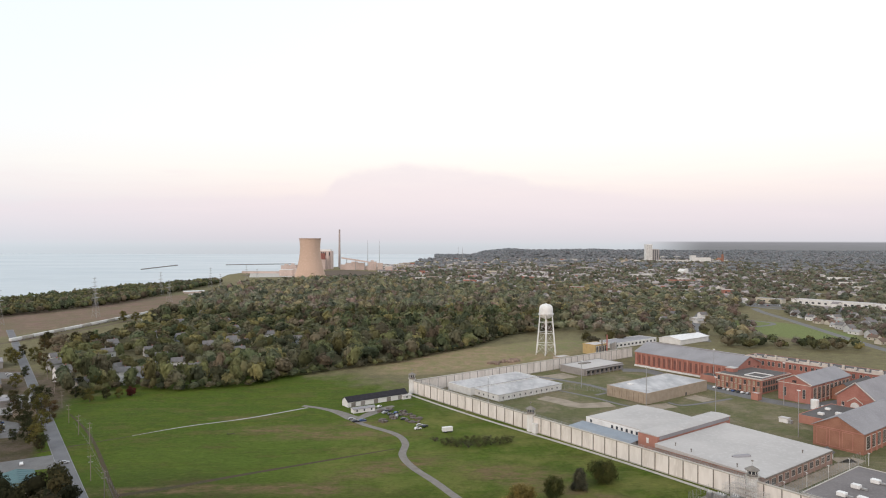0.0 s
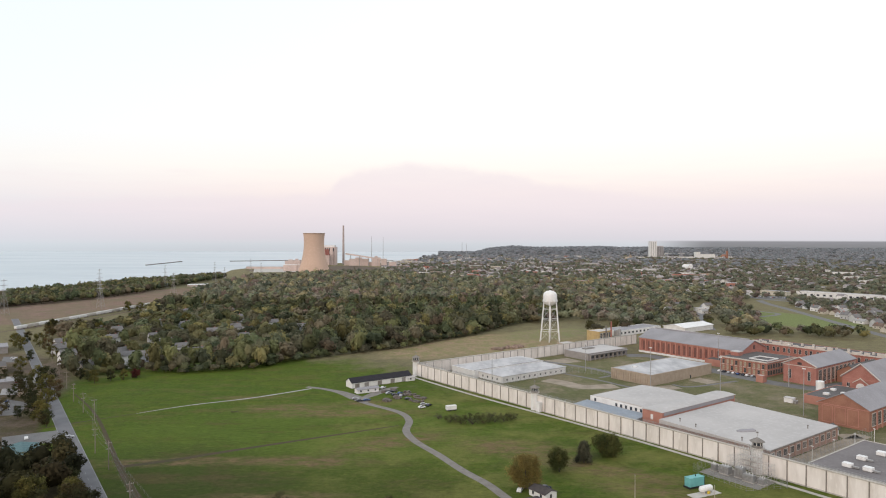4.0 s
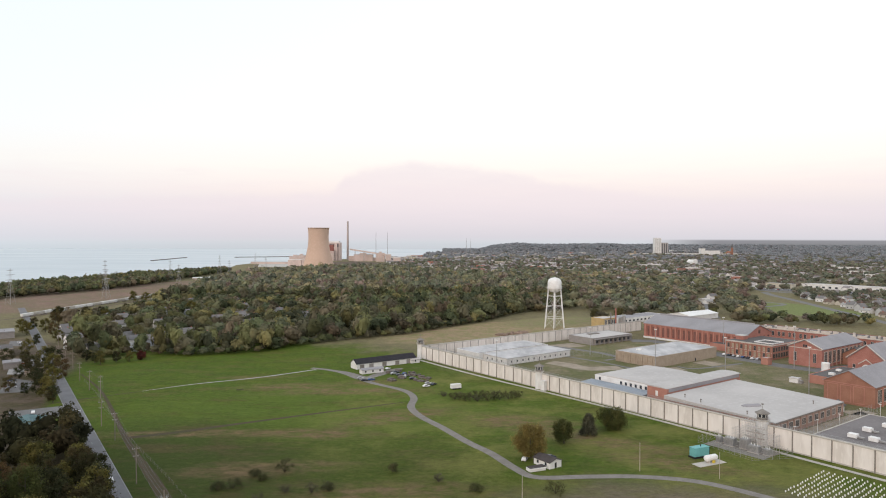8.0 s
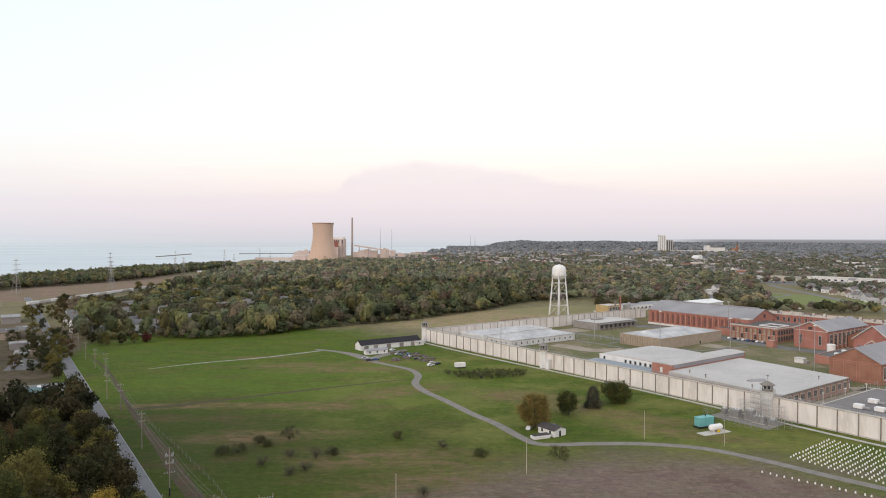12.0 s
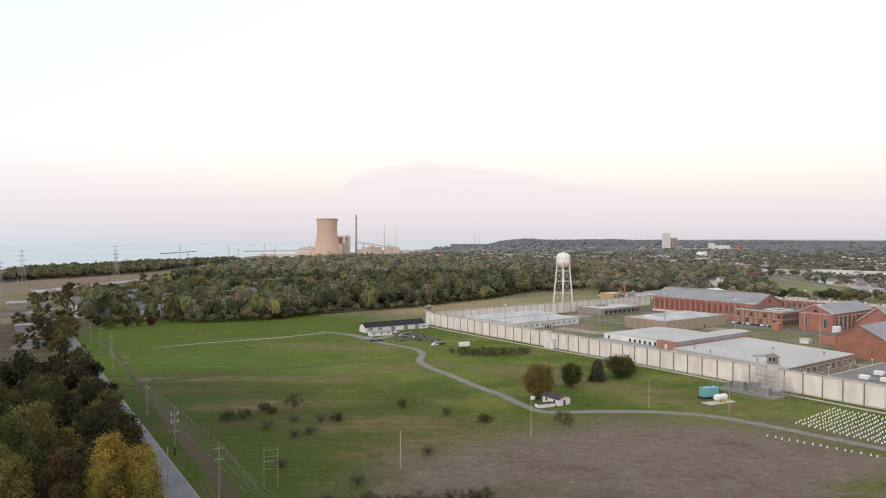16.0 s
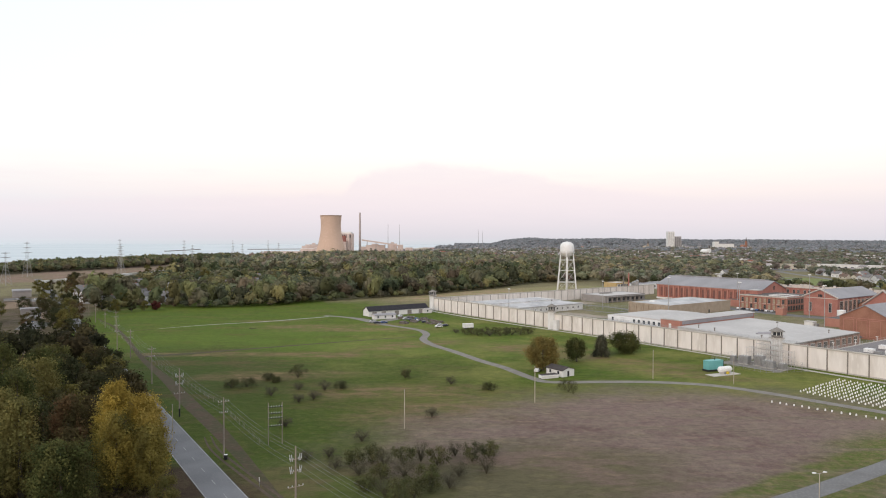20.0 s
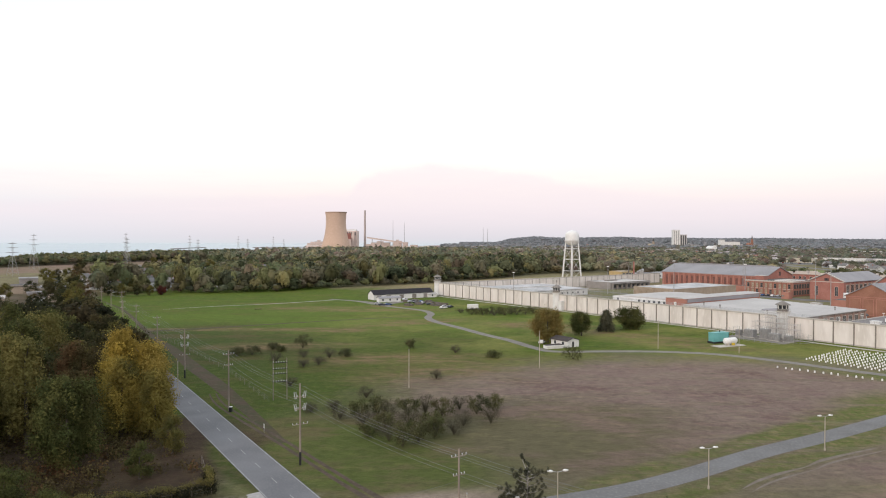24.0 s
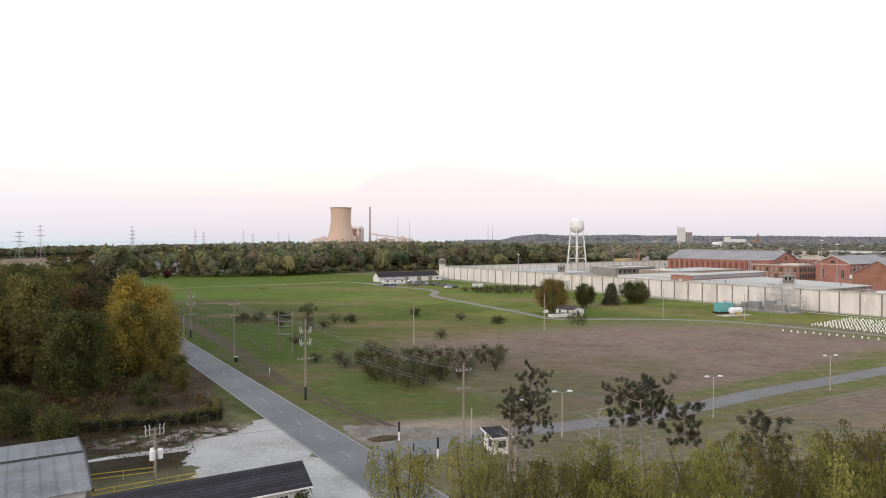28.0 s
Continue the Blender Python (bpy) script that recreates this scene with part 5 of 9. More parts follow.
for q in (0.15, 0.4, 0.65, 0.9):
    part("trestle", Shape().rod((-350 + 135 * q, 2443 - 60 * q, 0), (-350 + 135 * q, 2443 - 60 * q, 40 - 18 * q), 1.2), STEEL, cv)
solo("coal_yard", Shape().add([(-600, 2040, 0.05), (-430, 1940, 0.05), (-250, 1960, 0.05), (-180, 2250, 0.05), (-330, 2420, 0.05), (-560, 2240, 0.05)], [(0, 1, 2, 3, 4, 5)]), DIRT, "brown open yard of the power station", "yard", "structure")
for x, y, h in ((-262, 2500, 100), (-255, 2900, 104), (75, 2700, 78), (92, 2700, 74)):
    am = thing("antenna_mast", "thin lattice antenna mast", "mast", pose(x, y, 0), "antenna masts")
    part("pole", Shape().rod((0, 0, 0), (0, 0, h), 1.2, 0.5, 6), STEEL, am)
    part("tip", Shape().rod((0, 0, h), (0, 0, h + 6), 0.4, 0.2, 5), STEEL, am)
WT = thing("water_tower", "white steel water tower on six braced legs", "water tower", pose(103, 655, 0))
part("tank", Shape().lathe([(0.8, 34), (3.5, 34.6), (5.6, 36.2), (6.6, 38.5), (6.6, 44), (5.9, 46.2), (3.8, 47.9), (1, 48.5), (0.4, 48.9)], 28), WHITE_P, WT, smooth=True)
part("riser", Shape().lathe([(0.9, 0), (0.9, 34.2)], 14), WHITE_P, WT, smooth=True)
part("balcony", Shape().lathe([(6.6, 38.2), (7.5, 38.2), (7.5, 38.5), (6.6, 38.5)], 28), WHITE_P, WT)
part("balcony_rail", Shape().lathe([(7.4, 39.4), (7.5, 39.4), (7.5, 39.5), (7.4, 39.5)], 28), WHITE_P, WT)
for i in range(6):
    a, b = 2 * math.pi * i / 6 + 0.3, 2 * math.pi * (i + 1) / 6 + 0.3
    part("leg", Shape().rod((10.5 * math.cos(a), 10.5 * math.sin(a), 0), (6.5 * math.cos(a), 6.5 * math.sin(a), 40), 0.38, 0.38, 8), WHITE_P, WT)
    zs = (0.5, 10, 21, 31)
    for z in zs[1:]:
        ra = 10.5 - 4 * z / 40
        part("strut", Shape().rod((ra * math.cos(a), ra * math.sin(a), z), (ra * math.cos(b), ra * math.sin(b), z), 0.2), WHITE_P, WT)
    for z0, z1 in zip(zs, zs[1:]):
        r0, r1 = 10.5 - 4 * z0 / 40, 10.5 - 4 * z1 / 40
        for p, q in ((a, b), (b, a)):
            part("brace", Shape().rod((r0 * math.cos(p), r0 * math.sin(p), z0), (r1 * math.cos(q), r1 * math.sin(q), z1), 0.07, n=4), WHITE_P, WT)
hp = flat("pump_house", "small pink-tan pump house by the water tower", -30, -22, 176, 190, 4.0, TAN_W, ROOF_W)
hotel = thing("hotel_tower", "white high-rise hotel with a lower grey wing", "high-rise", pose(1075, 3460, 0))
part("tower", Shape().box(-30, 3, -15, 15, 0, 84), WHITE_W, hotel)
part("wing", Shape().box(5, 38, -12, 18, 0, 60), material("hotel_grey", (0.42, 0.40, 0.40), (0.36, 0.345, 0.345), rough=0.7, scale=0.05, fine=0.5), hotel)
for k in range(3):
    part("window_strip", Shape().box(-25 + 10 * k, -23.6 + 10 * k, -15.5, -15.05, 8, 80), GLASS_D, hotel)
for k in range(3):
    part("window_strip", Shape().box(9 + 10 * k, 13 + 10 * k, -12.5, -12.05, 6, 56), GLASS_D, hotel)
for x, y, a, b, h, mt, lb in ((1115, 3250, 70, 30, 9, WHITE_W, "long low white casino hall"), (1222, 3170, 36, 16, 24, WHITE_W, "white long hotel block"), (1180, 3170, 10, 14, 34, WHITE_W, "white lift tower of the hotel block"), (1330, 3900, 60, 20, 9, WHITE_W, "far white warehouse among woods")):
    bl = thing("far_building", lb, "building", pose(x, y, land_z(x, y)), "far large buildings")
    part("block", Shape().box(-a, a, -b, b, 0, h), mt, bl)
    part("roof", Shape().box(-a - 0.4, a + 0.4, -b - 0.4, b + 0.4, h, h + 0.7), ROOF_W, bl)


# ---- power-line pylons ----
def pylon(x, y, h, turn):
    t = thing("pylon", "grey steel lattice power-line pylon", "pylon", pose(x, y, 0, 0, 0, turn), "pylons along the shore")
    for sx in (-1, 1):
        for sy in (-1, 1):
            part("leg", Shape().rod((4.2 * sx, 4.2 * sy, 0), (1.0 * sx, 1.0 * sy, h * 0.62), 0.14, 0.11, 4).rod((1.0 * sx, 1.0 * sy, h * 0.62), (0.3 * sx, 0.3 * sy, h), 0.1, 0.07, 4), STEEL, t)
    for k in range(5):
        z0, z1 = h * 0.62 * k / 5, h * 0.62 * (k + 1) / 5
        w0, w1 = 4.2 - 3.2 * k / 5, 4.2 - 3.2 * (k + 1) / 5
        for sg in (-1, 1):
            for a, b in (((-w0, sg * w0, z0), (w1, sg * w1, z1)), ((w0, sg * w0, z0), (-w1, sg * w1, z1)), ((sg * w0, -w0, z0), (sg * w1, w1, z1))):
                part("brace", Shape().rod(a, b, 0.055, n=4), STEEL, t)
    for z, w in ((0.66, 8.5), (0.80, 7.0), (0.93, 5.5)):
        part("arm", Shape().loft([[(-w, -0.1, h * z + 1), (-w, 0.1, h * z + 1), (-w, 0, h * z + 1.3)], [(0, -0.5, h * z + 0.5), (0, 0.5, h * z + 0.5), (0, 0, h * z + 1.6)], [(w, -0.1, h * z + 1), (w, 0.1, h * z + 1), (w, 0, h * z + 1.3)]]), STEEL, t)


for x, y, h, tn in ((-556, 1104, 49, 80), (-543, 1333, 46, 82), (-522, 1560, 45, 82), (-505, 1790, 44, 82), (-487, 720, 36, 75), (-482, 960, 40, 80), (-470, 1190, 38, 80), (-560, 870, 46, 80), (-455, 1420, 38, 80), (-440, 1650, 38, 80)):
    pylon(x, y, h, tn)
solo("railway_bed", ribbon([(-520, 560), (-461, 716), (-435, 810), (-421, 900), (-411, 1107), (-425, 1300), (-470, 1600)], 6, 0.06), DIRT, "brown railway bed", "railway", "structure")
for k in range(26):
    y = 735 + 17.2 * k
    x = -455 + (y - 735) * 0.11
    w = thing("rail_wagon", "grey-white hopper wagon standing on the line", "wagon", pose(x, y, 0, 0, 0, 82), "rail wagons in a row")
    part("body", Shape().loft([[(-7.6, -1.2, 1.2), (7.6, -1.2, 1.2), (7.6, 1.2, 1.2), (-7.6, 1.2, 1.2)], [(-8, -1.5, 2.2), (8, -1.5, 2.2), (8, 1.5, 2.2), (-8, 1.5, 2.2)], [(-8, -1.5, 4.2), (8, -1.5, 4.2), (8, 1.5, 4.2), (-8, 1.5, 4.2)]]), (WHITE_W, CONCRETE, WHITE_W)[k % 3], w)
    for q in (-5.5, 5.5):
        part("bogie", Shape().box(q - 1.3, q + 1.3, -1.1, 1.1, 0.06, 1.2), WALL_D, w)

# ---- the town: houses, stores, streets ----
TOWN_WALLS = [WHITE_W, material("cream_siding", (0.56, 0.52, 0.44), (0.48, 0.44, 0.37), rough=0.8, scale=0.3, fine=2), material("grey_blue_siding", (0.30, 0.33, 0.37), (0.25, 0.28, 0.31), rough=0.8, scale=0.3, fine=2), BRICK_L, material("pale_grey_siding", (0.50, 0.50, 0.50), (0.42, 0.42, 0.42), rough=0.8, scale=0.3, fine=2)]
TOWN_ROOFS = [material("grey_shingles", (0.20, 0.19, 0.19), (0.15, 0.145, 0.145), rough=0.9, scale=0.3, fine=2), material("brown_shingles", (0.17, 0.12, 0.095), (0.13, 0.095, 0.075), rough=0.9, scale=0.3, fine=2), material("pale_shingles", (0.36, 0.35, 0.34), (0.30, 0.29, 0.28), rough=0.9, scale=0.3, fine=2)]
HOUSE_KINDS = []
for i, (wm, rm, w, d, e, r, lb) in enumerate(((0, 0, 6, 4, 5.2, 8.2, "white wooden house with a grey roof"), (1, 1, 5.5, 4.2, 3.2, 6.0, "cream bungalow with a brown roof"), (2, 0, 5, 4, 5.4, 8.6, "blue-grey house with a grey roof"), (0, 2, 7, 4.4, 3.2, 5.6, "long white bungalow with a pale roof"), (4, 0, 5, 4.5, 5.6, 9.2, "pale grey two-storey house"), (3, 1, 6, 4.5, 4.2, 7.4, "brick house with a brown roof"))):
    t = thing("house", lb, "house", pose(0, -500, 0), "houses of the town")
    part("wall", Shape().loft([[(x, -d, 0), (x, d, 0), (x, d, e), (x, 0, r - 0.1), (x, -d, e)] for x in (-w, w)]), TOWN_WALLS[wm], t)
    for sgn in (-1, 1):
        sl = (r - e) / d
        part("roof", Shape().loft([[(x, sgn * (d + 0.5), e - 0.5 * sl), (x, 0, r), (x, 0, r + 0.2), (x, sgn * (d + 0.5), e - 0.5 * sl + 0.2)] for x in (-w - 0.4, w + 0.4)]), TOWN_ROOFS[rm], t)
        for k in (-0.5, 0.5):
            part("window", Shape().box(k * w - 0.6, k * w + 0.6, sgn * (d + 0.03) - 0.04, sgn * (d + 0.03) + 0.04, 1.0, 2.3), GLASS_D, t)
    part("chimney", Shape().box(w * 0.4, w * 0.4 + 0.8, 0.6, 1.4, e, r + 0.9), BRICK, t)
    HOUSE_KINDS.append(t)
HOUSE_SPOTS = []


def put_house(x, y, turn, k=None):
    if any((x - a) ** 2 + (y - b) ** 2 < 200 for a, b in HOUSE_SPOTS):
        return
    HOUSE_SPOTS.append((x, y))
    copy_thing(HOUSE_KINDS[int(rng_h.integers(6)) if k is None else k], pose(x, y, land_z(x, y), 0, 0, turn))


rng_h = np.random.default_rng(21)
# streets under the trees by the woods
for x, y, tn, k in ((-292, 531, 55, 0), (-263, 505, 55, 0), (-325, 578, 55, 4), (-300, 600, 55, 2), (-262, 560, 60, 4), (-238, 545, 10, 2), (-225, 590, 30, 0), (-200, 560, 30, 4), (-310, 640, 40, 0), (-270, 660, 40, 1), (-230, 680, 20, 4), (-190, 650, 30, 2), (-350, 700, 60, 5), (-320, 760, 60, 0), (-280, 740, 50, 2), (-240, 800, 50, 4), (-190, 760, 30, 0), (-150, 720, 20, 2), (-120, 800, 30, 0), (-90, 900, 20, 4), (-330, 870, 60, 0), (-290, 900, 50, 1), (-250, 960, 40, 0), (-30, 1000, 30, 4), (40, 900, 10, 0), (-180, 880, 10, 1)):
    put_house(x, y, tn, k)
for x, y, tn, k in ((-344, 615, 50, 0), (-304, 552, 50, 0), (-273, 645, 40, 4), (-250, 615, 30, 2), (-344, 974, 20, 0), (-274, 878, 20, 0), (-236, 800, 20, 4), (-217, 714, 30, 4), (-200, 696, 30, 2), (-388, 908, 20, 3), (-253, 545, 30, 0), (-238, 520, 10, 3), (-287, 563, 40, 4), (-232, 975, 10, 2), (-375, 740, 60, 3), (-355, 760, 60, 1), (-330, 690, 50, 4)):
    put_house(x, y, tn, k)
# rows of houses along the far streets on the right
ROW = [(512, 975), (514, 960), (508, 925), (505, 900), (502, 880), (499, 855), (496, 835), (493, 810), (490, 790), (484, 765), (479, 745), (472, 720), (468, 700), (540, 950), (545, 930), (536, 905), (560, 890), (552, 868), (530, 850), (575, 940), (590, 905), (545, 815), (525, 790), (520, 745), (560, 780), (610, 860), (640, 900), (600, 800), (660, 830), (700, 880), (650, 760), (580, 730)]
for x, y in ROW:
    put_house(x + rng_h.normal() * 3, y + rng_h.normal() * 3, 15 + 90 * int(rng_h.integers(2)) + rng_h.random() * 12, int(rng_h.choice((0, 0, 3, 4, 1))))
for x, y, k in ((345, 900, 3), (395, 870, 3), (330, 960, 4), (372, 960, 0), (300, 905, 0)):
    put_house(x, y, 20, k)
walls_far, roofs_far = [Shape(), Shape()], Shape()
for i in range(1500):
    d = 1180 + (2650 if i % 2 else 2050) * rng_h.random() ** 0.72
    a = radians(-5 + (28 if i % 2 else 41) * rng_h.random())
    x, y = d * math.sin(a), d * math.cos(a)
    if x < shore_x(y) + 80 or (-450 < x < 0 and y < 1750) or any((x - p) ** 2 + (y - q) ** 2 < 220 for p, q in HOUSE_SPOTS):
        continue
    HOUSE_SPOTS.append((x, y))
    w, dd, e, r = (5 + 3 * rng_h.random()) * (1 + 0.25 * (d > 2200)), 4 + 1.5 * rng_h.random(), 3.2 + 3.4 * rng_h.random(), 0
    r, z, tn = e + 2.8, land_z(x, y), radians(20 + 90 * int(rng_h.integers(2)) + rng_h.normal() * 6)
    ca, sa = math.cos(tn), math.sin(tn)

    def at(px, py, pz):
        return (x + px * ca - py * sa, y + px * sa + py * ca, z + pz)

    walls_far[i % 3 == 2].loft([[at(q, -dd, 0), at(q, dd, 0), at(q, dd, e), at(q, 0, r - 0.1), at(q, -dd, e)] for q in (-w, w)])
    for sgn in (-1, 1):
        roofs_far.loft([[at(q, sgn * (dd + 0.5), e - 0.3), at(q, 0, r), at(q, 0, r + 0.25), at(q, sgn * (dd + 0.5), e - 0.05)] for q in (-w - 0.4, w + 0.4)])
far_town = thing("far_houses", "far small houses of the town", "houses", kind="stuff")
part("walls", walls_far[0], material("far_white_siding", (0.66, 0.64, 0.62), (0.52, 0.50, 0.48), rough=0.8, scale=0.02, fine=0.5, island=0.2), far_town)
part("walls", walls_far[1], material("far_coloured_siding", (0.42, 0.36, 0.32), (0.34, 0.36, 0.38), rough=0.8, scale=0.02, fine=0.5, island=0.3), far_town)
part("roofs", roofs_far, material("far_shingles", (0.30, 0.275, 0.275), (0.22, 0.19, 0.185), rough=0.9, scale=0.02, fine=0.5, island=0.5), far_town)
for t in HOUSE_KINDS:
    for o in (*t.children_recursive, t):
        bpy.data.objects.remove(o)

STORE_SPOTS = []


def store(x, y, a, b, h, turn, wall_mat, roof_mat, label):
    t = thing("store_building", label, "building", pose(x, y, land_z(x, y), 0, 0, turn), "flat-roofed town buildings")
    part("wall", Shape().box(-a, a, -b, b, 0, h), wall_mat, t)
    part("roof", Shape().box(-a - 0.3, a + 0.3, -b - 0.3, b + 0.3, h, h + 0.6), roof_mat, t)
    for k in range(int(a / 5)):
        part("window", Shape().box(-a + 3 + 10 * k, -a + 7 + 10 * k, -b - 0.12, -b - 0.01, h * 0.3, h * 0.65), GLASS_D, t)
    part("parapet", Shape().box(-a - 0.4, a + 0.4, -b - 0.5, -b - 0.31, h - 0.2, h + 1.0), wall_mat, t)
    STORE_SPOTS.append((x, y, max(a, b)))


store(655, 1130, 62, 12, 8, -50, WHITE_W, ROOF_W, "long white factory hall by the highway")
store(580, 1190, 22, 9, 7, -50, TOWN_WALLS[1], ROOF_G, "pale store with a yellow front")
store(720, 1060, 40, 12, 7, -50, WHITE_W, ROOF_W, "long white warehouse by the highway")
store(352, 925, 10, 5, 4, 10, WHITE_W, ROOF_W, "small flat white building by the field")
for i in range(130):
    d = 1500 + 2300 * rng_h.random()
    a = radians(-5 + (38 if i % 3 == 0 else 25) * rng_h.random())
    x, y = d * math.sin(a), d * math.cos(a)
    if x > shore_x(y) + 100 and not (-450 < x < 20 and y < 1800):
        wm = [WHITE_W, WHITE_W, TOWN_WALLS[1], BRICK_L, TOWN_WALLS[4], TAN_W][int(rng_h.integers(6))]
        store(x, y, 9 + 24 * rng_h.random() ** 1.4, 6 + 8 * rng_h.random(), 4 + 5 * rng_h.random(), -30 + 20 * rng_h.random(), wm, [ROOF_W, ROOF_D, ROOF_G][int(rng_h.integers(3))], "flat-roofed town building among trees")
for x, y, h, mt, lb in ((1383, 3324, 54, BRICK_B, "red brick church with a tall slim steeple"), (810, 2950, 42, TAN_W, "tan church with a steeple"), (770, 2120, 30, WHITE_W, "small white church with a steeple")):
    c = thing("church", lb, "church", pose(x, y, land_z(x, y), 0, 0, 25) , "churches")
    part("nave", Shape().loft([[(-8, v, 0), (8, v, 0), (8, v, 11), (0, v, 18), (-8, v, 11)] for v in (30, 4)]), mt, c)
    part("tower", Shape().box(-4, 4, -4, 3.9, 0, h * 0.55), mt, c)
    part("belfry", Shape().box(-3, 3, -3, 3, h * 0.55, h * 0.66), mt, c)
    part("spire", Shape().loft([[(-3, -3, h * 0.66), (3, -3, h * 0.66), (3, 3, h * 0.66), (-3, 3, h * 0.66)], [(-0.2, -0.2, h), (0.2, -0.2, h), (0.2, 0.2, h), (-0.2, 0.2, h)]]), ROOF_D, c)
for pts, w, lb in (([(430, 1700), (500, 1459), (512, 1198), (528, 1099), (566, 1058), (622, 1030), (700, 960), (900, 760)], 15, "grey highway through the town"), ([(505, 1090), (491, 1031), (479, 924), (462, 802), (447, 679), (440, 560)], 11, "grey street beside the green field"), ([(399, 1035), (340, 900), (289, 734)], 10, "grey street between trees"), ([(380, 985), (440, 900), (400, 860)], 7, "curved drive of a house"), ([(540, 1060), (640, 1000), (760, 900)], 9, "street between rows of houses")):
    solo("road_town", ribbon(pts, w, 0.06), ASPHALT_OLD, lb, "road", "structure")
for i in range(46):
    q = rng_h.random()
    x, y = 500 + 150 * q + rng_h.normal() * 5, 1168 - 110 * q + rng_h.normal() * 5
    car(x, y, rng_h.random() * 180, int(rng_h.choice((0, 0, 1, 3, 2, 4))), 0.07)
solo("car_park", Shape().add([(470, 1160, 0.05), (640, 1030, 0.05), (690, 1070, 0.05), (500, 1225, 0.05)], [(0, 1, 2, 3)]), ASPHALT_OLD, "grey car park beside the highway", "car park", "structure")

# ---- trees ----
def leaf_material(name, tones, cell=0.10, island=0.16, fine=0.7, grain=0.36, each=0.0):
    """Foliage: each crown takes one of the tones, its clumps vary in value."""
    m = bpy.data.materials.new(name)
    m.use_nodes = True
    n, l = m.node_tree.nodes, m.node_tree.links
    b = n["Principled BSDF"]
    b.inputs["Roughness"].default_value, b.inputs["Specular IOR Level"].default_value = 0.8, 0.12
    geo = n.new("ShaderNodeNewGeometry")
    mp = n.new("ShaderNodeMapping")
    mp.inputs["Scale"].default_value = (1, 1, 0.35)
    l.new(geo.outputs["Position"], mp.inputs[0])
    vo = n.new("ShaderNodeTexVoronoi")
    vo.inputs["Scale"].default_value = cell
    l.new(mp.outputs[0], vo.inputs["Vector"])
    sp = n.new("ShaderNodeSeparateColor")
    if each:
        own = n.new("ShaderNodeAttribute")
        own.attribute_name = "tone"
        l.new(own.outputs["Color"], sp.inputs[0])
    else:
        l.new(vo.outputs["Color"], sp.inputs[0])
    ra = n.new("ShaderNodeValToRGB")
    e = ra.color_ramp.elements
    while len(e) < len(tones):
        e.new(0.5)
    for i, (q, c) in enumerate(zip(e, tones)):
        q.position, q.color = i / (len(tones) - 1), (*c, 1)
    l.new(sp.outputs[0], ra.inputs[0])
    t = n.new("ShaderNodeTexNoise")
    t.inputs["Scale"].default_value, t.inputs["Detail"].default_value = fine, 3
    l.new(geo.outputs["Position"], t.inputs["Vector"])
    val = None
    for out, lo, hi in ((geo.outputs["Random Per Island"], 1 - island, 1 + island), (t.outputs["Fac"], 1 - grain, 1 + grain), (sp.outputs[1], 1 - 0.5 * (each or 0.6), 1 + 0.42 * (each or 0.65))):
        r = n.new("ShaderNodeMapRange")
        r.inputs[3].default_value, r.inputs[4].default_value = lo, hi
        l.new(out, r.inputs[0])
        if val is None:
            val = r.outputs[0]
        else:
            x = n.new("ShaderNodeMath")
            x.operation = "MULTIPLY"
            l.new(val, x.inputs[0])
            l.new(r.outputs[0], x.inputs[1])
            val = x.outputs[0]
    h = n.new("ShaderNodeHueSaturation")
    l.new(val, h.inputs["Value"])
    l.new(ra.outputs[0], h.inputs["Color"])
    l.new(h.outputs[0], b.inputs["Base Color"])
    thin = n.new("ShaderNodeBsdfTranslucent")
    l.new(h.outputs[0], thin.inputs["Color"])
    both = n.new("ShaderNodeMixShader")
    both.inputs[0].default_value = 0.30
    l.new(b.outputs[0], both.inputs[1])
    l.new(thin.outputs[0], both.inputs[2])
    l.new(both.outputs[0], n["Material Output"].inputs["Surface"])
    return m


LEAF_WOOD = leaf_material("mixed_foliage", ((0.086, 0.105, 0.062), (0.118, 0.139, 0.068), (0.165, 0.167, 0.073), (0.109, 0.123, 0.077), (0.223, 0.196, 0.080), (0.140, 0.139, 0.085), (0.187, 0.145, 0.099), (0.125, 0.145, 0.087)), 0.065, 0.18, 0.25, 0.25, 1.0)
# a greyer, paler copy of the wood's tones, with middle-distance haze mixed in
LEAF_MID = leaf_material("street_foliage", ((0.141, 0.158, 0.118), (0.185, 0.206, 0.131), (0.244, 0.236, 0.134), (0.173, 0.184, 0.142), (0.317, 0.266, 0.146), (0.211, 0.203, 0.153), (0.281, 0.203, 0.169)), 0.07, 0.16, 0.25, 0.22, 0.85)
# town leaves lightened towards grey: part of the haze is in their colour
LEAF_TOWN = leaf_material("town_foliage", ((0.140, 0.161, 0.126), (0.175, 0.191, 0.134), (0.198, 0.205, 0.139), (0.225, 0.205, 0.147), (0.221, 0.170, 0.149), (0.159, 0.179, 0.134)), 0.075, 0.14, 0.25, 0.2, 0.7)
# pale blue-grey leaves: the haze of the far distance is put into the tones
LEAF_HAZED = leaf_material("distant_foliage", ((0.254, 0.276, 0.293), (0.281, 0.299, 0.311), (0.312, 0.305, 0.318), (0.269, 0.286, 0.310)), 0.03, 0.08, 0.2, 0.15, 0.25)
# grove leaves: tones taken darker, so the grove's shading is in the colour
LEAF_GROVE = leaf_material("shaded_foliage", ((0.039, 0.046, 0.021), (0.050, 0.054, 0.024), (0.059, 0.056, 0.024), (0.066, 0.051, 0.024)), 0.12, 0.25)
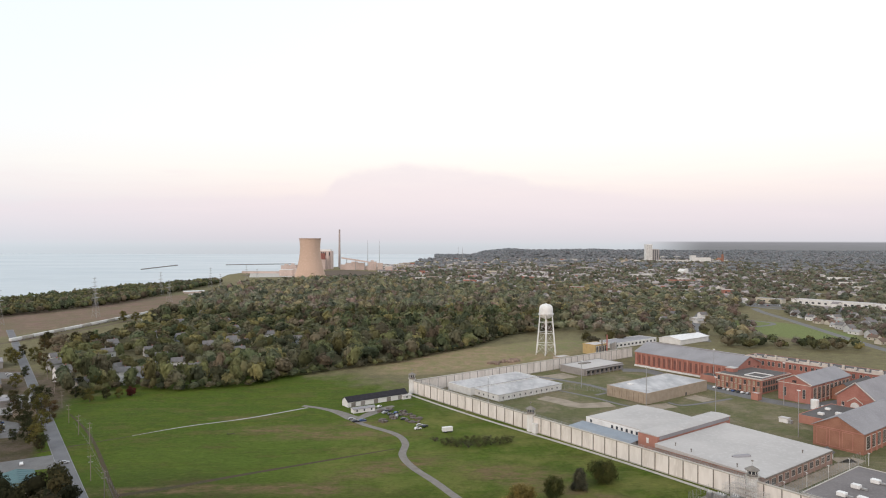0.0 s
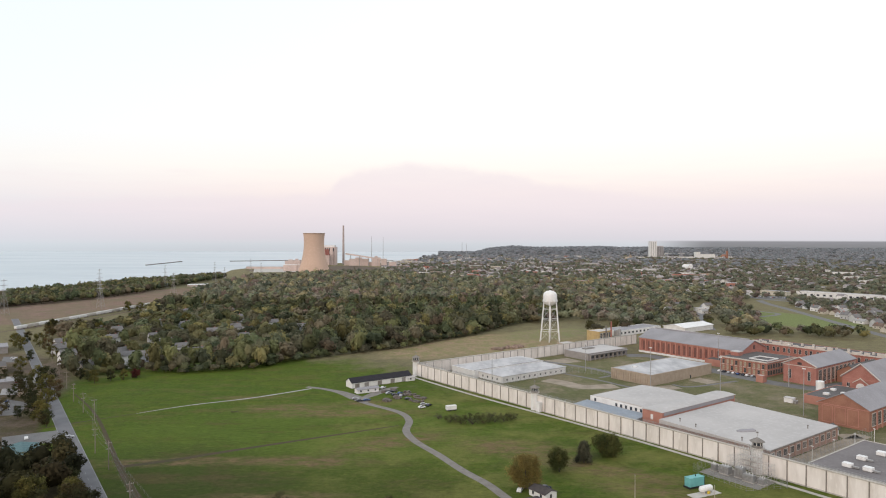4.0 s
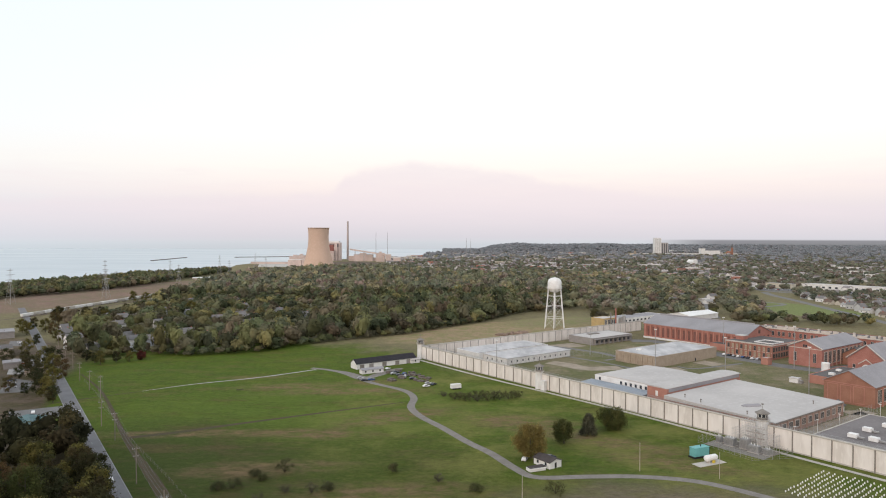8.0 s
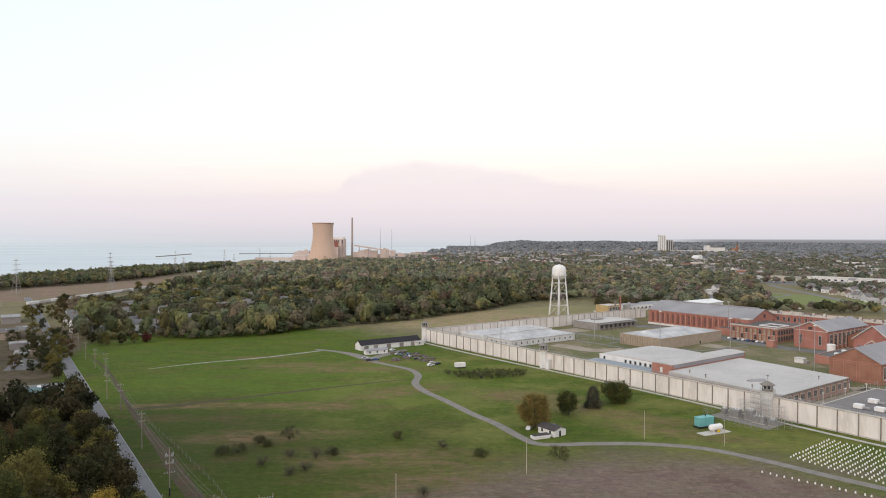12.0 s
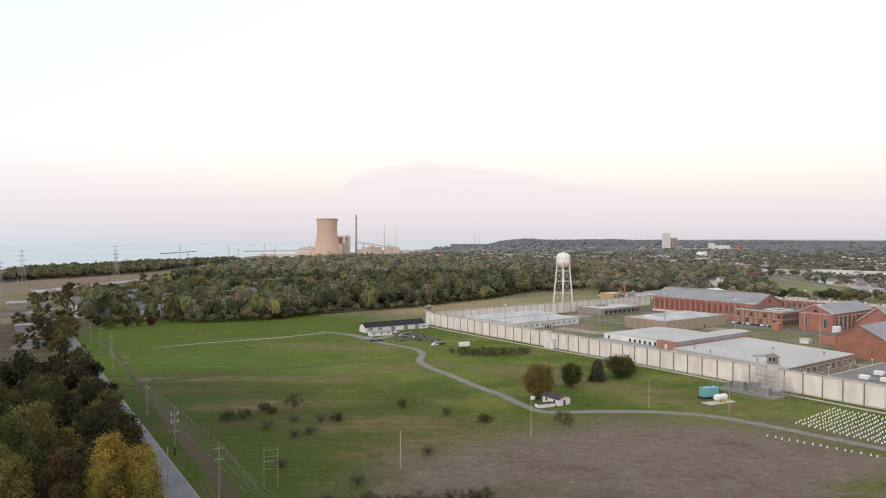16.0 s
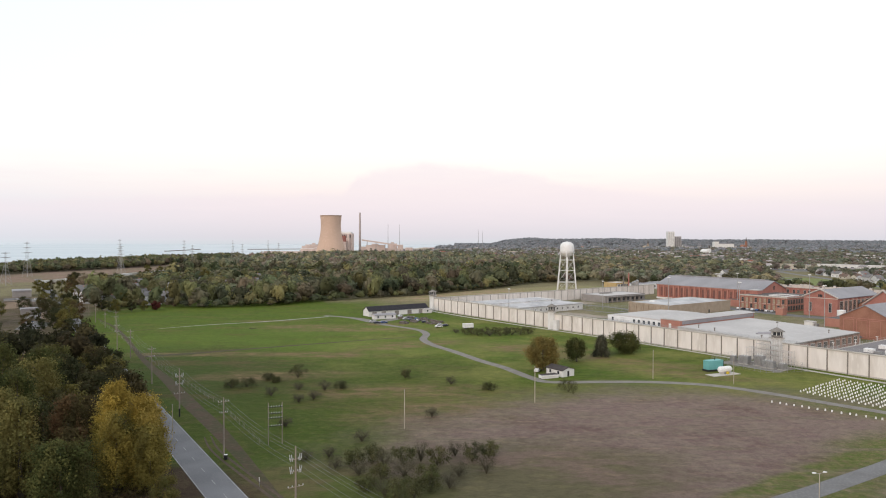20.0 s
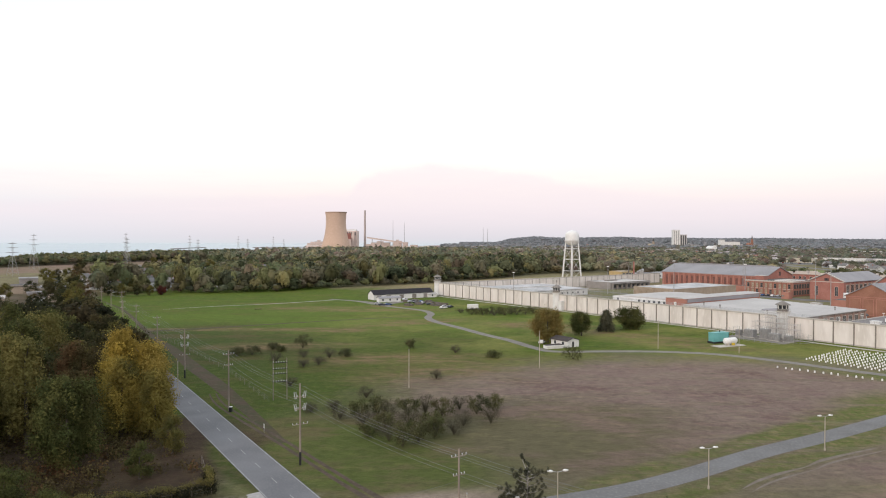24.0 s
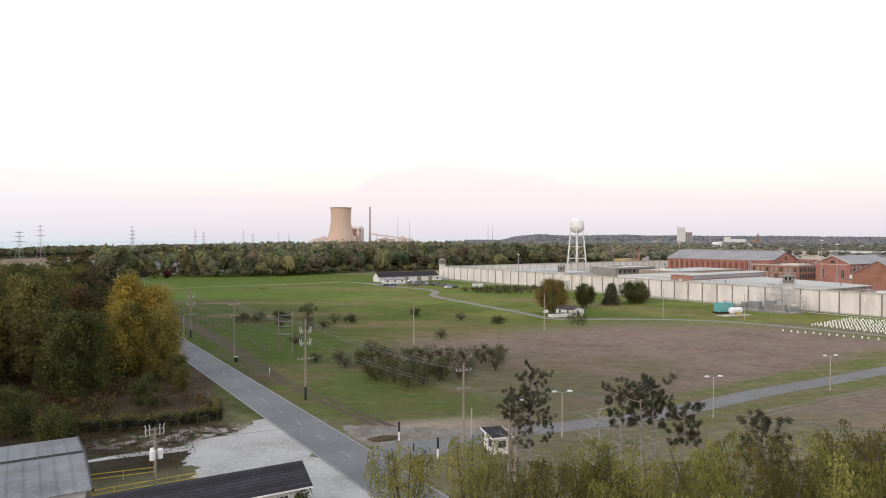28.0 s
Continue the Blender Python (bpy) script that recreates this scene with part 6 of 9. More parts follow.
LEAF_DARK = leaf_material("dark_foliage", ((0.068, 0.074, 0.038), (0.084, 0.086, 0.042), (0.098, 0.094, 0.046)), 0.3)
BARK = material("grey_brown_bark", (0.10, 0.085, 0.07), (0.07, 0.06, 0.05), rough=0.95, scale=0.8, fine=4, bump=0.5, c3=(0.15, 0.13, 0.11))
rng = np.random.default_rng(7)


def ico(sub):
    bm = bmesh.new()
    bmesh.ops.create_icosphere(bm, subdivisions=sub, radius=1)
    v = np.array([p.co for p in bm.verts])
    f = np.array([[p.index for p in q.verts] for q in bm.faces])
    bm.free()
    return v, f


ICO0, ICO1 = ico(1), ico(2)


def clump_tree(seed, quads, size, core=ICO1, spread=0.5):
    """A unit crown (radius 1, centre 0): a rough inner mass under many leaf clumps set on bulging boughs. Vertices, triangles."""
    g = np.random.default_rng(seed)
    v, f = core
    lump = 1 + 0.5 * np.array([noise.noise(Vector(p * 2.6) + Vector((seed * 3.1, 0, 0))) for p in v])
    V, F, k = [v * lump[:, None] * np.array([0.58, 0.58, 0.62]) * (1.0 if quads > 50 else 1.3)], [f], len(v)
    boughs = [(np.array([0, 0, 0.30]), 0.62)]
    for i in range(8):
        a = i * 2.4 + g.random()
        z = -0.55 + 1.1 * ((i * 5) % 8) / 8 + 0.15 * g.random()
        q = math.sqrt(max(0.1, 1 - z * z)) * (0.48 + 0.16 * g.random())
        boughs.append((np.array([math.cos(a) * q, math.sin(a) * q, z * 0.78]), 0.30 + 0.18 * g.random()))
    for i in range(quads):
        c, r = boughs[int(g.integers(len(boughs)))]
        p = g.normal(size=3)
        p[2] = p[2] * 0.8 + 0.35
        p /= np.linalg.norm(p)
        n = 0.5 * p + 0.8 * (c + p * r) + np.array([0, 0, 0.25]) + g.normal(size=3) * spread
        n /= np.linalg.norm(n)
        a = np.cross(n, g.normal(size=3))
        a /= np.linalg.norm(a)
        b = np.cross(n, a)
        sz = size * (0.5 + 0.9 * g.random())
        q = c + p * r * (0.72 + 0.40 * g.random())
        V.append(np.array([q + a * sz, q + b * sz * 0.8, q - a * sz * 0.9, q - b * sz]) + g.normal(size=(4, 3)) * sz * 0.25)
        F.append(np.array([[k, k + 1, k + 2], [k, k + 2, k + 3]]))
        k += 4
    return np.concatenate(V), np.concatenate(F)


# crowns by how far they stand: close, middle, far
CROWNS = [[clump_tree(i, 620, 0.095, ICO1, 0.32) for i in range(8)], [clump_tree(20 + i, 320, 0.13, ICO1, 0.24) for i in range(10)], [clump_tree(40 + i, 120, 0.19, ICO0, 0.22) for i in range(10)], [clump_tree(60 + i, 24, 0.36, ICO0, 0.22) for i in range(10)]]


def grove(name, spots, mat, label, cat="trees"):
    """One mesh of many far trees; spots: rows of x, y, ground height, crown radius, tree height."""
    V, F, T, k = [], [], [], 0
    for i, (x, y, z, r, h) in enumerate(spots):
        d = math.hypot(x, y)
        kinds = CROWNS[0 if d < 420 else 1 if d < 760 else 2 if d < 1250 else 3]
        v, f = kinds[int(rng.integers(len(kinds)))]
        a = rng.random() * 6.283
        ca, sa = math.cos(a), math.sin(a)
        half = h * 0.47
        w = np.stack([(v[:, 0] * ca - v[:, 1] * sa) * r + x, (v[:, 0] * sa + v[:, 1] * ca) * r + y, v[:, 2] * half + z + h - half], 1)
        V.append(w)
        F.append(f + k)
        T.append(np.repeat([[*rng.random(3), 1.0]], len(v), axis=0))
        k += len(v)
    V, F = np.concatenate(V).astype(np.float32), np.concatenate(F).astype(np.int32)
    me = bpy.data.meshes.new(name)
    me.vertices.add(len(V))
    me.vertices.foreach_set("co", V.ravel())
    me.loops.add(F.size)
    me.loops.foreach_set("vertex_index", F.ravel())
    me.polygons.add(len(F))
    me.polygons.foreach_set("loop_start", np.arange(0, F.size, 3, dtype=np.int32))
    me.update(calc_edges=True)
    me.attributes.new("tone", "FLOAT_COLOR", "POINT").data.foreach_set("color", np.concatenate(T).astype(np.float32).ravel())
    me.materials.append(mat)
    return tagged(new(name, me), label, cat, kind="stuff")


def inside(poly, x, y):
    c, j = False, len(poly) - 1
    for i in range(len(poly)):
        (xi, yi), (xj, yj) = poly[i], poly[j]
        if (yi > y) != (yj > y) and x < (xj - xi) * (y - yi) / (yj - yi) + xi:
            c = not c
        j = i
    return c


def near_house(x, y):
    return any(abs(x - a) < 8.5 and abs(y - b) < 9.5 for a, b in HOUSE_SPOTS) or any(abs(x - a) < r + 5 and abs(y - b) < r + 5 for a, b, r in STORE_SPOTS)


def scatter(poly, spacing, keep=1.0, clear=(), size=(4.2, 6.8), tall=(11, 19)):
    xs, ysn = [p[0] for p in poly], [p[1] for p in poly]
    out, y = [], min(ysn)
    while y < max(ysn):
        x = min(xs) + (spacing / 2 if int(y / spacing) % 2 else 0)
        while x < max(xs):
            px, py = x + (rng.random() - 0.5) * spacing * 0.9, y + (rng.random() - 0.5) * spacing * 0.9
            if rng.random() < keep and not near_house(px, py) and inside(poly, px, py) and not any(inside(c, px, py) for c in clear):
                q = rng.random()
                out.append((px, py, land_z(px, py), size[0] + (size[1] - size[0]) * rng.random(), tall[0] + (tall[1] - tall[0]) * (0.3 * q + 0.7 * rng.random())))
            x += spacing
        y += spacing * 0.87
    return out


WOODS = [(-258, 470), (-232, 505), (-189, 492), (-142, 510), (-122, 540), (-84, 574), (-39, 606), (-20, 630), (30, 690), (60, 745), (90, 790), (160, 850), (190, 1000), (150, 1300), (20, 1500), (-120, 1720), (-300, 1740), (-440, 1600), (-430, 1300), (-395, 1000), (-370, 800), (-390, 690), (-330, 600)]
STREETS = [(-250, 520), (-180, 545), (-130, 620), (-120, 800), (-180, 930), (-330, 960), (-375, 800), (-385, 690), (-325, 600)]
EDGE = []
for (x0, y0), (x1, y1) in zip(WOODS[:13], WOODS[1:14]):
    n = int(math.hypot(x1 - x0, y1 - y0) / 3.6)
    for i in range(n):
        q = (i + rng.random()) / n
        EDGE.append((x0 + (x1 - x0) * q + rng.normal() * 1.6, y0 + (y1 - y0) * q + 2 + rng.random() * 5, 0, 2.8 + 2.4 * rng.random(), 4.5 + 6 * rng.random()))
# trees farther off get the foliage that has haze in its colour
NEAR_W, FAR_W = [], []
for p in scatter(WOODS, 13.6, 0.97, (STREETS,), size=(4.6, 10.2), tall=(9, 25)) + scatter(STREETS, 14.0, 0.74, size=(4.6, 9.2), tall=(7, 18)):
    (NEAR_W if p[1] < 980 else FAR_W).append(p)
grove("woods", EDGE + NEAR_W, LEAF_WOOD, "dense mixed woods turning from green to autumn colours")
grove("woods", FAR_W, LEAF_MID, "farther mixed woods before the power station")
DUNE = [(-690, 700), (-700, 1015), (-738, 1150), (-705, 1300), (-680, 1450), (-630, 1560), (-575, 1720), (-538, 1700), (-536, 1417), (-543, 1139), (-578, 1033), (-594, 1002), (-616, 958), (-640, 800)]
grove("shore_trees", scatter(DUNE, 10.5, 0.93, size=(4.5, 7.8), tall=(9, 17)), LEAF_WOOD, "belt of trees along the lake shore")
TOWN = [(200, 1000), (90, 790), (150, 800), (250, 760), (300, 720), (400, 700), (420, 720), (390, 900), (420, 1010), (560, 1130), (800, 1050), (1000, 700), (1500, 900), (2300, 1800), (1900, 2600), (1000, 3300), (300, 2900), (-120, 2500), (-230, 1900), (-100, 1720), (30, 1500), (160, 1300)]
EAST = [(505, 990), (560, 1110), (800, 1050), (1000, 700), (700, 560), (480, 640)]
MID = [(200, 1000), (90, 790), (150, 800), (250, 760), (300, 740), (345, 740), (400, 880), (430, 1010), (520, 1180), (480, 1450), (380, 1620), (100, 1640), (30, 1500), (160, 1300)]
TARMAC = [(270, 725), (305, 725), (345, 880), (410, 1035), (385, 1040), (330, 910)]
FIELD = [(350, 735), (455, 690), (492, 800), (502, 960), (420, 890), (370, 800)]
grove("town_trees", scatter(TOWN, 17, 0.55, (FIELD, MID), size=(4.6, 8.0), tall=(7, 13)) + scatter(EAST, 12, 0.72, (FIELD,), size=(3.5, 6.5), tall=(6, 12)), LEAF_TOWN, "trees standing thick between the houses of the town")
grove("street_trees", scatter(MID, 13.5, 0.72, (FIELD, TARMAC), size=(5.2, 9.2), tall=(9, 17)), LEAF_MID, "tall trees along the nearer streets of the town")
HILL_TOP = [(-30, 6), (20, 9), (200, 16), (300, 40), (440, 52), (590, 44), (770, 46), (980, 50), (1130, 44), (1280, 46), (1500, 42), (1900, 44), (2400, 38), (3000, 40)]


def hill_z(x):
    for (x0, z0), (x1, z1) in zip(HILL_TOP, HILL_TOP[1:]):
        if x <= x1:
            return z0 + (z1 - z0) * max(0.0, x - x0) / (x1 - x0)
    return HILL_TOP[-1][1]


HILL = []
for i in range(3900):
    x, w = -20 + 3000 * rng.random() ** 1.25, rng.random()
    y = 3950 + 380 * w
    HILL.append((x, y, max(0.0, (hill_z(x) - 15) * math.sin(0.5 * math.pi * w) ** 0.7), 11 + 5 * rng.random(), 13 + 6 * rng.random()))
s_hill = Shape()
hv = []
for i in range(61):
    x = -20 + 3000 * i / 60
    for w in (0, 0.2, 0.5, 0.8, 1.0, 1.25):
        hv.append((x, 3950 + 380 * w, max(0.0, (hill_z(x) - 15) * math.sin(0.5 * math.pi * min(w, 1)) ** 0.7) - 1 - (30 if w > 1.1 else 0)))
s_hill.add(hv, [(6 * i + j, 6 * i + 6 + j, 6 * i + 7 + j, 6 * i + 1 + j) for i in range(60) for j in range(5)])
# slope colour paled and greyed for haze, to match the trees on it
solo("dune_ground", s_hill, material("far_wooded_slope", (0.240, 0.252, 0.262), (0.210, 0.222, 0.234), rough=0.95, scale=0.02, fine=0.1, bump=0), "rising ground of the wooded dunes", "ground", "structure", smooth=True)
grove("dune_woods", HILL, LEAF_HAZED, "wooded dunes along the far shore")
FAR = []
for i in range(5200):
    r, a = 2300 + 2600 * math.sqrt(rng.random()), radians(-2 + 46 * rng.random())
    x, y = r * math.sin(a), r * math.cos(a)
    if x > shore_x(y) + 20 and not (860 < x < 1380 and 2900 < y < 3480) and not (x < 0.46 * y and y < 3850 and rng.random() < 0.45):
        FAR.append((x, y, land_z(x, y), 9 + 7 * rng.random(), 10 + 8 * rng.random()))
grove("far_woods", FAR, LEAF_HAZED, "far woods with distance haze in their leaf colour")


def leaves(seed, centres, per, spread, leaf, droop=0.0, flat=0.0):
    """Many small bent leaf clumps round the given centres. Returns a Shape-like pair of arrays."""
    g = np.random.default_rng(seed)
    c = np.repeat(np.asarray(centres, float), per, axis=0)
    n = len(c)
    off = g.normal(size=(n, 3)) * np.array([spread, spread, spread * 0.8])
    p = c + off
    if droop:
        p[:, 2] -= droop * g.random(n) ** 0.7
    nrm = off / (np.linalg.norm(off, axis=1)[:, None] + 1e-6) + g.normal(size=(n, 3)) * 0.38
    nrm[:, 2] += 0.25 - flat
    nrm /= np.linalg.norm(nrm, axis=1)[:, None]
    a = np.cross(nrm, g.normal(size=(n, 3)))
    a /= np.linalg.norm(a, axis=1)[:, None] + 1e-9
    if droop:
        a = a * 0.35 + np.array([0, 0, -1.0])
        a /= np.linalg.norm(a, axis=1)[:, None]
        nrm -= a * np.sum(nrm * a, axis=1)[:, None]
        nrm /= np.linalg.norm(nrm, axis=1)[:, None] + 1e-9
    b = np.cross(nrm, a)
    s = leaf * (0.6 + 0.8 * g.random(n))[:, None]
    wide = 0.42 if droop else 0.7
    V = np.stack([p - a * s, p + b * s * wide, p + a * s + nrm * s * 0.25, p - b * s * wide], 1).reshape(-1, 3)
    k = np.arange(n)[:, None] * 4
    F = np.concatenate([k + np.array([0, 1, 2]), k + np.array([0, 2, 3])], 1).reshape(-1, 3)
    return V, F


def tri_mesh(name, V, F, mat):
    V, F = np.asarray(V, np.float32), np.asarray(F, np.int32)
    me = bpy.data.meshes.new(name)
    me.vertices.add(len(V))
    me.vertices.foreach_set("co", V.ravel())
    me.loops.add(F.size)
    me.loops.foreach_set("vertex_index", F.ravel())
    me.polygons.add(len(F))
    me.polygons.foreach_set("loop_start", np.arange(0, F.size, 3, dtype=np.int32))
    me.update(calc_edges=True)
    me.materials.append(mat)
    return me


def crown_points(seed, n, r, z0, z1, kind="round"):
    """Centres of leaf clusters in a crown between heights z0 and z1, gathered on bulging lobes."""
    g = np.random.default_rng(seed)
    out = []
    count = max(9, n // 13)
    for i in range(count):
        t = (i + g.random()) / count
        if kind == "round":
            w = math.sin(math.pi * (0.10 + 0.84 * t)) ** 0.6
        elif kind == "poplar":
            w = math.sin(math.pi * (0.12 + 0.86 * t ** 1.1)) ** 0.5 * (1 - 0.35 * t)
        else:
            w = (1 - t) ** 0.8 * 0.95 + 0.05
        a, q = i * 2.4 + g.random(), 0.30 + 0.52 * math.sqrt(g.random())
        size = r * (0.20 + 0.14 * g.random()) * (0.55 + 0.5 * w)
        c = np.array([r * w * q * math.cos(a), r * w * q * math.sin(a), z0 + (z1 - z0) * (0.06 + 0.86 * t)])
        stretch = np.array([1, 1, 1.7 if kind == "poplar" else 1.1])
        for _ in range(n // count):
            p = g.normal(size=3)
            p[2] += 0.35
            p /= np.linalg.norm(p)
            q3 = c + p * stretch * size * (0.55 + 0.5 * g.random())
            out.append((q3[0], q3[1], min(z1, max(z0, q3[2]))))
    return out


def trunk_shape(seed, h, r0, reach, start=0.3, limbs=7, lean=(0, 0)):
    g = np.random.default_rng(seed)
    s = Shape()
    pts = [Vector((lean[0] * t + 0.15 * math.sin(3 * t + seed), lean[1] * t + 0.15 * math.cos(2 * t + seed), h * t)) for t in (0, 0.12, 0.3, 0.5, 0.7, 0.88)]
    rad = [r0 * 1.25, r0, r0 * 0.8, r0 * 0.6, r0 * 0.38, r0 * 0.15]
    for i in range(5):
        s.rod(pts[i], pts[i + 1], rad[i], rad[i + 1], 8)
    for i in range(limbs):
        t = start + (0.82 - start) * i / max(1, limbs - 1)
        base = Vector((lean[0] * t, lean[1] * t, h * t))
        a = i * 2.4 + g.random()
        mid = base + Vector((math.cos(a) * reach * 0.45, math.sin(a) * reach * 0.45, h * 0.07))
        end = base + Vector((math.cos(a) * reach * 0.9, math.sin(a) * reach * 0.9, h * 0.16))
        rr = r0 * 0.45 * (1 - 0.5 * t)
        s.rod(base, mid, rr, rr * 0.65, 5)
        s.rod(mid, end, rr * 0.65, rr * 0.2, 5)
    return s


def tree(seed, label, x, y, h, r, mat, clear=0.18, clusters=120, per=26, leaf=0.34, kind="round", spread=0.9, droop=0.0, group="", cat="tree", trunk=True):
    t = thing("tree" if cat == "tree" else cat.replace(" ", "_"), label, cat, pose(x, y, 0, 0, 0, seed * 37 % 360), group)
    part("trunk", trunk_shape(seed, h * 0.92, h * 0.018 + 0.06, r * 0.7, max(clear, 0.12)), BARK, t)
    V, F = leaves(seed, crown_points(seed, clusters, r * 0.88, h * clear, h * 0.95, kind), per, spread, leaf, droop)
    V[:, 2] = np.maximum(V[:, 2], 0.05)
    part("crown", tri_mesh("crown", V, F, mat), None, t)
    return t


LEAF_GREEN = leaf_material("green_foliage", ((0.057, 0.073, 0.025), (0.078, 0.086, 0.028), (0.099, 0.095, 0.032)), 0.45, 0.16, 1.2, 0.25)
LEAF_OLIVE = leaf_material("olive_foliage", ((0.098, 0.098, 0.033), (0.125, 0.114, 0.036), (0.155, 0.128, 0.038)), 0.45, 0.16, 1.2, 0.25)
LEAF_WILLOW = leaf_material("willow_foliage", ((0.181, 0.190, 0.056), (0.234, 0.229, 0.066), (0.302, 0.267, 0.075)), 0.6, 0.20, 1.0, 0.25)
LEAF_POPLAR = leaf_material("poplar_foliage", ((0.147, 0.138, 0.048), (0.188, 0.159, 0.053), (0.125, 0.122, 0.042)), 0.35, 0.16, 1.2, 0.25)
LEAF_MIXED = leaf_material("yellowing_foliage", ((0.144, 0.138, 0.053), (0.181, 0.160, 0.056), (0.225, 0.173, 0.062)), 0.6, 0.20, 1.0, 0.25)
LEAF_GOLD = leaf_material("golden_foliage", ((0.362, 0.263, 0.057), (0.426, 0.305, 0.061), (0.263, 0.213, 0.057), (0.334, 0.241, 0.060)), 0.22, 0.16, 0.9, 0.25)
LEAF_GOLDGREEN = leaf_material("golden_green_foliage", ((0.195, 0.169, 0.047), (0.260, 0.208, 0.055), (0.143, 0.135, 0.044), (0.312, 0.240, 0.057)), 0.30, 0.16, 0.9, 0.25)
LEAF_RUST = leaf_material("rusty_foliage", ((0.101, 0.075, 0.037), (0.090, 0.078, 0.031), (0.128, 0.072, 0.038)), 0.45, 0.16, 1.2, 0.25)
LEAF_RED = leaf_material("red_foliage", ((0.116, 0.031, 0.025), (0.090, 0.029, 0.024)), 0.4, 0.16, 0.9, 0.25)
LEAF_PINE = leaf_material("pine_needles", ((0.091, 0.090, 0.060), (0.073, 0.076, 0.053), (0.109, 0.101, 0.062)), 0.6, 0.3, 2.0)
LEAF_MEADOW = leaf_material("olive_gold_foliage", ((0.200, 0.152, 0.052), (0.240, 0.178, 0.058), (0.160, 0.140, 0.050)), 0.5, 0.3, 1.2)
TWIG = material("bare_twigs", (0.083, 0.076, 0.051), (0.063, 0.058, 0.038), rough=0.95, scale=0.6, fine=3, bump=0, island=0.2)
BARK_PALE = material("pale_pine_bark", (0.36, 0.33, 0.31), (0.26, 0.235, 0.22), rough=0.95, scale=0.8, fine=4, bump=0.4, c3=(0.34, 0.31, 0.29))

# golden poplars and the round dark tree by the road
tree(1, "tall golden-leaved poplar beside the road", -73.5, 143, 22.5, 6.2, LEAF_GOLD, 0.08, 520, 62, 0.17, "poplar", 0.80)
tree(2, "rusty poplar thinning out beside golden ones", -82.5, 141, 20.0, 5.2, LEAF_RUST, 0.08, 380, 56, 0.18, "poplar", 0.85)
tree(3, "golden poplar with green lower leaves by the road", -67.0, 142.5, 20.0, 6.0, LEAF_GOLD, 0.05, 480, 60, 0.17, "poplar", 0.80)
tree(14, "yellow-green poplar at the road's edge", -63.5, 137.0, 14.5, 4.4, LEAF_GOLDGREEN, 0.05, 300, 52, 0.16, "poplar", 0.70)
tree(15, "golden-green poplar with dull lower foliage", -70.5, 137.0, 17.0, 5.2, LEAF_GOLDGREEN, 0.05, 360, 56, 0.17, "poplar", 0.80)
tree(4, "broad dark green tree with dense foliage", -70, 117, 17.4, 7.4, LEAF_GREEN, 0.06, 440, 62, 0.17, "round", 0.72)
tree(5, "tall olive-green poplar among other trees", -84.5, 128, 23.5, 4.6, LEAF_POPLAR, 0.12, 260, 48, 0.20, "poplar", 0.80)
tree(6, "tall olive-green poplar among other trees", -91, 133, 23.0, 4.6, LEAF_POPLAR, 0.12, 260, 48, 0.20, "poplar", 0.80)
tree(7, "leafy olive tree with rusty lower leaves", -86, 110, 19, 6.5, LEAF_OLIVE, 0.10, 280, 48, 0.20, "round", 0.80)
tree(8, "rusty brown small tree between taller ones", -77, 131, 16.0, 4.6, LEAF_RUST, 0.10, 170, 46, 0.18, "round", 0.75)
tree(9, "low yellow-green tree by the verge", -55.5, 127, 7.5, 3.2, LEAF_OLIVE, 0.05, 110, 44, 0.14, "round", 0.5)
tree(10, "small green tree in the rough ground", -55, 113, 6.5, 2.6, LEAF_GREEN, 0.05, 90, 42, 0.13, "round", 0.42)
tree(11, "spreading green bush-like tree by the shed", -67, 96, 7.5, 4.8, LEAF_GREEN, 0.04, 180, 44, 0.14, "round", 0.6)
tree(12, "spreading green bush-like tree by the shed", -58, 92, 5.5, 3.6, LEAF_GREEN, 0.04, 120, 44, 0.13, "round", 0.5)
tree(13, "dark tangled tree among bushes", -92, 104, 14, 6.0, LEAF_RUST, 0.08, 200, 46, 0.20, "round", 0.8)

# weeping willows close below the camera
WILLOWS = ((-3.4, 36, 18.9, 2.4), (0.4, 35.5, 19.4, 2.6), (3.6, 33.5, 19.5, 2.8), (6.6, 35, 18.9, 2.8), (0.6, 31.5, 18.1, 2.4), (9.6, 33, 18.5, 2.6), (12.6, 32, 20.2, 3.0), (15.6, 34, 20.4, 3.2), (19.0, 34, 19.6, 3.2), (22.4, 35, 19.8, 3.2), (25.0, 33.5, 18.7, 3.0), (10.6, 29.5, 17.7, 2.6), (17.4, 30.5, 18.5, 2.6), (6.0, 30, 17.5, 2.6), (21.5, 40, 19.0, 3.2), (26.5, 42, 18.6, 3.4), (14.5, 40.5, 18.0, 3.0), (8.5, 40, 17.0, 2.8), (30.5, 46, 16.8, 3.4), (27.5, 37.5, 19.4, 3.0))


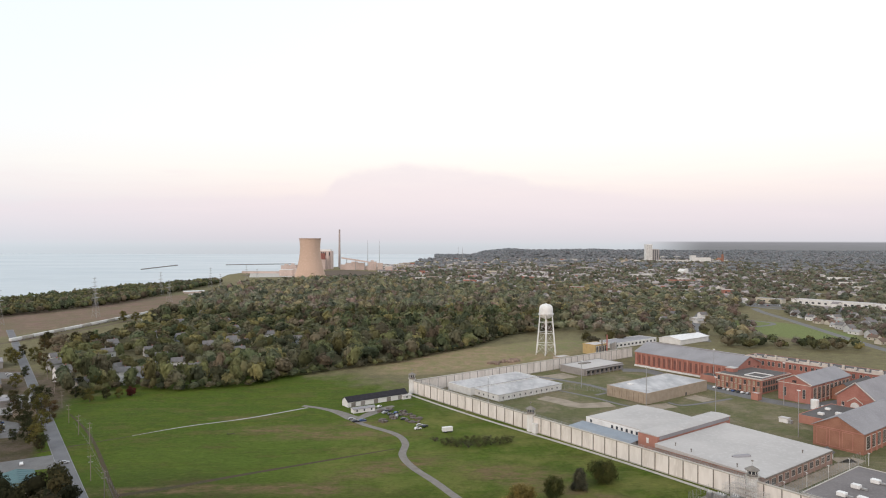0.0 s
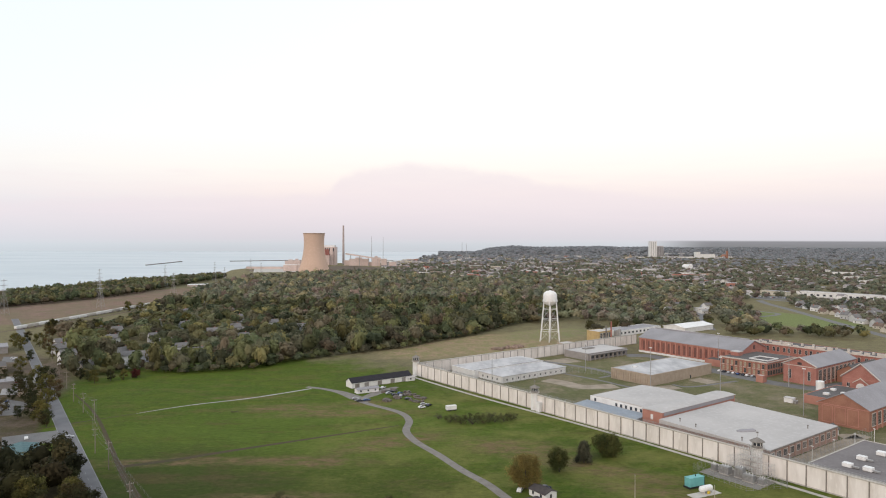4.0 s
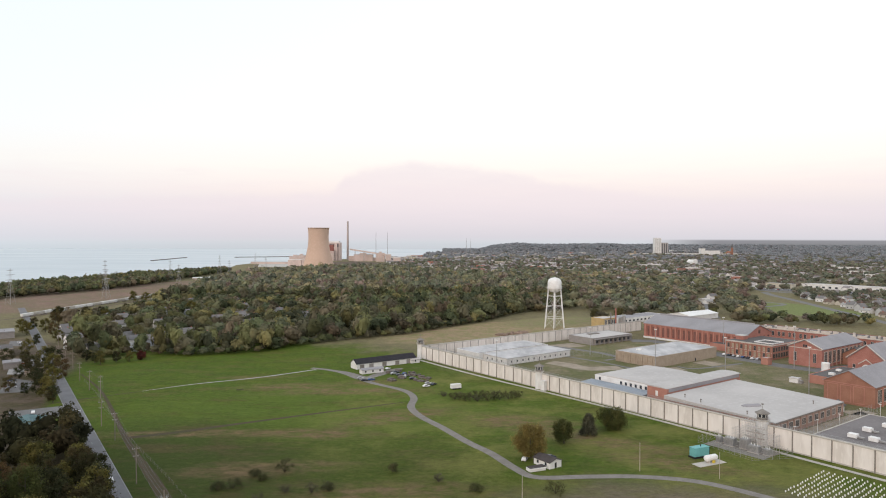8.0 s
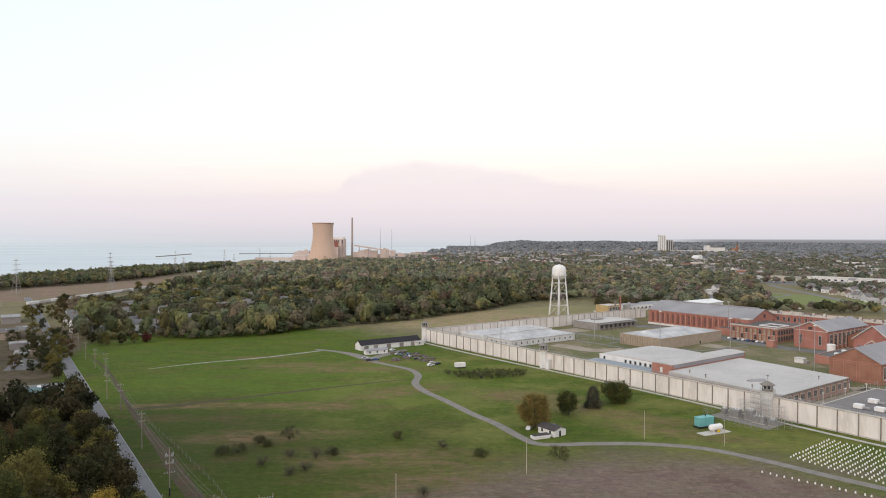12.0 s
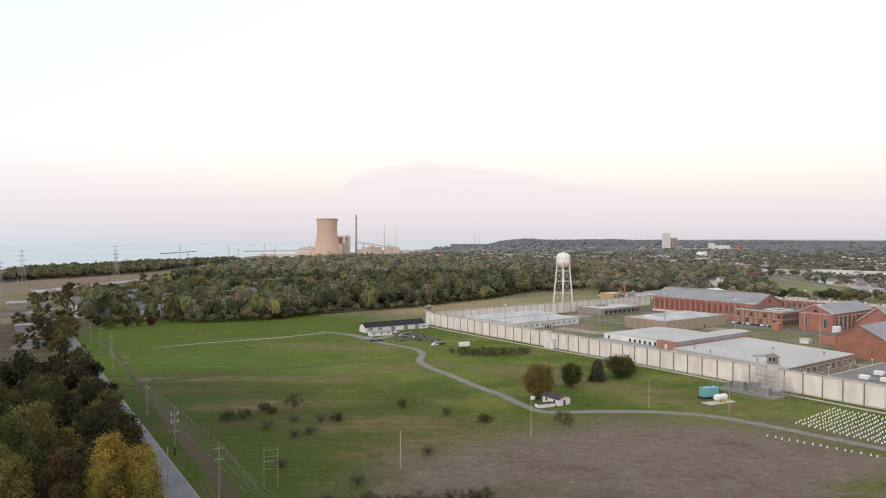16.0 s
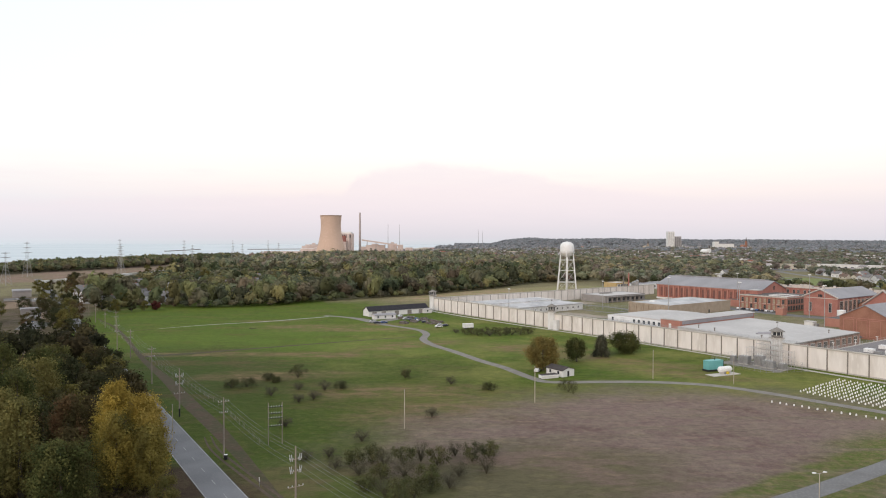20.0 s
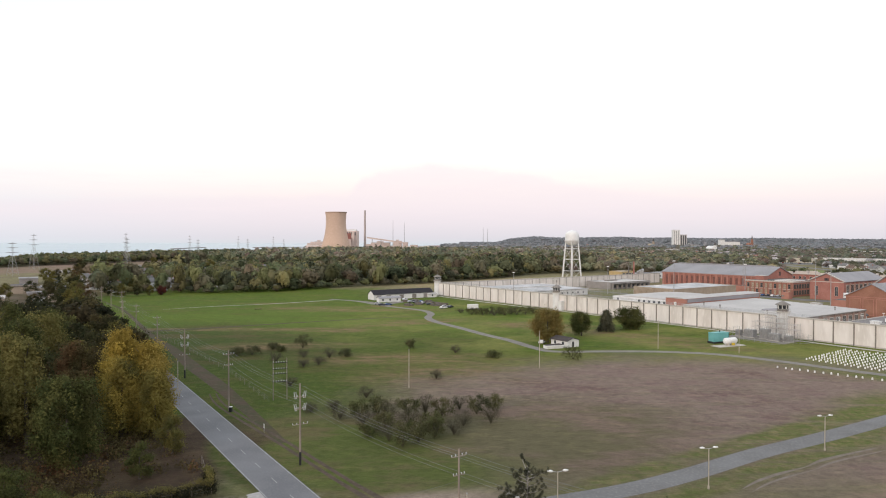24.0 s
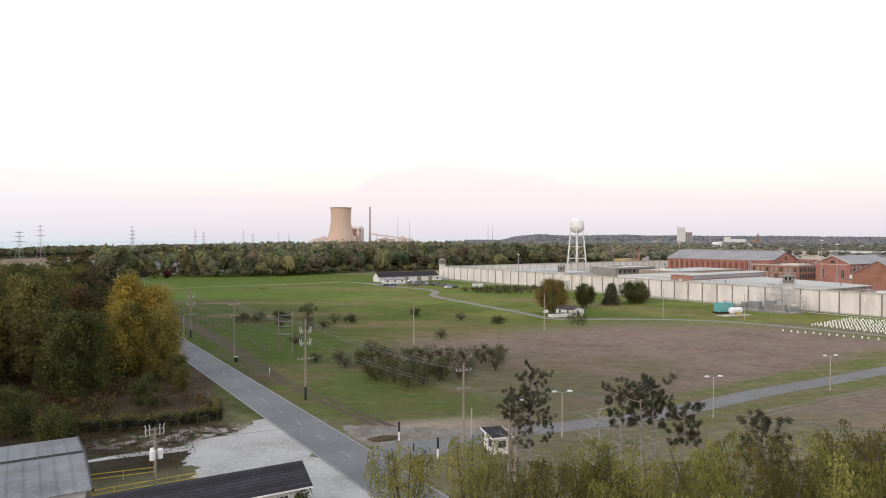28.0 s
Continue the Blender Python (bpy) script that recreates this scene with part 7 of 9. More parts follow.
def willow(seed, x, y, h, r, mat, tassels, label):
    """Upright limbs that arch over and hang tassels of thin leafy twigs."""
    g = np.random.default_rng(seed)
    t = thing("willow", label, "tree", pose(x, y, 0, 0, 0, seed * 37 % 360), "willows below the camera")
    wood = Shape()
    wood.rod((0, 0, 0), (0.1, 0.1, h * 0.45), 0.30, 0.20, 8)
    tips = []
    for i in range(9):
        a = i * 2.4 + g.random()
        reach = r * (0.25 + 0.6 * g.random())
        top = h * (0.80 + 0.19 * g.random()) - 0.35 * reach
        p0 = Vector((0.1, 0.1, h * (0.30 + 0.018 * i)))
        p1 = Vector((math.cos(a) * reach * 0.55, math.sin(a) * reach * 0.55, top * 0.84))
        p2 = Vector((math.cos(a) * reach, math.sin(a) * reach, top))
        wood.rod(p0, p1, 0.11, 0.07, 6).rod(p1, p2, 0.07, 0.02, 5)
        for k in range(tassels // 9):
            q = 0.25 + 0.8 * g.random()
            b = p1 + (p2 - p1) * q
            e = b + Vector((g.normal() * 0.55, g.normal() * 0.55, 0.1 + 0.45 * g.random()))
            wood.rod(b, e, 0.022, 0.008, 3)
            tips.append(tuple(e))
    part("trunk", wood, BARK, t)
    tips = np.array(tips)
    strands, links = 11, 10
    c = np.repeat(tips, strands, axis=0)
    n = len(c)
    side = g.normal(size=(n, 3)) * np.array([0.30, 0.30, 0.12])
    length = (0.7 + 1.1 * g.random(n)) * np.repeat(0.7 + 0.7 * g.random(len(tips)), strands)
    q = (np.arange(links) + 0.5) / links
    pos = c[:, None, :] + side[:, None, :] * (0.35 + 0.75 * np.sqrt(q))[None, :, None]
    pos[:, :, 2] += 0.16 * np.sin(math.pi * np.minimum(q * 1.6, 1))[None, :] - length[:, None] * q[None, :] ** 1.25
    pos = pos.reshape(-1, 3) + g.normal(size=(n * links, 3)) * 0.035
    m = len(pos)
    d = g.normal(size=(m, 3)) * 0.45 + np.array([0, 0, -1.0])
    d /= np.linalg.norm(d, axis=1)[:, None]
    b = np.cross(d, g.normal(size=(m, 3)))
    b /= np.linalg.norm(b, axis=1)[:, None] + 1e-9
    ln, wd = 0.095 * (0.6 + 0.8 * g.random(m))[:, None], 0.030 * (0.7 + 0.6 * g.random(m))[:, None]
    V = np.stack([pos - d * ln, pos + b * wd, pos + d * ln, pos - b * wd], 1).reshape(-1, 3)
    k = np.arange(m)[:, None] * 4
    F = np.concatenate([k + np.array([0, 1, 2]), k + np.array([0, 2, 3])], 1).reshape(-1, 3)
    part("crown", tri_mesh("crown", V, F, mat), None, t)


for i, (x, y, h, r) in enumerate(WILLOWS):
    thin_one = x < 2
    kind = (0, 0, 1, 0, 2)[i % 5] if x < 20 else (1, 2, 1)[i % 3]
    willow(20 + i, x, y, h, r, (LEAF_WILLOW, LEAF_OLIVE, LEAF_MIXED)[kind], 54 if thin_one else 90, ("yellow-green weeping willow with hanging twigs", "olive-green weeping willow with hanging twigs", "browning willow with thin hanging twigs")[kind])


# pines with bare lower limbs
def pine(seed, x, y, h, r, bare=0.45, lean=(0.6, 0.3), label="pine with bare grey lower limbs and dark tufts"):
    """bare: the share of the height below which only dead grey branches are left."""
    t = thing("pine", label, "tree", pose(x, y, 0, 0, 0, seed * 53 % 360), "pines by the lane")
    g = np.random.default_rng(seed)
    s = Shape()
    s.rod((0, 0, 0), (lean[0] * 0.5, lean[1] * 0.5, h * 0.5), 0.22, 0.15, 8).rod((lean[0] * 0.5, lean[1] * 0.5, h * 0.5), (lean[0], lean[1], h * 0.97), 0.15, 0.035, 8)
    dead, cs = Shape(), []
    for i in range(58):
        q = 0.16 + 0.82 * (i + g.random()) / 58
        b = Vector((lean[0] * q, lean[1] * q, h * q))
        a = i * 2.4 + g.random()
        ln = r * (0.45 + 0.6 * g.random()) * (1.1 - 0.7 * max(0, q - 0.45))
        live = q > bare
        rise = 0.25 + 0.45 * g.random() if live else 0.05 + 0.5 * g.random()
        e = b + Vector((math.cos(a) * ln, math.sin(a) * ln, rise * ln))
        m = b + (e - b) * 0.5 + Vector((0, 0, (-0.08 if live else -0.04) * ln))
        (s if live else dead).rod(b, m, 0.048, 0.034, 5).rod(m, e, 0.034, 0.010, 4)
        for k in range(6 if not live else 2):
            w = m + (e - m) * g.random()
            tip = w + Vector((g.normal() * 0.45, g.normal() * 0.45, 0.1 + g.normal() * 0.25))
            (s if live else dead).rod(w, tip, 0.014, 0.006, 3)
            if live:
                cs += [tuple(tip), tuple(tip + Vector((0, 0, 0.16)))]
        if live:
            for k in range(3):
                p = m + (e - m) * (0.45 + 0.26 * k) + Vector(g.normal(size=3) * 0.12)
                cs += [tuple(p), tuple(p + Vector((0, 0, 0.18)))]
    part("trunk", s, BARK_PALE, t)
    part("dead_branch", dead, BARK_PALE, t, "bare grey dead branches")
    if bare < 1:
        for k in range(8):
            cs.append((lean[0] + g.normal() * 0.15, lean[1] + g.normal() * 0.15, h * (0.93 + 0.07 * g.random())))
        c = np.repeat(np.array(cs), 48, axis=0)
        n = len(c)
        d = g.normal(size=(n, 3)) * np.array([0.75, 0.75, 0.5]) + np.array([0, 0, 0.55])
        d /= np.linalg.norm(d, axis=1)[:, None]
        w = np.cross(d, g.normal(size=(n, 3)))
        w /= np.linalg.norm(w, axis=1)[:, None] + 1e-9
        c = c + g.normal(size=(n, 3)) * 0.07
        ln = 0.22 * (0.7 + 0.6 * g.random(n))[:, None]
        V = np.stack([c, c + d * ln * 0.5 + w * 0.019, c + d * ln, c + d * ln * 0.5 - w * 0.019], 1).reshape(-1, 3)
        k = np.arange(n)[:, None] * 4
        F = np.concatenate([k + np.array([0, 1, 2]), k + np.array([0, 2, 3])], 1).reshape(-1, 3)
        part("needles", tri_mesh("needles", V, F, LEAF_PINE), None, t)
    return t


pine(40, 7.4, 82, 13.0, 3.4, 0.24, (0.4, 0.3))
pine(41, 5.6, 80.5, 10.5, 2.6, 0.62)
pine(42, 12.4, 61, 14.2, 2.8, 1.0, (-0.5, 0.4), "dead grey pine with bare branches")
pine(43, 16.2, 61.5, 16.4, 2.3, 0.76, (0.4, 0.2))
pine(44, 18.0, 62.5, 15.8, 2.5, 0.72, (0.9, -0.2))
pine(45, 14.4, 63, 15.0, 2.4, 0.74, (0.3, 0.3))
pine(47, 19.8, 63.5, 13.4, 2.6, 0.68, (0.5, 0.3))
pine(46, 22.4, 51.5, 15.8, 2.4, 0.45, (0.3, 0.2))

# trees near the white house and in the field
tree(60, "olive-gold leafy tree beside the white house", 33, 269, 14, 7.6, LEAF_MEADOW, 0.08, 300, 42, 0.24, "round", 0.9)
tree(61, "rounded dark green tree in the meadow", 49.5, 288, 10, 5.6, LEAF_GREEN, 0.10, 190, 38, 0.23, "round", 0.8)
tree(62, "dark cone-shaped evergreen in the meadow", 62.5, 300, 10, 4.6, LEAF_PINE, 0.03, 240, 38, 0.22, "cone", 0.65)
tree(63, "broad green tree with some yellow leaves", 75, 309, 9.6, 8.2, LEAF_GREEN, 0.08, 260, 38, 0.24, "round", 0.9)
SHRUB_SPOTS = [(-60, 251, 5.0, 3.4, 0), (-74, 235, 3.2, 3.2, 0), (-79, 233, 2.8, 2.8, 0), (-70, 247, 2.2, 2.0, 0), (-66, 243, 1.8, 1.6, 2), (-62, 222, 3.2, 2.4, 1), (-55, 231, 2.6, 2.4, 1), (-46, 231, 3.4, 2.8, 1), (-41, 234, 2.4, 2.4, 0),
               (-47, 218, 2.8, 2.4, 1), (-51, 214, 2.4, 2.0, 1), (-20, 252, 3.0, 2.6, 2), (-3, 242, 2.6, 2.2, 1), (10, 233, 2.2, 2.6, 2), (-8, 197, 2.6, 1.6, 1), (-48, 186, 2.2, 2.2, 1), (-25, 173, 2.8, 2.2, 1), (37, 231, 4.2, 3.6, 2),
               (-24, 155, 3.4, 2.6, 2), (-20, 157, 3.8, 2.8, 2), (-17, 153, 4.2, 2.6, 1), (-13, 156, 4.4, 3.0, 2), (-9, 158, 4.6, 2.8, 1), (-5, 155, 4.0, 2.6, 2), (-28, 152, 2.6, 2.0, 1), (-31, 160, 2.4, 1.8, 1), (-22, 148, 2.8, 2.4, 1), (-17, 146, 3.0, 2.4, 2), (-12, 147, 3.4, 2.6, 1), (-12, 132, 5.0, 2.9, 2), (-9, 135, 4.4, 2.6, 2), (-15, 136, 3.6, 2.4, 1), (-19, 139, 3.0, 2.4, 2), (-6, 139, 4.2, 2.4, 2), (-7, 145, 3.6, 2.6, 2), (-2, 141, 3.4, 2.2, 1), (0, 148, 3.0, 2.2, 1), (3, 158, 4.2, 2.6, 0), (7, 161, 3.8, 2.4, 2), (6, 150, 3.6, 2.2, 1), (-1, 162, 3.2, 2.2, 1), (-36, 158, 2.0, 1.6, 1),
               (4, 365, 3.4, 3.8, 2), (10, 362, 3.8, 4.2, 2), (16, 361, 3.4, 4.0, 1), (22, 363, 4.0, 4.4, 2), (28, 365, 4.2, 4.4, 0), (33, 366, 4.4, 3.8, 2), (38, 371, 3.4, 3.6, 2), (-2, 372, 2.4, 2.6, 1), (7, 369, 3.0, 3.6, 1), (14, 368, 3.6, 3.8, 2), (20, 370, 3.4, 3.8, 2), (26, 371, 3.8, 4.0, 1)]


# low leaf tones that hold the shade between crowns
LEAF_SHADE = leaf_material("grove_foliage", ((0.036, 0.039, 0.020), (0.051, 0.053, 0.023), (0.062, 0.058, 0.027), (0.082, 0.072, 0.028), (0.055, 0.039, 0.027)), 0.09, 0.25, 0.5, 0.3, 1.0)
LEAF_MOSS = leaf_material("rough_bush_foliage", ((0.094, 0.090, 0.042), (0.085, 0.096, 0.038), (0.110, 0.100, 0.047)), 0.5, 0.3, 1.6)


def shrub(seed, x, y, h, r, k):
    """k: 0 leafy, 1 bare twigs, 2 rusty."""
    label = ("dense dark green shrub in the meadow", "leafless grey-brown shrub in the meadow", "rusty olive shrub in the meadow")[k]
    t = thing("shrub", label, "shrub", pose(x, y, 0, 0, 0, seed * 29 % 360), "shrubs in the meadow")
    g = np.random.default_rng(900 + seed)
    s = Shape()
    for i in range(11 if k != 1 else 26):
        a, ln = g.random() * 6.283, r * (0.5 + 0.5 * g.random())
        m = Vector((math.cos(a) * ln * 0.4, math.sin(a) * ln * 0.4, h * (0.35 + 0.2 * g.random())))
        e = Vector((math.cos(a) * ln, math.sin(a) * ln, h * (0.6 + 0.4 * g.random())))
        s.rod((0, 0, 0), m, 0.07, 0.05, 4).rod(m, e, 0.05, 0.012, 4)
    part("stem", s, TWIG, t)
    pts = crown_points(seed, 54, r * 1.1, h * 0.20, h * 0.97)
    V, F = leaves(seed, pts, 38 if k != 1 else 22, 0.46, 0.12 if k != 1 else 0.085)
    V[:, 2] = np.maximum(V[:, 2], 0.03)
    part("crown", tri_mesh("crown", V, F, (LEAF_DARK, TWIG, LEAF_MOSS)[k]), None, t)


for i, (x, y, h, r, k) in enumerate(SHRUB_SPOTS):
    shrub(i, x, y, h, r, k)

cs = []
for i in range(420):
    x, y = -98 + 54 * rng.random(), 98 + 56 * rng.random()
    if x + 0.69 * y < 34 and not (y < 116 and x > -60):
        cs.append((x, y, 0.3 + 1.3 * rng.random() ** 2))
V, F = leaves(666, cs, 60, 0.85, 0.22)
V[:, 2] = np.maximum(V[:, 2], 0.02)
tagged(new("undergrowth", tri_mesh("undergrowth", V, F, LEAF_RUST)), "dark rusty undergrowth beneath the roadside trees", "undergrowth", kind="stuff")

cs = []
for i in range(340):
    x, y = -64 + 27 * rng.random(), 84 + 24 * rng.random()
    if x < -37.5 - 0.25 * (y - 90) and not (x < -46 and y < 86):
        cs.append((x, y, 0.05 + 0.4 * rng.random() ** 3))
V, F = leaves(667, cs, 34, 0.55, 0.10)
V[:, 2] = np.maximum(V[:, 2], 0.02)
tagged(new("weeds", tri_mesh("weeds", V, F, LEAF_RUST)), "low rusty weeds and litter round the gravel yard", "weeds", kind="stuff")

# the grove west of the road, tree by tree
GROVE_TREES = []
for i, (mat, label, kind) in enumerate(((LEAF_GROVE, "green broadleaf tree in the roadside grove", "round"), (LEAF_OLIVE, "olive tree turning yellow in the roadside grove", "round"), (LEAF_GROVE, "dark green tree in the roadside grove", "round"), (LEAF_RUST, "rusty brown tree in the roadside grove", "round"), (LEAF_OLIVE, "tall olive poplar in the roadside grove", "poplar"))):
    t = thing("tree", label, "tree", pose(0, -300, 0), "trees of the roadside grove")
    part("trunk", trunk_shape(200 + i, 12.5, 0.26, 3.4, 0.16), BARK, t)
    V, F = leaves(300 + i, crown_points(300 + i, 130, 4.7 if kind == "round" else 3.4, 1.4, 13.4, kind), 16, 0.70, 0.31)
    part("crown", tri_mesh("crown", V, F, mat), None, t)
    GROVE_TREES.append(t)
GROVE = [(-79, 152), (-86, 180), (-115, 226), (-149, 276), (-158, 287), (-170, 278), (-195, 266), (-250, 255), (-330, 240), (-300, 160), (-200, 100), (-110, 90), (-97, 120)]
FAR_GROVE = []
for x, y, z, r, h in scatter(GROVE, 9.8, 0.95, []):
    if math.hypot(x, y) > 292:
        FAR_GROVE.append((x, y, 0, r * 1.05, h))
        continue
    k = int(rng.choice(5, p=(0.38, 0.14, 0.30, 0.12, 0.06)))
    sc = (h / 14.0) * (0.95 if y < 200 else 0.85)
    m = pose(x, y, 0, 0, 0, rng.random() * 360) @ Matrix.Diagonal((sc * 1.02, sc * 1.02, sc, 1))
    copy_thing(GROVE_TREES[k], m)
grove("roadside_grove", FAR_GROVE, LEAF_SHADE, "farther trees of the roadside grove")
BEHIND = []
for x0, x1, y0, y1, n in ((286, 350, 684, 716, 20), (366, 428, 668, 702, 18), (300, 345, 762, 785, 5), (225, 300, 800, 880, 8), (150, 215, 690, 760, 6)):
    BEHIND += [(x0 + (x1 - x0) * rng.random(), y0 + (y1 - y0) * rng.random()) for _ in range(n)]
TALL = [(-105, 160, 24), (-99, 149, 25), (-108, 140, 26), (-124, 199, 21), (-118, 165, 25), (-95, 112, 24), (-130, 190, 24), (-122, 150, 26), (-150, 200, 23), (-106, 170, 23)]
for i, (x, y, h) in enumerate(TALL):
    kind = (0, 1, 0, 1, 0, 2, 1, 0, 1, 0)[i]
    tree(120 + i, ("tall olive-yellow poplar in the roadside grove", "tall dark green tree in the roadside grove", "tall rusty tree in the roadside grove")[kind], x, y, h, 5.6, (LEAF_POPLAR, LEAF_GREEN, LEAF_RUST)[kind], 0.12, 220, 44, 0.22, "poplar" if kind == 0 else "round", 1.1, 0.0, "trees of the roadside grove")
ROADSIDE = [(-251, 500, 12.5, 1), (-313, 505, 11, 1), (-341, 590, 12, 3), (-365, 617, 13, 1), (-385, 615, 13, 1), (-285, 756, 16, 1), (-418, 905, 15, 1), (-404, 910, 13, 1), (-213, 362, 13, 1), (-224, 372, 12, 0), (-207, 356, 9, 0), (-172, 312, 6.5, 2), (-230, 330, 11, 0), (-245, 345, 12, 2), (-222, 312, 9, 3), (-240, 300, 12, 0), (-262, 330, 12, 2), (-255, 285, 13, 0), (-280, 350, 12, 1), (-290, 310, 13, 0), (-275, 375, 11, 3), (-228, 392, 12, 1), (-240, 398, 10, 0), (-246, 380, 9, 3), (-262, 415, 8, 0), (-232, 372, 7, 0), (-236, 462, 9.5, 1), (-229, 470, 8, 0), (-243, 468, 7, 0), (-222, 474, 7.5, 1), (-252, 474, 8, 2), (-318, 556, 11, 1), (-330, 545, 9, 0), (-300, 560, 10, 3), (-306, 575, 11, 1), (-345, 620, 9, 2), (-372, 600, 12, 1), (-390, 640, 11, 0), (-262, 500, 10, 0), (-285, 520, 10, 2), (-275, 540, 11, 1), (-395, 690, 16, 0), (-402, 700, 15, 1), (-388, 672, 13, 3), (-372, 700, 15, 2), (-362, 712, 14, 0), (-352, 700, 13, 1), (-268, 452, 14, 1), (-258, 444, 15, 0), (-250, 430, 13, 1), (-238, 418, 12, 3), (-262, 428, 12, 2), (-276, 444, 12, 0), (-300, 462, 11, 2), (-290, 420, 12, 1), (-248, 408, 13, 0), (-310, 440, 11, 3)]
for x, y, h, k in ROADSIDE:
    sc = h / 13.0
    copy_thing(GROVE_TREES[k], pose(x, y, 0, 0, 0, rng.random() * 360) @ Matrix.Diagonal((sc * 1.15, sc * 1.15, sc, 1)))
for i in range(17):
    y = 168 + 7.4 * i
    x = -17 - 0.6827 * (y - 91) - 6.6 - 1.6 * rng.random()
    sc = (10 + 4 * rng.random()) / 13.0
    copy_thing(GROVE_TREES[int(rng.choice((0, 1, 2, 0)))], pose(x, y - 4, 0, 0, 0, rng.random() * 360) @ Matrix.Diagonal((sc, sc, sc, 1)))
grove("backyard_trees", [(x, y, 0, 4.6 + 2.6 * rng.random(), 10 + 5 * rng.random()) for x, y in BEHIND], LEAF_WOOD, "row of green trees behind the brick buildings")
tree(90, "small red-leaved maple at the edge of the woods", -216, 480, 6.5, 3.6, LEAF_RED, 0.08, 110, 34, 0.22, "round", 0.6)
for t in GROVE_TREES:
    for o in (*t.children_recursive, t):
        bpy.data.objects.remove(o)

# ---- poles, lamps and things by the roads ----
WOOD_POLE = material("weathered_pole_wood", (0.30, 0.25, 0.21), (0.22, 0.185, 0.155), rough=0.95, scale=1.0, fine=6, bump=0.3, stretch=(1, 1, 0.2))
PALE_POLE = material("pale_pole_wood", (0.46, 0.41, 0.34), (0.36, 0.32, 0.27), rough=0.9, scale=1.0, fine=6, bump=0.2, stretch=(1, 1, 0.2))
WIRE = material("aluminium_cable", (0.17, 0.17, 0.17), (0.13, 0.13, 0.13), rough=0.6, scale=1, fine=4, bump=0)
CERAMIC = plain("grey_insulator", (0.45, 0.46, 0.48), 0.3)
YELLOW = material("yellow_rail_paint", (0.62, 0.45, 0.05), (0.50, 0.36, 0.05), rough=0.6, scale=1, fine=6)
SHINGLE = material("dark_shingles", (0.046, 0.044, 0.052), (0.036, 0.035, 0.040), rough=0.95, spec=0.1, scale=0.5, fine=5, c3=(0.066, 0.063, 0.072), bump=0.4, rand=0.22)
METAL_ROOF = material("dull_ribbed_metal", (0.215, 0.218, 0.240), (0.14, 0.136, 0.145), rough=0.6, scale=0.25, fine=2.0, c3=(0.27, 0.265, 0.27), bump=0.1, rand=0.07)
TEAL = material("teal_paint", (0.16, 0.42, 0.42), (0.13, 0.36, 0.36), rough=0.55, scale=0.5, fine=4)

ROAD_DIR = Vector((-340, 499, 0)).normalized()
ROAD_SIDE = Vector((ROAD_DIR.y, -ROAD_DIR.x, 0))
ROAD_TURN = math.degrees(math.atan2(ROAD_DIR.y, ROAD_DIR.x))


def road_pole(x, y, h, kind):
    """kind 0: plain pole with two arms; 1: pole with racks of arresters and switches."""
    t = thing("utility_pole", ("weathered wooden utility pole with crossarms", "wooden utility pole with racks of grey insulators")[kind], "utility pole", pose(x, y, 0, 0, 0, ROAD_TURN), "utility poles along the road")
    part("pole", Shape().lathe([(0.19, 0), (0.17, h * 0.5), (0.12, h)], 10), WOOD_POLE, t)
    arms = ((h - 1.0, 1.2), (h - 3.6, 0.9)) if kind == 0 else ((h - 2.4, 1.1), (h - 4.6, 0.9), (h - 7.4, 1.4))
    for z, w in arms:
        a = part("crossarm", Shape().box(-0.06, 0.06, -w, w, z - 0.06, z + 0.06), WOOD_POLE, t)
        for k in (-1, -0.45, 0.45, 1):
            part("insulator", Shape().lathe([(0.05, z + 0.06), (0.09, z + 0.14), (0.05, z + 0.2), (0.09, z + 0.27), (0.03, z + 0.34)], 8, (0, w * k, 0)), CERAMIC, a)
    if kind:
        for z in (h - 2.2, h - 4.4):
            for k in (-1.15, -0.8, 0.8, 1.15):
                part("arrester", Shape().rod((0, k * 0.8, z - 0.5), (0.0, k, z + 0.75), 0.075, 0.055, 6), CERAMIC, t)
        part("guard", Shape().lathe([(0.22, 0), (0.22, 2.4)], 10), BLACK, t)
    return t


ROAD_POLES = [(-29.5, 121, 14.8, 1), (-55.8, 159, 14.4, 0), (-81.5, 195.5, 14.2, 1), (-109.5, 239, 13.4, 0), (-142, 290, 12.4, 0), (-159, 312, 12.0, 0), (-188, 368, 12, 0), (-203, 385, 11.5, 0), (-222, 410, 11.5, 0), (-246, 446, 11.5, 0), (-275, 489, 11.5, 0), (-306, 534, 11.5, 0), (-0.6, 92.2, 12.2, 0)]
for x, y, h, k in ROAD_POLES:
    road_pole(x, y, h, k)
yard_pole = thing("utility_pole", "short wooden pole with a rack of arresters at its top", "utility pole", pose(-35.5, 74.5, 0, 0, 0, ROAD_TURN))
part("pole", Shape().lathe([(0.18, 0), (0.15, 4), (0.12, 7.9)], 10), WOOD_POLE, yard_pole)
for z in (7.0, 7.6):
    part("crossarm", Shape().box(-0.06, 0.06, -0.95, 0.95, z, z + 0.12), WOOD_POLE, yard_pole)
    for k in (-0.9, -0.5, 0.5, 0.9):
        part("arrester", Shape().rod((0.1, k, z - 0.1), (0.2, k * 1.15, z + 0.62), 0.07, 0.05, 6), CERAMIC, yard_pole)
near_pole = thing("transformer_bank", "three pale grey transformers hung on a pole", "transformer", pose(-35.5, 74.5, 0))
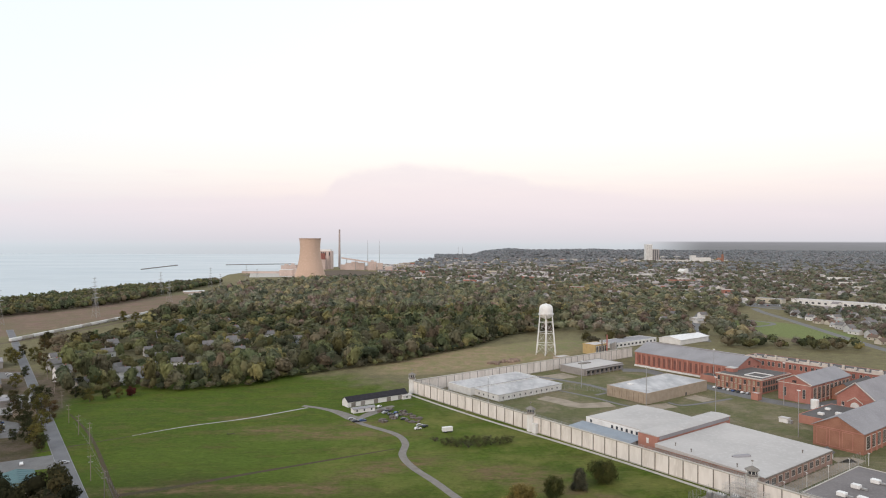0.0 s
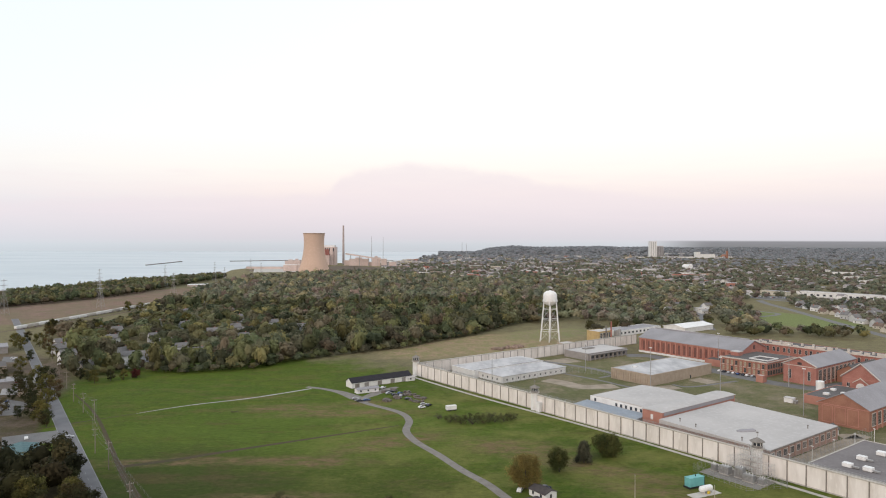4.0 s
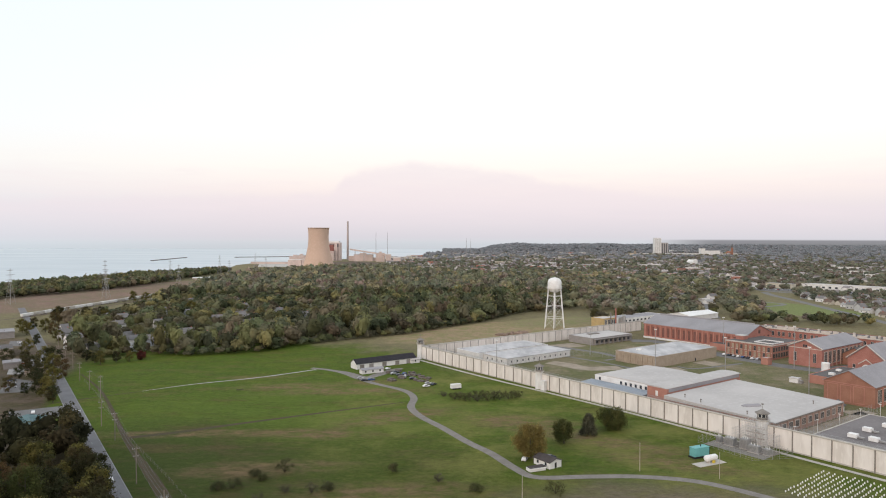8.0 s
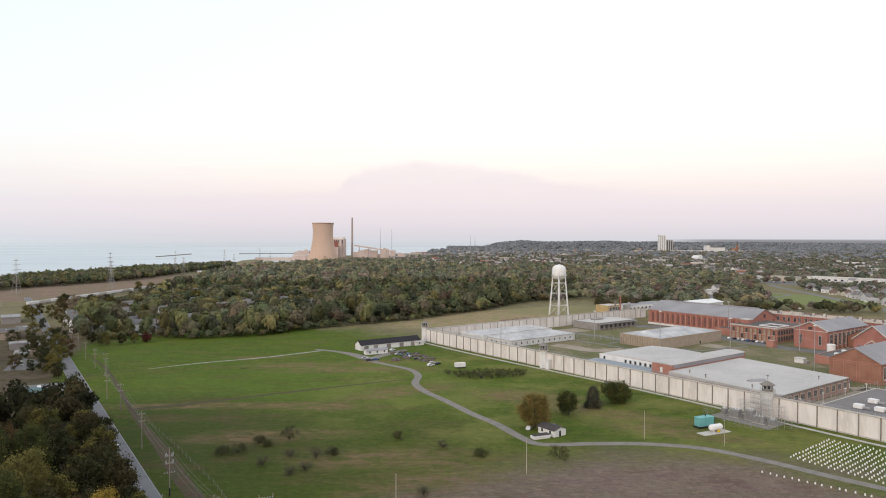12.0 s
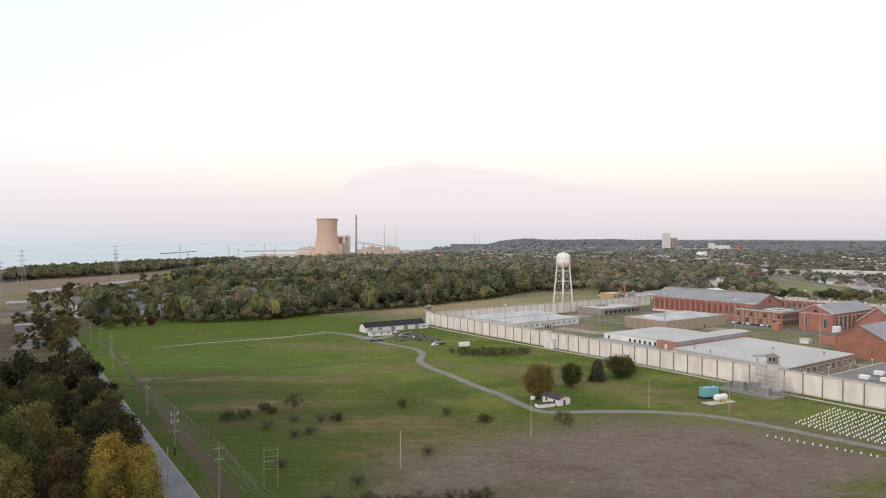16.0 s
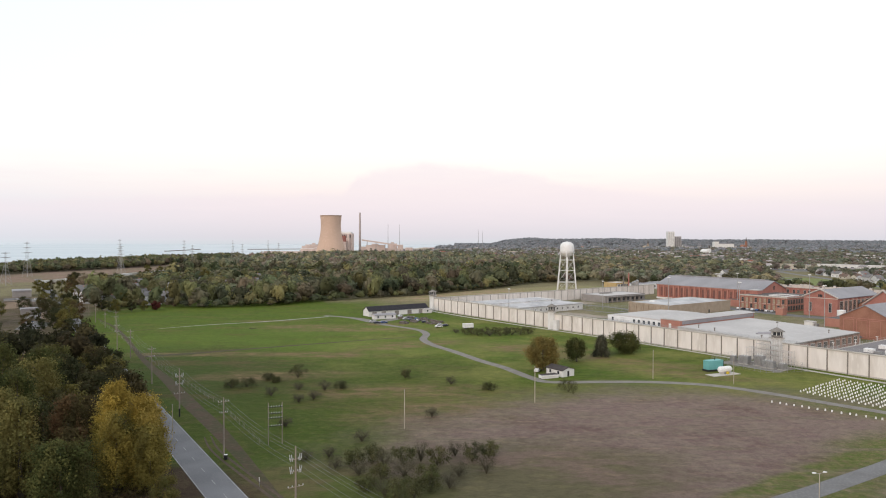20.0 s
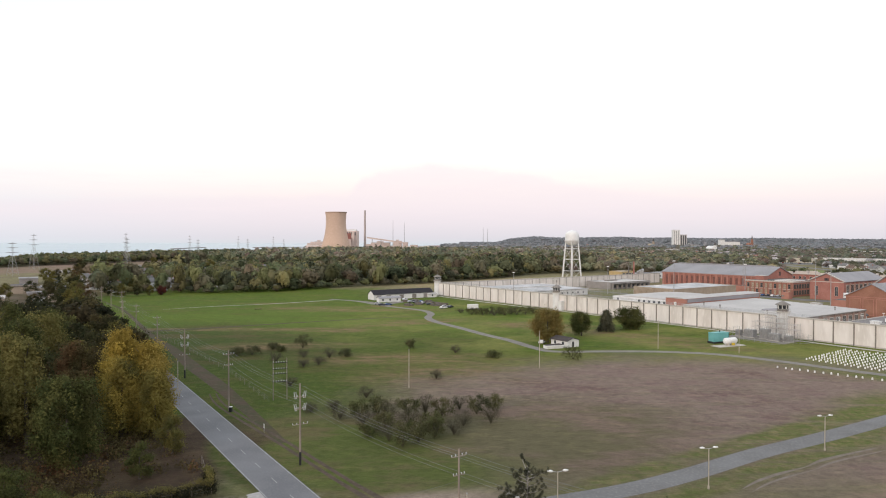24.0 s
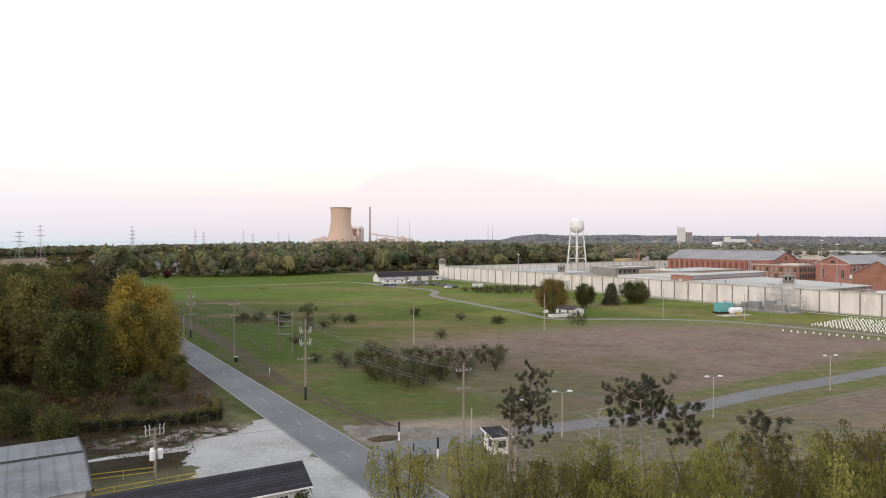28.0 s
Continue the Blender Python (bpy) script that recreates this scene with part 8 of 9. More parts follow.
for k in range(3):
    a = k * 2.1 + 0.4
    part("can", Shape().lathe([(0.30, 4.3), (0.32, 4.4), (0.32, 5.3), (0.26, 5.4), (0.08, 5.42)], 14, (0.52 * math.cos(a), 0.52 * math.sin(a), 0)), WHITE_P, near_pole, smooth=False)


def cable(pts, r=0.022, sag=0.02):
    """One unbroken wire that sags between the points."""
    rings = []
    for a, b in zip(pts, pts[1:]):
        a, b = Vector(a), Vector(b)
        d = b - a
        side = Vector((-d.y, d.x, 0)).normalized() * r
        for i in range(1 if rings else 0, 11):
            q = i / 10
            p = a + d * q - Vector((0, 0, sag * d.length * 4 * q * (1 - q)))
            rings.append([tuple(p + side), tuple(p - side * 0.5 + Vector((0, 0, 0.87 * r))), tuple(p - side * 0.5 - Vector((0, 0, 0.87 * r)))])
    return Shape().loft(rings)


line = [(x, y, h) for x, y, h, k in ROAD_POLES[:12]]
start = [(40, 62, 12.4), (-0.6, 92.2, 12.2)]
for k, dz in ((-1.0, 0.75), (0.0, 0.85), (1.0, 0.75), (0.6, 3.4), (-0.6, 3.4)):
    pts = [(x + ROAD_SIDE.x * k, y + ROAD_SIDE.y * k, h - dz) for x, y, h in start + line[:8]]
    solo("overhead_cable", cable(pts), WIRE, "thin overhead cable sagging from pole to pole", "cable", group="overhead cables")
solo("overhead_cable", cable([(-35.5, 74.5, 6.2), (-0.6, 92.2, 7.8)], 0.02), WIRE, "thin cable across the gravel yard", "cable", group="overhead cables")

# lone posts in the meadow and the lattice of insulators between two poles
for x, y, h in ((-15, 185, 10.5), (24, 216, 11.5), (72, 254, 10.5), (98.5, 246, 9.5), (0.5, 92.6, 5.8), (-74, 173, 9.0)):
    p = thing("lamp_post", "slender pale wooden post standing in the grass", "post", pose(x, y, 0), "slender posts")
    part("pole", Shape().lathe([(0.13, 0), (0.09, h)], 8), PALE_POLE, p)
    part("cap", Shape().lathe([(0.12, h), (0.12, h + 0.12), (0.04, h + 0.2)], 8), STEEL, p)
rack = thing("switch_rack", "pole-mounted rack of electrical switches over the grass", "switch rack", pose(-46.5, 170, 0, 0, 0, 20))
for k in (-1.7, 1.7):
    part("pole", Shape().lathe([(0.11, 0), (0.09, 10.6)], 8, (k, 0, 0)), WOOD_POLE, rack)
for z in (4.6, 6.6, 7.8, 9.4):
    a = part("beam", Shape().box(-1.95, 1.95, -0.08, 0.08, z, z + 0.14), BLACK, rack)
    for k in range(6):
        part("insulator", Shape().lathe([(0.07, z + 0.14), (0.12, z + 0.3), (0.06, z + 0.45)], 6, (-1.6 + 0.64 * k, 0, 0)), CERAMIC, a)


def street_lamp(x, y, h, turn):
    t = thing("street_lamp", "slim twin-headed street lamp beside the lane", "street lamp", pose(x, y, 0, 0, 0, turn), "street lamps along the lane")
    part("pole", Shape().lathe([(0.16, 0), (0.16, 0.5), (0.10, 0.55), (0.075, h)], 10), PALE_POLE, t)
    for k in (-1, 1):
        part("arm", Shape().rod((0, 0, h - 0.1), (k * 0.95, 0, h + 0.12), 0.045), STEEL, t)
        part("head", Shape().loft([[(k * 0.8, -0.12, h + 0.08), (k * 0.8, 0.12, h + 0.08), (k * 0.8, 0.12, h + 0.2), (k * 0.8, -0.12, h + 0.2)], [(k * 1.1, -0.2, h + 0.04), (k * 1.1, 0.2, h + 0.04), (k * 1.1, 0.2, h + 0.28), (k * 1.1, -0.2, h + 0.28)], [(k * 1.6, -0.12, h + 0.08), (k * 1.6, 0.12, h + 0.08), (k * 1.6, 0.12, h + 0.2), (k * 1.6, -0.12, h + 0.2)]]), WHITE_P, t)


for x, y in ((13.9, 99.6), (40.2, 111.7), (70, 133), (104, 155)):
    street_lamp(x, y, 6.7, 12)

lean = thing("lamp_post", "leaning wooden pole pair with a curved lamp arm", "street lamp", pose(4.9, 80.4, 0, 0, 0, 15))
part("pole", Shape().rod((0, 0, 0), (0.15, 0, 9.0), 0.17, 0.13, 10), WOOD_POLE, lean)
part("brace_pole", Shape().rod((0.35, 0.2, 0), (1.25, 0.1, 9.4), 0.14, 0.11, 10), WOOD_POLE, lean)
arm = Shape()
bow = [(0.15 - 0.25 * math.sin(math.pi * k / 8), 0, 9.0 + 1.6 * math.sin(math.pi * k / 16)) for k in range(5)] + [(0.15 + 0.35 * k, 0, 10.62 - 0.04 * k * k) for k in range(1, 5)]
for a, b in zip(bow, bow[1:]):
    arm.rod(a, b, 0.035, 0.035, 6)
part("arm", arm, STEEL, lean)
part("head", Shape().loft([[(1.4, -0.1, 9.92), (1.4, 0.1, 9.92), (1.4, 0.1, 10.06), (1.4, -0.1, 10.06)], [(1.75, -0.17, 9.86), (1.75, 0.17, 9.86), (1.75, 0.17, 10.04), (1.75, -0.17, 10.04)], [(2.05, -0.08, 9.9), (2.05, 0.08, 9.9), (2.05, 0.08, 10.0), (2.05, -0.08, 10.0)]]), WHITE_P, lean)

# guard hut, bollards, signs
hut = thing("guard_hut", "small white guard hut with a flat dark roof", "hut", pose(4.0, 93.0, 0, 0, 0, 20) @ Matrix.Diagonal((0.80, 0.80, 0.92, 1)))
for a, b in ((-1.5, -1.38), (1.38, 1.5)):
    part("wall", Shape().loft([[(x, -2.3, 0), (x, 2.3, 0), (x, 2.3, 2.75), (x, -2.3, 2.45)] for x in (a, b)]), WHITE_W, hut)
for a, b, z in ((-2.3, -2.18, 2.45), (2.18, 2.3, 2.74)):
    part("wall", Shape().box(-1.38, 1.38, a, b, 0, z), WHITE_W, hut)
part("roof", Shape().loft([[(x, -2.75, 2.50), (x, 2.75, 2.86), (x, 2.75, 2.98), (x, -2.75, 2.62)] for x in (-1.95, 1.95)]), SHINGLE, hut)
for x0, x1 in ((-2.05, -1.96), (1.96, 2.05)):
    part("fascia", Shape().loft([[(x, -2.8, 2.42), (x, 2.8, 2.78), (x, 2.8, 3.02), (x, -2.8, 2.66)] for x in (x0, x1)]), WHITE_P, hut)
part("fascia", Shape().box(-1.95, 1.95, -2.85, -2.76, 2.42, 2.66), WHITE_P, hut)
part("window", Shape().box(-1.54, -1.5, -1.5, -0.1, 0.9, 2.0), GLASS_D, hut)
part("window", Shape().box(-0.7, 0.7, -2.34, -2.3, 1.0, 2.0), GLASS_D, hut)
part("door", Shape().box(-1.53, -1.5, 0.5, 1.4, 0.05, 2.1), WHITE_P, hut)
for x, y in ((-10, 97), (-4, 89.3)):
    b = thing("gate_post", "gate post painted black above and white below", "post", pose(x, y, 0), "gate posts")
    part("base", Shape().lathe([(0.15, 0), (0.15, 1.3)], 10), WHITE_P, b)
    part("top", Shape().lathe([(0.15, 1.3), (0.15, 2.7), (0.12, 2.78)], 10), BLACK, b)
for x, y in ((-7.5, 92.4), (0.4, 91), (2.4, 92)):
    b = thing("bollard", "short dark steel bollard", "bollard", pose(x, y, 0), "bollards at the junction")
    part("tube", Shape().lathe([(0.09, 0), (0.09, 0.95), (0.04, 1.0)], 8), BLACK, b)
sg = thing("road_sign", "small white sign on a thin post", "sign", pose(-42, 141, 0, 0, 0, -60))
part("post", Shape().lathe([(0.04, 0), (0.04, 1.9)], 6), STEEL, sg)
part("plate", Shape().box(-0.32, 0.32, -0.03, 0.0, 1.0, 1.9), WHITE_P, sg)
sg = thing("utility_box", "small dark utility box beside a pole", "utility box", pose(-55, 158, 0))
part("body", Shape().box(-0.35, 0.35, -0.3, 0.3, 0, 1.1), BLACK, sg)
part("lid", Shape().box(-0.38, 0.38, -0.33, 0.33, 1.1, 1.2), WHITE_P, sg)
gh = np.random.default_rng(77)
dirt_pile = Shape().loft([[(q * (1 + 0.10 * math.sin(3 * a + 1) + 0.06 * math.sin(5 * a)) * math.cos(a), q * (1 + 0.12 * math.sin(2 * a) + 0.06 * math.cos(5 * a)) * math.sin(a), z + (0.12 * gh.random() if z else 0)) for a in [2 * math.pi * i / 20 for i in range(20)]] for q, z in ((2.3, 0.0), (1.8, 0.22), (1.1, 0.42), (0.4, 0.5))])
solo("dirt_heap", dirt_pile, VERGE, "low heap of brown earth by the junction", "heap", m=pose(-12.3, 97.6, 0, 0, 0, 20) @ Matrix.Diagonal((1.1, 0.6, 0.8, 1)))

# centre dashes and edge lines of the road
dash = Shape().box(-0.07, 0.07, -1.5, 1.5, 0.031, 0.036).mesh("dash", PAINT_W)
marks = thing("road_markings", "worn white centre dashes and edge lines", "road markings", kind="structure")
for k in range(34):
    d = 12 + 9.1 * k
    ob = part("dash", dash, None, marks)
    ob.matrix_basis = pose(-17 - 340 / 603.8 * (d - 40) * 1.0, 91 + 499 / 603.8 * (d - 40), 0, 0, 0, ROAD_TURN - 90)
for k in (-1, 1):
    off = ROAD_SIDE * (k * 3.5)
    part("edge_line", ribbon([(x + off.x, y + off.y) for x, y in ROAD], 0.16, 0.034, 3), PAINT_W, marks)

# ---- shed with a ribbed metal roof, and the dark-roofed house ----
SHED_M = pose(-42.8, 72.5, 0, 0, 0, 34)
shed = thing("metal_shed", "shed with a dull ribbed metal roof", "shed", SHED_M)
part("wall", Shape().loft([[(x, -10.0, 0), (x, 9.9, 0), (x, 9.9, 4.62), (x, 0, 5.5), (x, -10.0, 4.62)] for x in (-0.4, -34)]), WHITE_W, shed)
for side, (ya, yb, za, zb) in enumerate(((-10.5, 0, 4.62, 5.58), (10.4, 0, 4.62, 5.58))):
    for k in range(24):
        x0 = -34.2 + 1.43 * k
        s = Shape().loft([[(x, ya, za), (x, yb, zb), (x, yb, zb + 0.06), (x, ya, za + 0.06)] for x in (x0, x0 + 1.41)])
        s.loft([[(x, ya, za + 0.06), (x, yb, zb + 0.06), (x, yb, zb + 0.13), (x, ya, za + 0.13)] for x in (x0 + 1.36, x0 + 1.43)])
        part("roof_sheet", s, METAL_ROOF, shed)
part("ridge_cap", Shape().loft([[(x, -0.35, 5.64), (x, 0, 5.80), (x, 0.35, 5.64), (x, 0, 5.70)] for x in (-34.2, 0.2)]), BLACK, shed)
for sgn in (-1, 1):
    part("barge_board", Shape().loft([[(x, sgn * 10.5, 4.45), (x, 0, 5.42), (x, 0, 5.76), (x, sgn * 10.5, 4.78)] for x in (0.13, 0.3)]), BLACK, shed)
part("vent_pipe", Shape().lathe([(0.12, 5.3), (0.12, 6.4), (0.2, 6.45), (0.2, 6.6), (0.05, 6.7)], 10, (-9, -5, 0)), BLACK, shed)

H_M = pose(-18.3, 73.2, 0, 0, 0, 33)
house = thing("long_house", "long white house with a dark shingle roof", "house", H_M)
part("wall", Shape().loft([[(x, -2.8, 0), (x, 2.8, 0), (x, 2.8, 3.1), (x, 0, 4.55), (x, -2.8, 3.1)] for x in (-0.6, -24)]), WHITE_W, house)
for side in (-1, 1):
    for k in range(9):
        y0, y1 = side * (3.4 - 3.4 * k / 9), side * (3.4 - 3.4 * (k + 1) / 9)
        z0, z1 = 2.95 + 1.75 * k / 9, 2.95 + 1.75 * (k + 1) / 9
        part("shingle_course", Shape().loft([[(x, y0, z0), (x, y1, z1), (x, y1, z1 + 0.05), (x, y0, z0 + 0.09)] for x in (-24.5, 0)]), SHINGLE, house)
part("ridge", Shape().loft([[(x, -0.2, 4.68), (x, 0, 4.80), (x, 0.2, 4.68)] for x in (-24.5, 0)]), SHINGLE, house)
part("gutter", Shape().box(-24.5, 0, -3.52, -3.38, 2.86, 3.0), WHITE_P, house)
part("door", Shape().box(-6.4, -5.4, -2.86, -2.8, 0.1, 2.2), BLACK, house, "dark front door")
for x in (-4.0, -9.6, -13):
    w = part("window", Shape().box(x, x + 1.5, -2.84, -2.8, 1.0, 2.3), GLASS_D, house)
    fr = Shape()
    for k in range(4):
        fr.box(x + 0.5 * k - 0.03, x + 0.5 * k + 0.03, -2.89, -2.84, 0.95, 2.35)
    for z in (0.95, 1.42, 1.88, 2.31):
        fr.box(x - 0.05, x + 1.55, -2.9, -2.85, z, z + 0.05)
    part("frame", fr, WHITE_P, w)
ivy = thing("climbing_plant", "green climbing plant on the house wall", "plant", H_M @ pose(-1.2, -3.1, 0))
V, F = leaves(777, [(0.5 * math.sin(k), -0.1, 0.3 + 0.17 * k) for k in range(15)], 26, 0.3, 0.14)
part("leaves", tri_mesh("leaves", V, F, LEAF_GREEN), None, ivy)

for k, (a, b, n) in enumerate((((-45, 78), (-38.6, 81), 3), ((-42, 73), (-32.6, 79.2), 6))):
    r = thing("pipe_railing", "yellow painted pipe railing", "railing", group="yellow railings")
    for z in (0.55, 1.1):
        part("rail", Shape().rod((*a, z), (*b, z), 0.045), YELLOW, r)
    for i in range(n):
        q = i / (n - 1)
        part("post", Shape().rod((a[0] + (b[0] - a[0]) * q, a[1] + (b[1] - a[1]) * q, 0), (a[0] + (b[0] - a[0]) * q, a[1] + (b[1] - a[1]) * q, 1.12), 0.045), YELLOW, r)

# overgrown fence and hedge beyond the yard
fence = thing("garden_fence", "wire fence on posts overgrown with yellow vines", "fence", kind="structure")
fl = [(-47.5, 121), (-44, 114), (-40.5, 107), (-48, 102), (-55.5, 99.5), (-66, 98.8)]
for (x0, y0), (x1, y1) in zip(fl, fl[1:]):
    n = max(2, int(math.hypot(x1 - x0, y1 - y0) / 2.4))
    for i in range(n):
        q = i / n
        part("post", Shape().lathe([(0.05, 0), (0.05, 1.5)], 6, (x0 + (x1 - x0) * q, y0 + (y1 - y0) * q, 0)), WOOD_POLE, fence)
    for z in (0.4, 0.9, 1.4):
        part("wire", Shape().rod((x0, y0, z), (x1, y1, z), 0.015, n=4), WIRE, fence)
cs = []
for (x0, y0), (x1, y1) in zip(fl[1:], fl[2:]):
    n = int(math.hypot(x1 - x0, y1 - y0) / 0.4)
    cs += [(x0 + (x1 - x0) * i / n, y0 + (y1 - y0) * i / n, 0.4 + 1.3 * ((i * 7919) % 13) / 13) for i in range(n)]
hedge = thing("hedge", "dense dark hedge with yellow-green vines along its top", "hedge")
gv = np.random.default_rng(888)
body = [(x + gv.normal() * 0.35, y + gv.normal() * 0.35, 0.15 + 1.5 * gv.random()) for x, y, z in cs for k in range(3)]
for nm, pts, n, mat in (("foliage", body, 60, LEAF_SHADE), ("vines", [(x + gv.normal() * 0.15, y + gv.normal() * 0.15, 1.75 + 0.35 * math.sin(x * 1.3) + 0.25 * gv.random()) for x, y, z in cs], 70, LEAF_POPLAR)):
    V, F = leaves(889, pts, n, 0.36, 0.085)
    V[:, 2] = np.maximum(V[:, 2], 0.02)
    part(nm, tri_mesh(nm, V, F, mat), None, hedge)

# ---- white marker stones in rows beside the track ----
stone = Shape().loft([[(-0.21, -0.16, 0), (0.21, -0.16, 0), (0.21, 0.16, 0), (-0.21, 0.16, 0)], [(-0.19, -0.14, 0.5), (0.19, -0.14, 0.5), (0.19, 0.14, 0.5), (-0.19, 0.14, 0.5)], [(-0.11, -0.09, 0.62), (0.11, -0.09, 0.62), (0.11, 0.09, 0.62), (-0.11, 0.09, 0.62)]])
stone_me = stone.mesh("marker_stone", WHITE_P)
k = 0
for i in range(22):
    for j in range(17):
        x, y = 116.2 + i * 1.72 + j * 1.15, 233.6 + i * 1.45 - j * 1.75
        if (i > 14 + 0.2 * j) or y < 198 or k > 292:
            continue
        ob = new("marker_stone", stone_me)
        tagged(ob, "small white marker stone set in the grass", "marker stone", "rows of marker stones")
        ob.matrix_world = pose(x + rng.normal() * 0.12, y + rng.normal() * 0.12, 0, 0, 0, -40 + rng.normal() * 8)
        k += 1
for i in range(15):
    ob = new("marker_stone", stone_me)
    tagged(ob, "small white marker stone beside the track", "marker stone", "line of marker stones")
    ob.matrix_world = pose(99.6 + 1.62 * i + 0.25 * math.sin(i * 2.1), 218.2 - 1.42 * i + 0.25 * math.cos(i * 1.7), 0, 0, 0, -40)

# ---- generator, fuel tank, white house, parked vehicles ----
gen = thing("generator_box", "teal generator housing on a dark base", "generator", pose(100.5, 271, 0, 0, 0, 25))
part("base", Shape().box(-4.2, 4.2, -1.7, 1.7, 0, 0.7), BLACK, gen)
part("housing", Shape().box(-3.8, 3.6, -1.5, 1.5, 0.7, 4.0), TEAL, gen)
part("roof", Shape().box(-3.9, 3.7, -1.6, 1.6, 4.0, 4.14), TEAL, gen)
part("radiator", Shape().box(3.61, 4.1, -1.3, 1.3, 0.9, 3.8), BLACK, gen)
part("exhaust", Shape().lathe([(0.18, 4.14), (0.18, 4.9)], 8, (0.5, 0, 0)), BLACK, gen)
tank = thing("fuel_tank", "white cylindrical fuel tank on concrete cradles", "tank", pose(102.5, 264.5, 0, 0, 0, 25))
part("shell", Shape().loft([[(x, r * math.cos(a * math.pi / 8), 1.75 + r * math.sin(a * math.pi / 8)) for a in range(16)] for x, r in ((-3.1, 0.4), (-2.9, 0.9), (-2.4, 1.2), (2.4, 1.2), (2.9, 0.9), (3.1, 0.4))]), WHITE_P, tank, smooth=True)
for x in (-1.6, 1.6):
    part("cradle", Shape().box(x - 0.3, x + 0.3, -0.9, 0.9, 0, 0.95), CONCRETE, tank)
part("valve_box", Shape().box(-0.6, 0.6, -1.7, -1.25, 0.2, 1.1), YELLOW, tank, "yellow valve box")
solo("concrete_pad", Shape().box(-7.2, 6.4, -2.6, 1.8, 0.0, 0.12), CONCRETE, "pale concrete pad under the fuel tank", "slab", "structure", m=pose(101.5, 263.6, 0, 0, 0, 25))


def small_house(name, label, m, w, d, eave, ridge, wall_mat, roof_mat, windows=2, cat="house", group=""):
    """Gabled house with its ridge along x."""
    t = thing(name, label, cat, m, group)
    part("wall", Shape().loft([[(x, -d, 0), (x, d, 0), (x, d, eave), (x, 0, ridge - 0.1), (x, -d, eave)] for x in (-w, w)]), wall_mat, t)
    for sgn in (-1, 1):
        sl = (ridge - eave) / d
        part("roof", Shape().loft([[(x, sgn * (d + 0.4), eave - 0.4 * sl), (x, 0, ridge), (x, 0, ridge + 0.16), (x, sgn * (d + 0.4), eave - 0.4 * sl + 0.16)] for x in (-w - 0.4, w + 0.4)]), roof_mat, t)
    for i in range(windows):
        x = -w + 2 * w * (i + 0.5) / windows
        for sgn in (-1, 1):
            part("window", Shape().box(x - 0.5, x + 0.5, sgn * (d + 0.02) - 0.03, sgn * (d + 0.02) + 0.03, 0.9, 2.1), GLASS_D, t)
    part("door", Shape().box(w - 0.02, w + 0.05, -0.5, 0.5, 0.05, 2.1), BLACK, t)
    return t


COTTAGE_ROOF = material("brown_felt_roof", (0.085, 0.074, 0.072), (0.062, 0.055, 0.055), rough=0.95, spec=0.1, scale=0.5, fine=3, c3=(0.12, 0.105, 0.10))
small_house("white_cottage", "small white cottage with a dark brown roof", pose(38.6, 260.6, 0, 0, 0, -54), 4.3, 3.1, 2.5, 3.5, WHITE_W, COTTAGE_ROOF, 2)
annex = thing("white_garage", "low white outbuilding with a dark flat roof", "shed", pose(33.6, 254.9, 0, 0, 0, 22))
part("wall", Shape().box(-3.6, 3.2, -1.5, 1.5, 0, 1.05), WHITE_W, annex)
part("roof", Shape().loft([[(-3.3, y, 1.06), (3.4, y, 1.22), (3.4, y, 1.36), (-3.3, y, 1.2)] for y in (-1.35, 1.7)]), COTTAGE_ROOF, annex)
part("fascia", Shape().box(-3.9, 3.3, -1.75, -1.51, 0.85, 1.25), WHITE_P, annex)
car(41, 268.5, -10, 1), car(36.5, 270.5, 15, 1), car(30.5, 266, 70, 0)
LH = pose(-43, 463.5, 0, 0, 0, math.degrees(math.atan2(26, 37)))
lh = small_house("long_barn", "long white barn with a dark grey roof", LH, 23, 4.2, 3.6, 6.2, WHITE_W, SHINGLE, 0, "barn")
for x in (-19, -12, -2, 8, 17):
    # dark panels on the closed wall imitate the shade inside open doorways
    part("garage_door", Shape().box(x - 1.6, x + 1.6, -4.27, -4.2, 0.1, 2.9), (WALL_D, GREY_W)[x in (-12, 17)], lh, "roller door" if x in (-12, 17) else "dark panel painted as an open doorway's shade")
small_house("white_shed", "low white shed before the barn", pose(-48.5, 437, 0, 0, 0, 30), 7.5, 2.2, 2.6, 3.4, WHITE_W, ROOF_G, 3, "shed")
small_house("white_shed", "small white hut near the wall corner", pose(-23, 473, 0, 0, 0, 33), 3.4, 2.0, 2.4, 3.2, WHITE_W, ROOF_W, 1, "shed")
solo("barn_yard", ribbon([(-80, 447), (-66, 437), (-54, 422), (-46, 411)], [2.5, 6, 9, 6], 0.02), TRACK, "worn grey gravel yard before the barn", "yard", "structure")
solo("barn_yard", ribbon([(-50, 418), (-44, 430), (-36, 444), (-30, 452)], [4, 7, 7, 3], 0.023), TRACK, "worn grey gravel strip beside the barn", "yard", "structure")
for x, y, tn, k in ((-50, 412, 20, 1), (-46, 414, 25, 4), (-53, 417, 10, 3), (-39, 448, 60, 0), (-30, 428, 30, 1), (-26, 424, 80, 3), (-21, 417, 10, 1), (-12, 396, 30, 0), (-8, 401, 60, 1), (-11, 403, 10, 3), (-34, 432, 40, 3), (-33, 437, 10, 1), (-27, 432, 70, 4)):
    car(x, y, tn, k)
for k in range(9):
    p = yard(122 + 3.6 * k, 189.5 + 0.5 * (k % 2))
    car(p.x, p.y, 38 + 6 * (k % 3), (0, 1, 3, 0, 4, 1, 0, 3, 1)[k], 0.03)
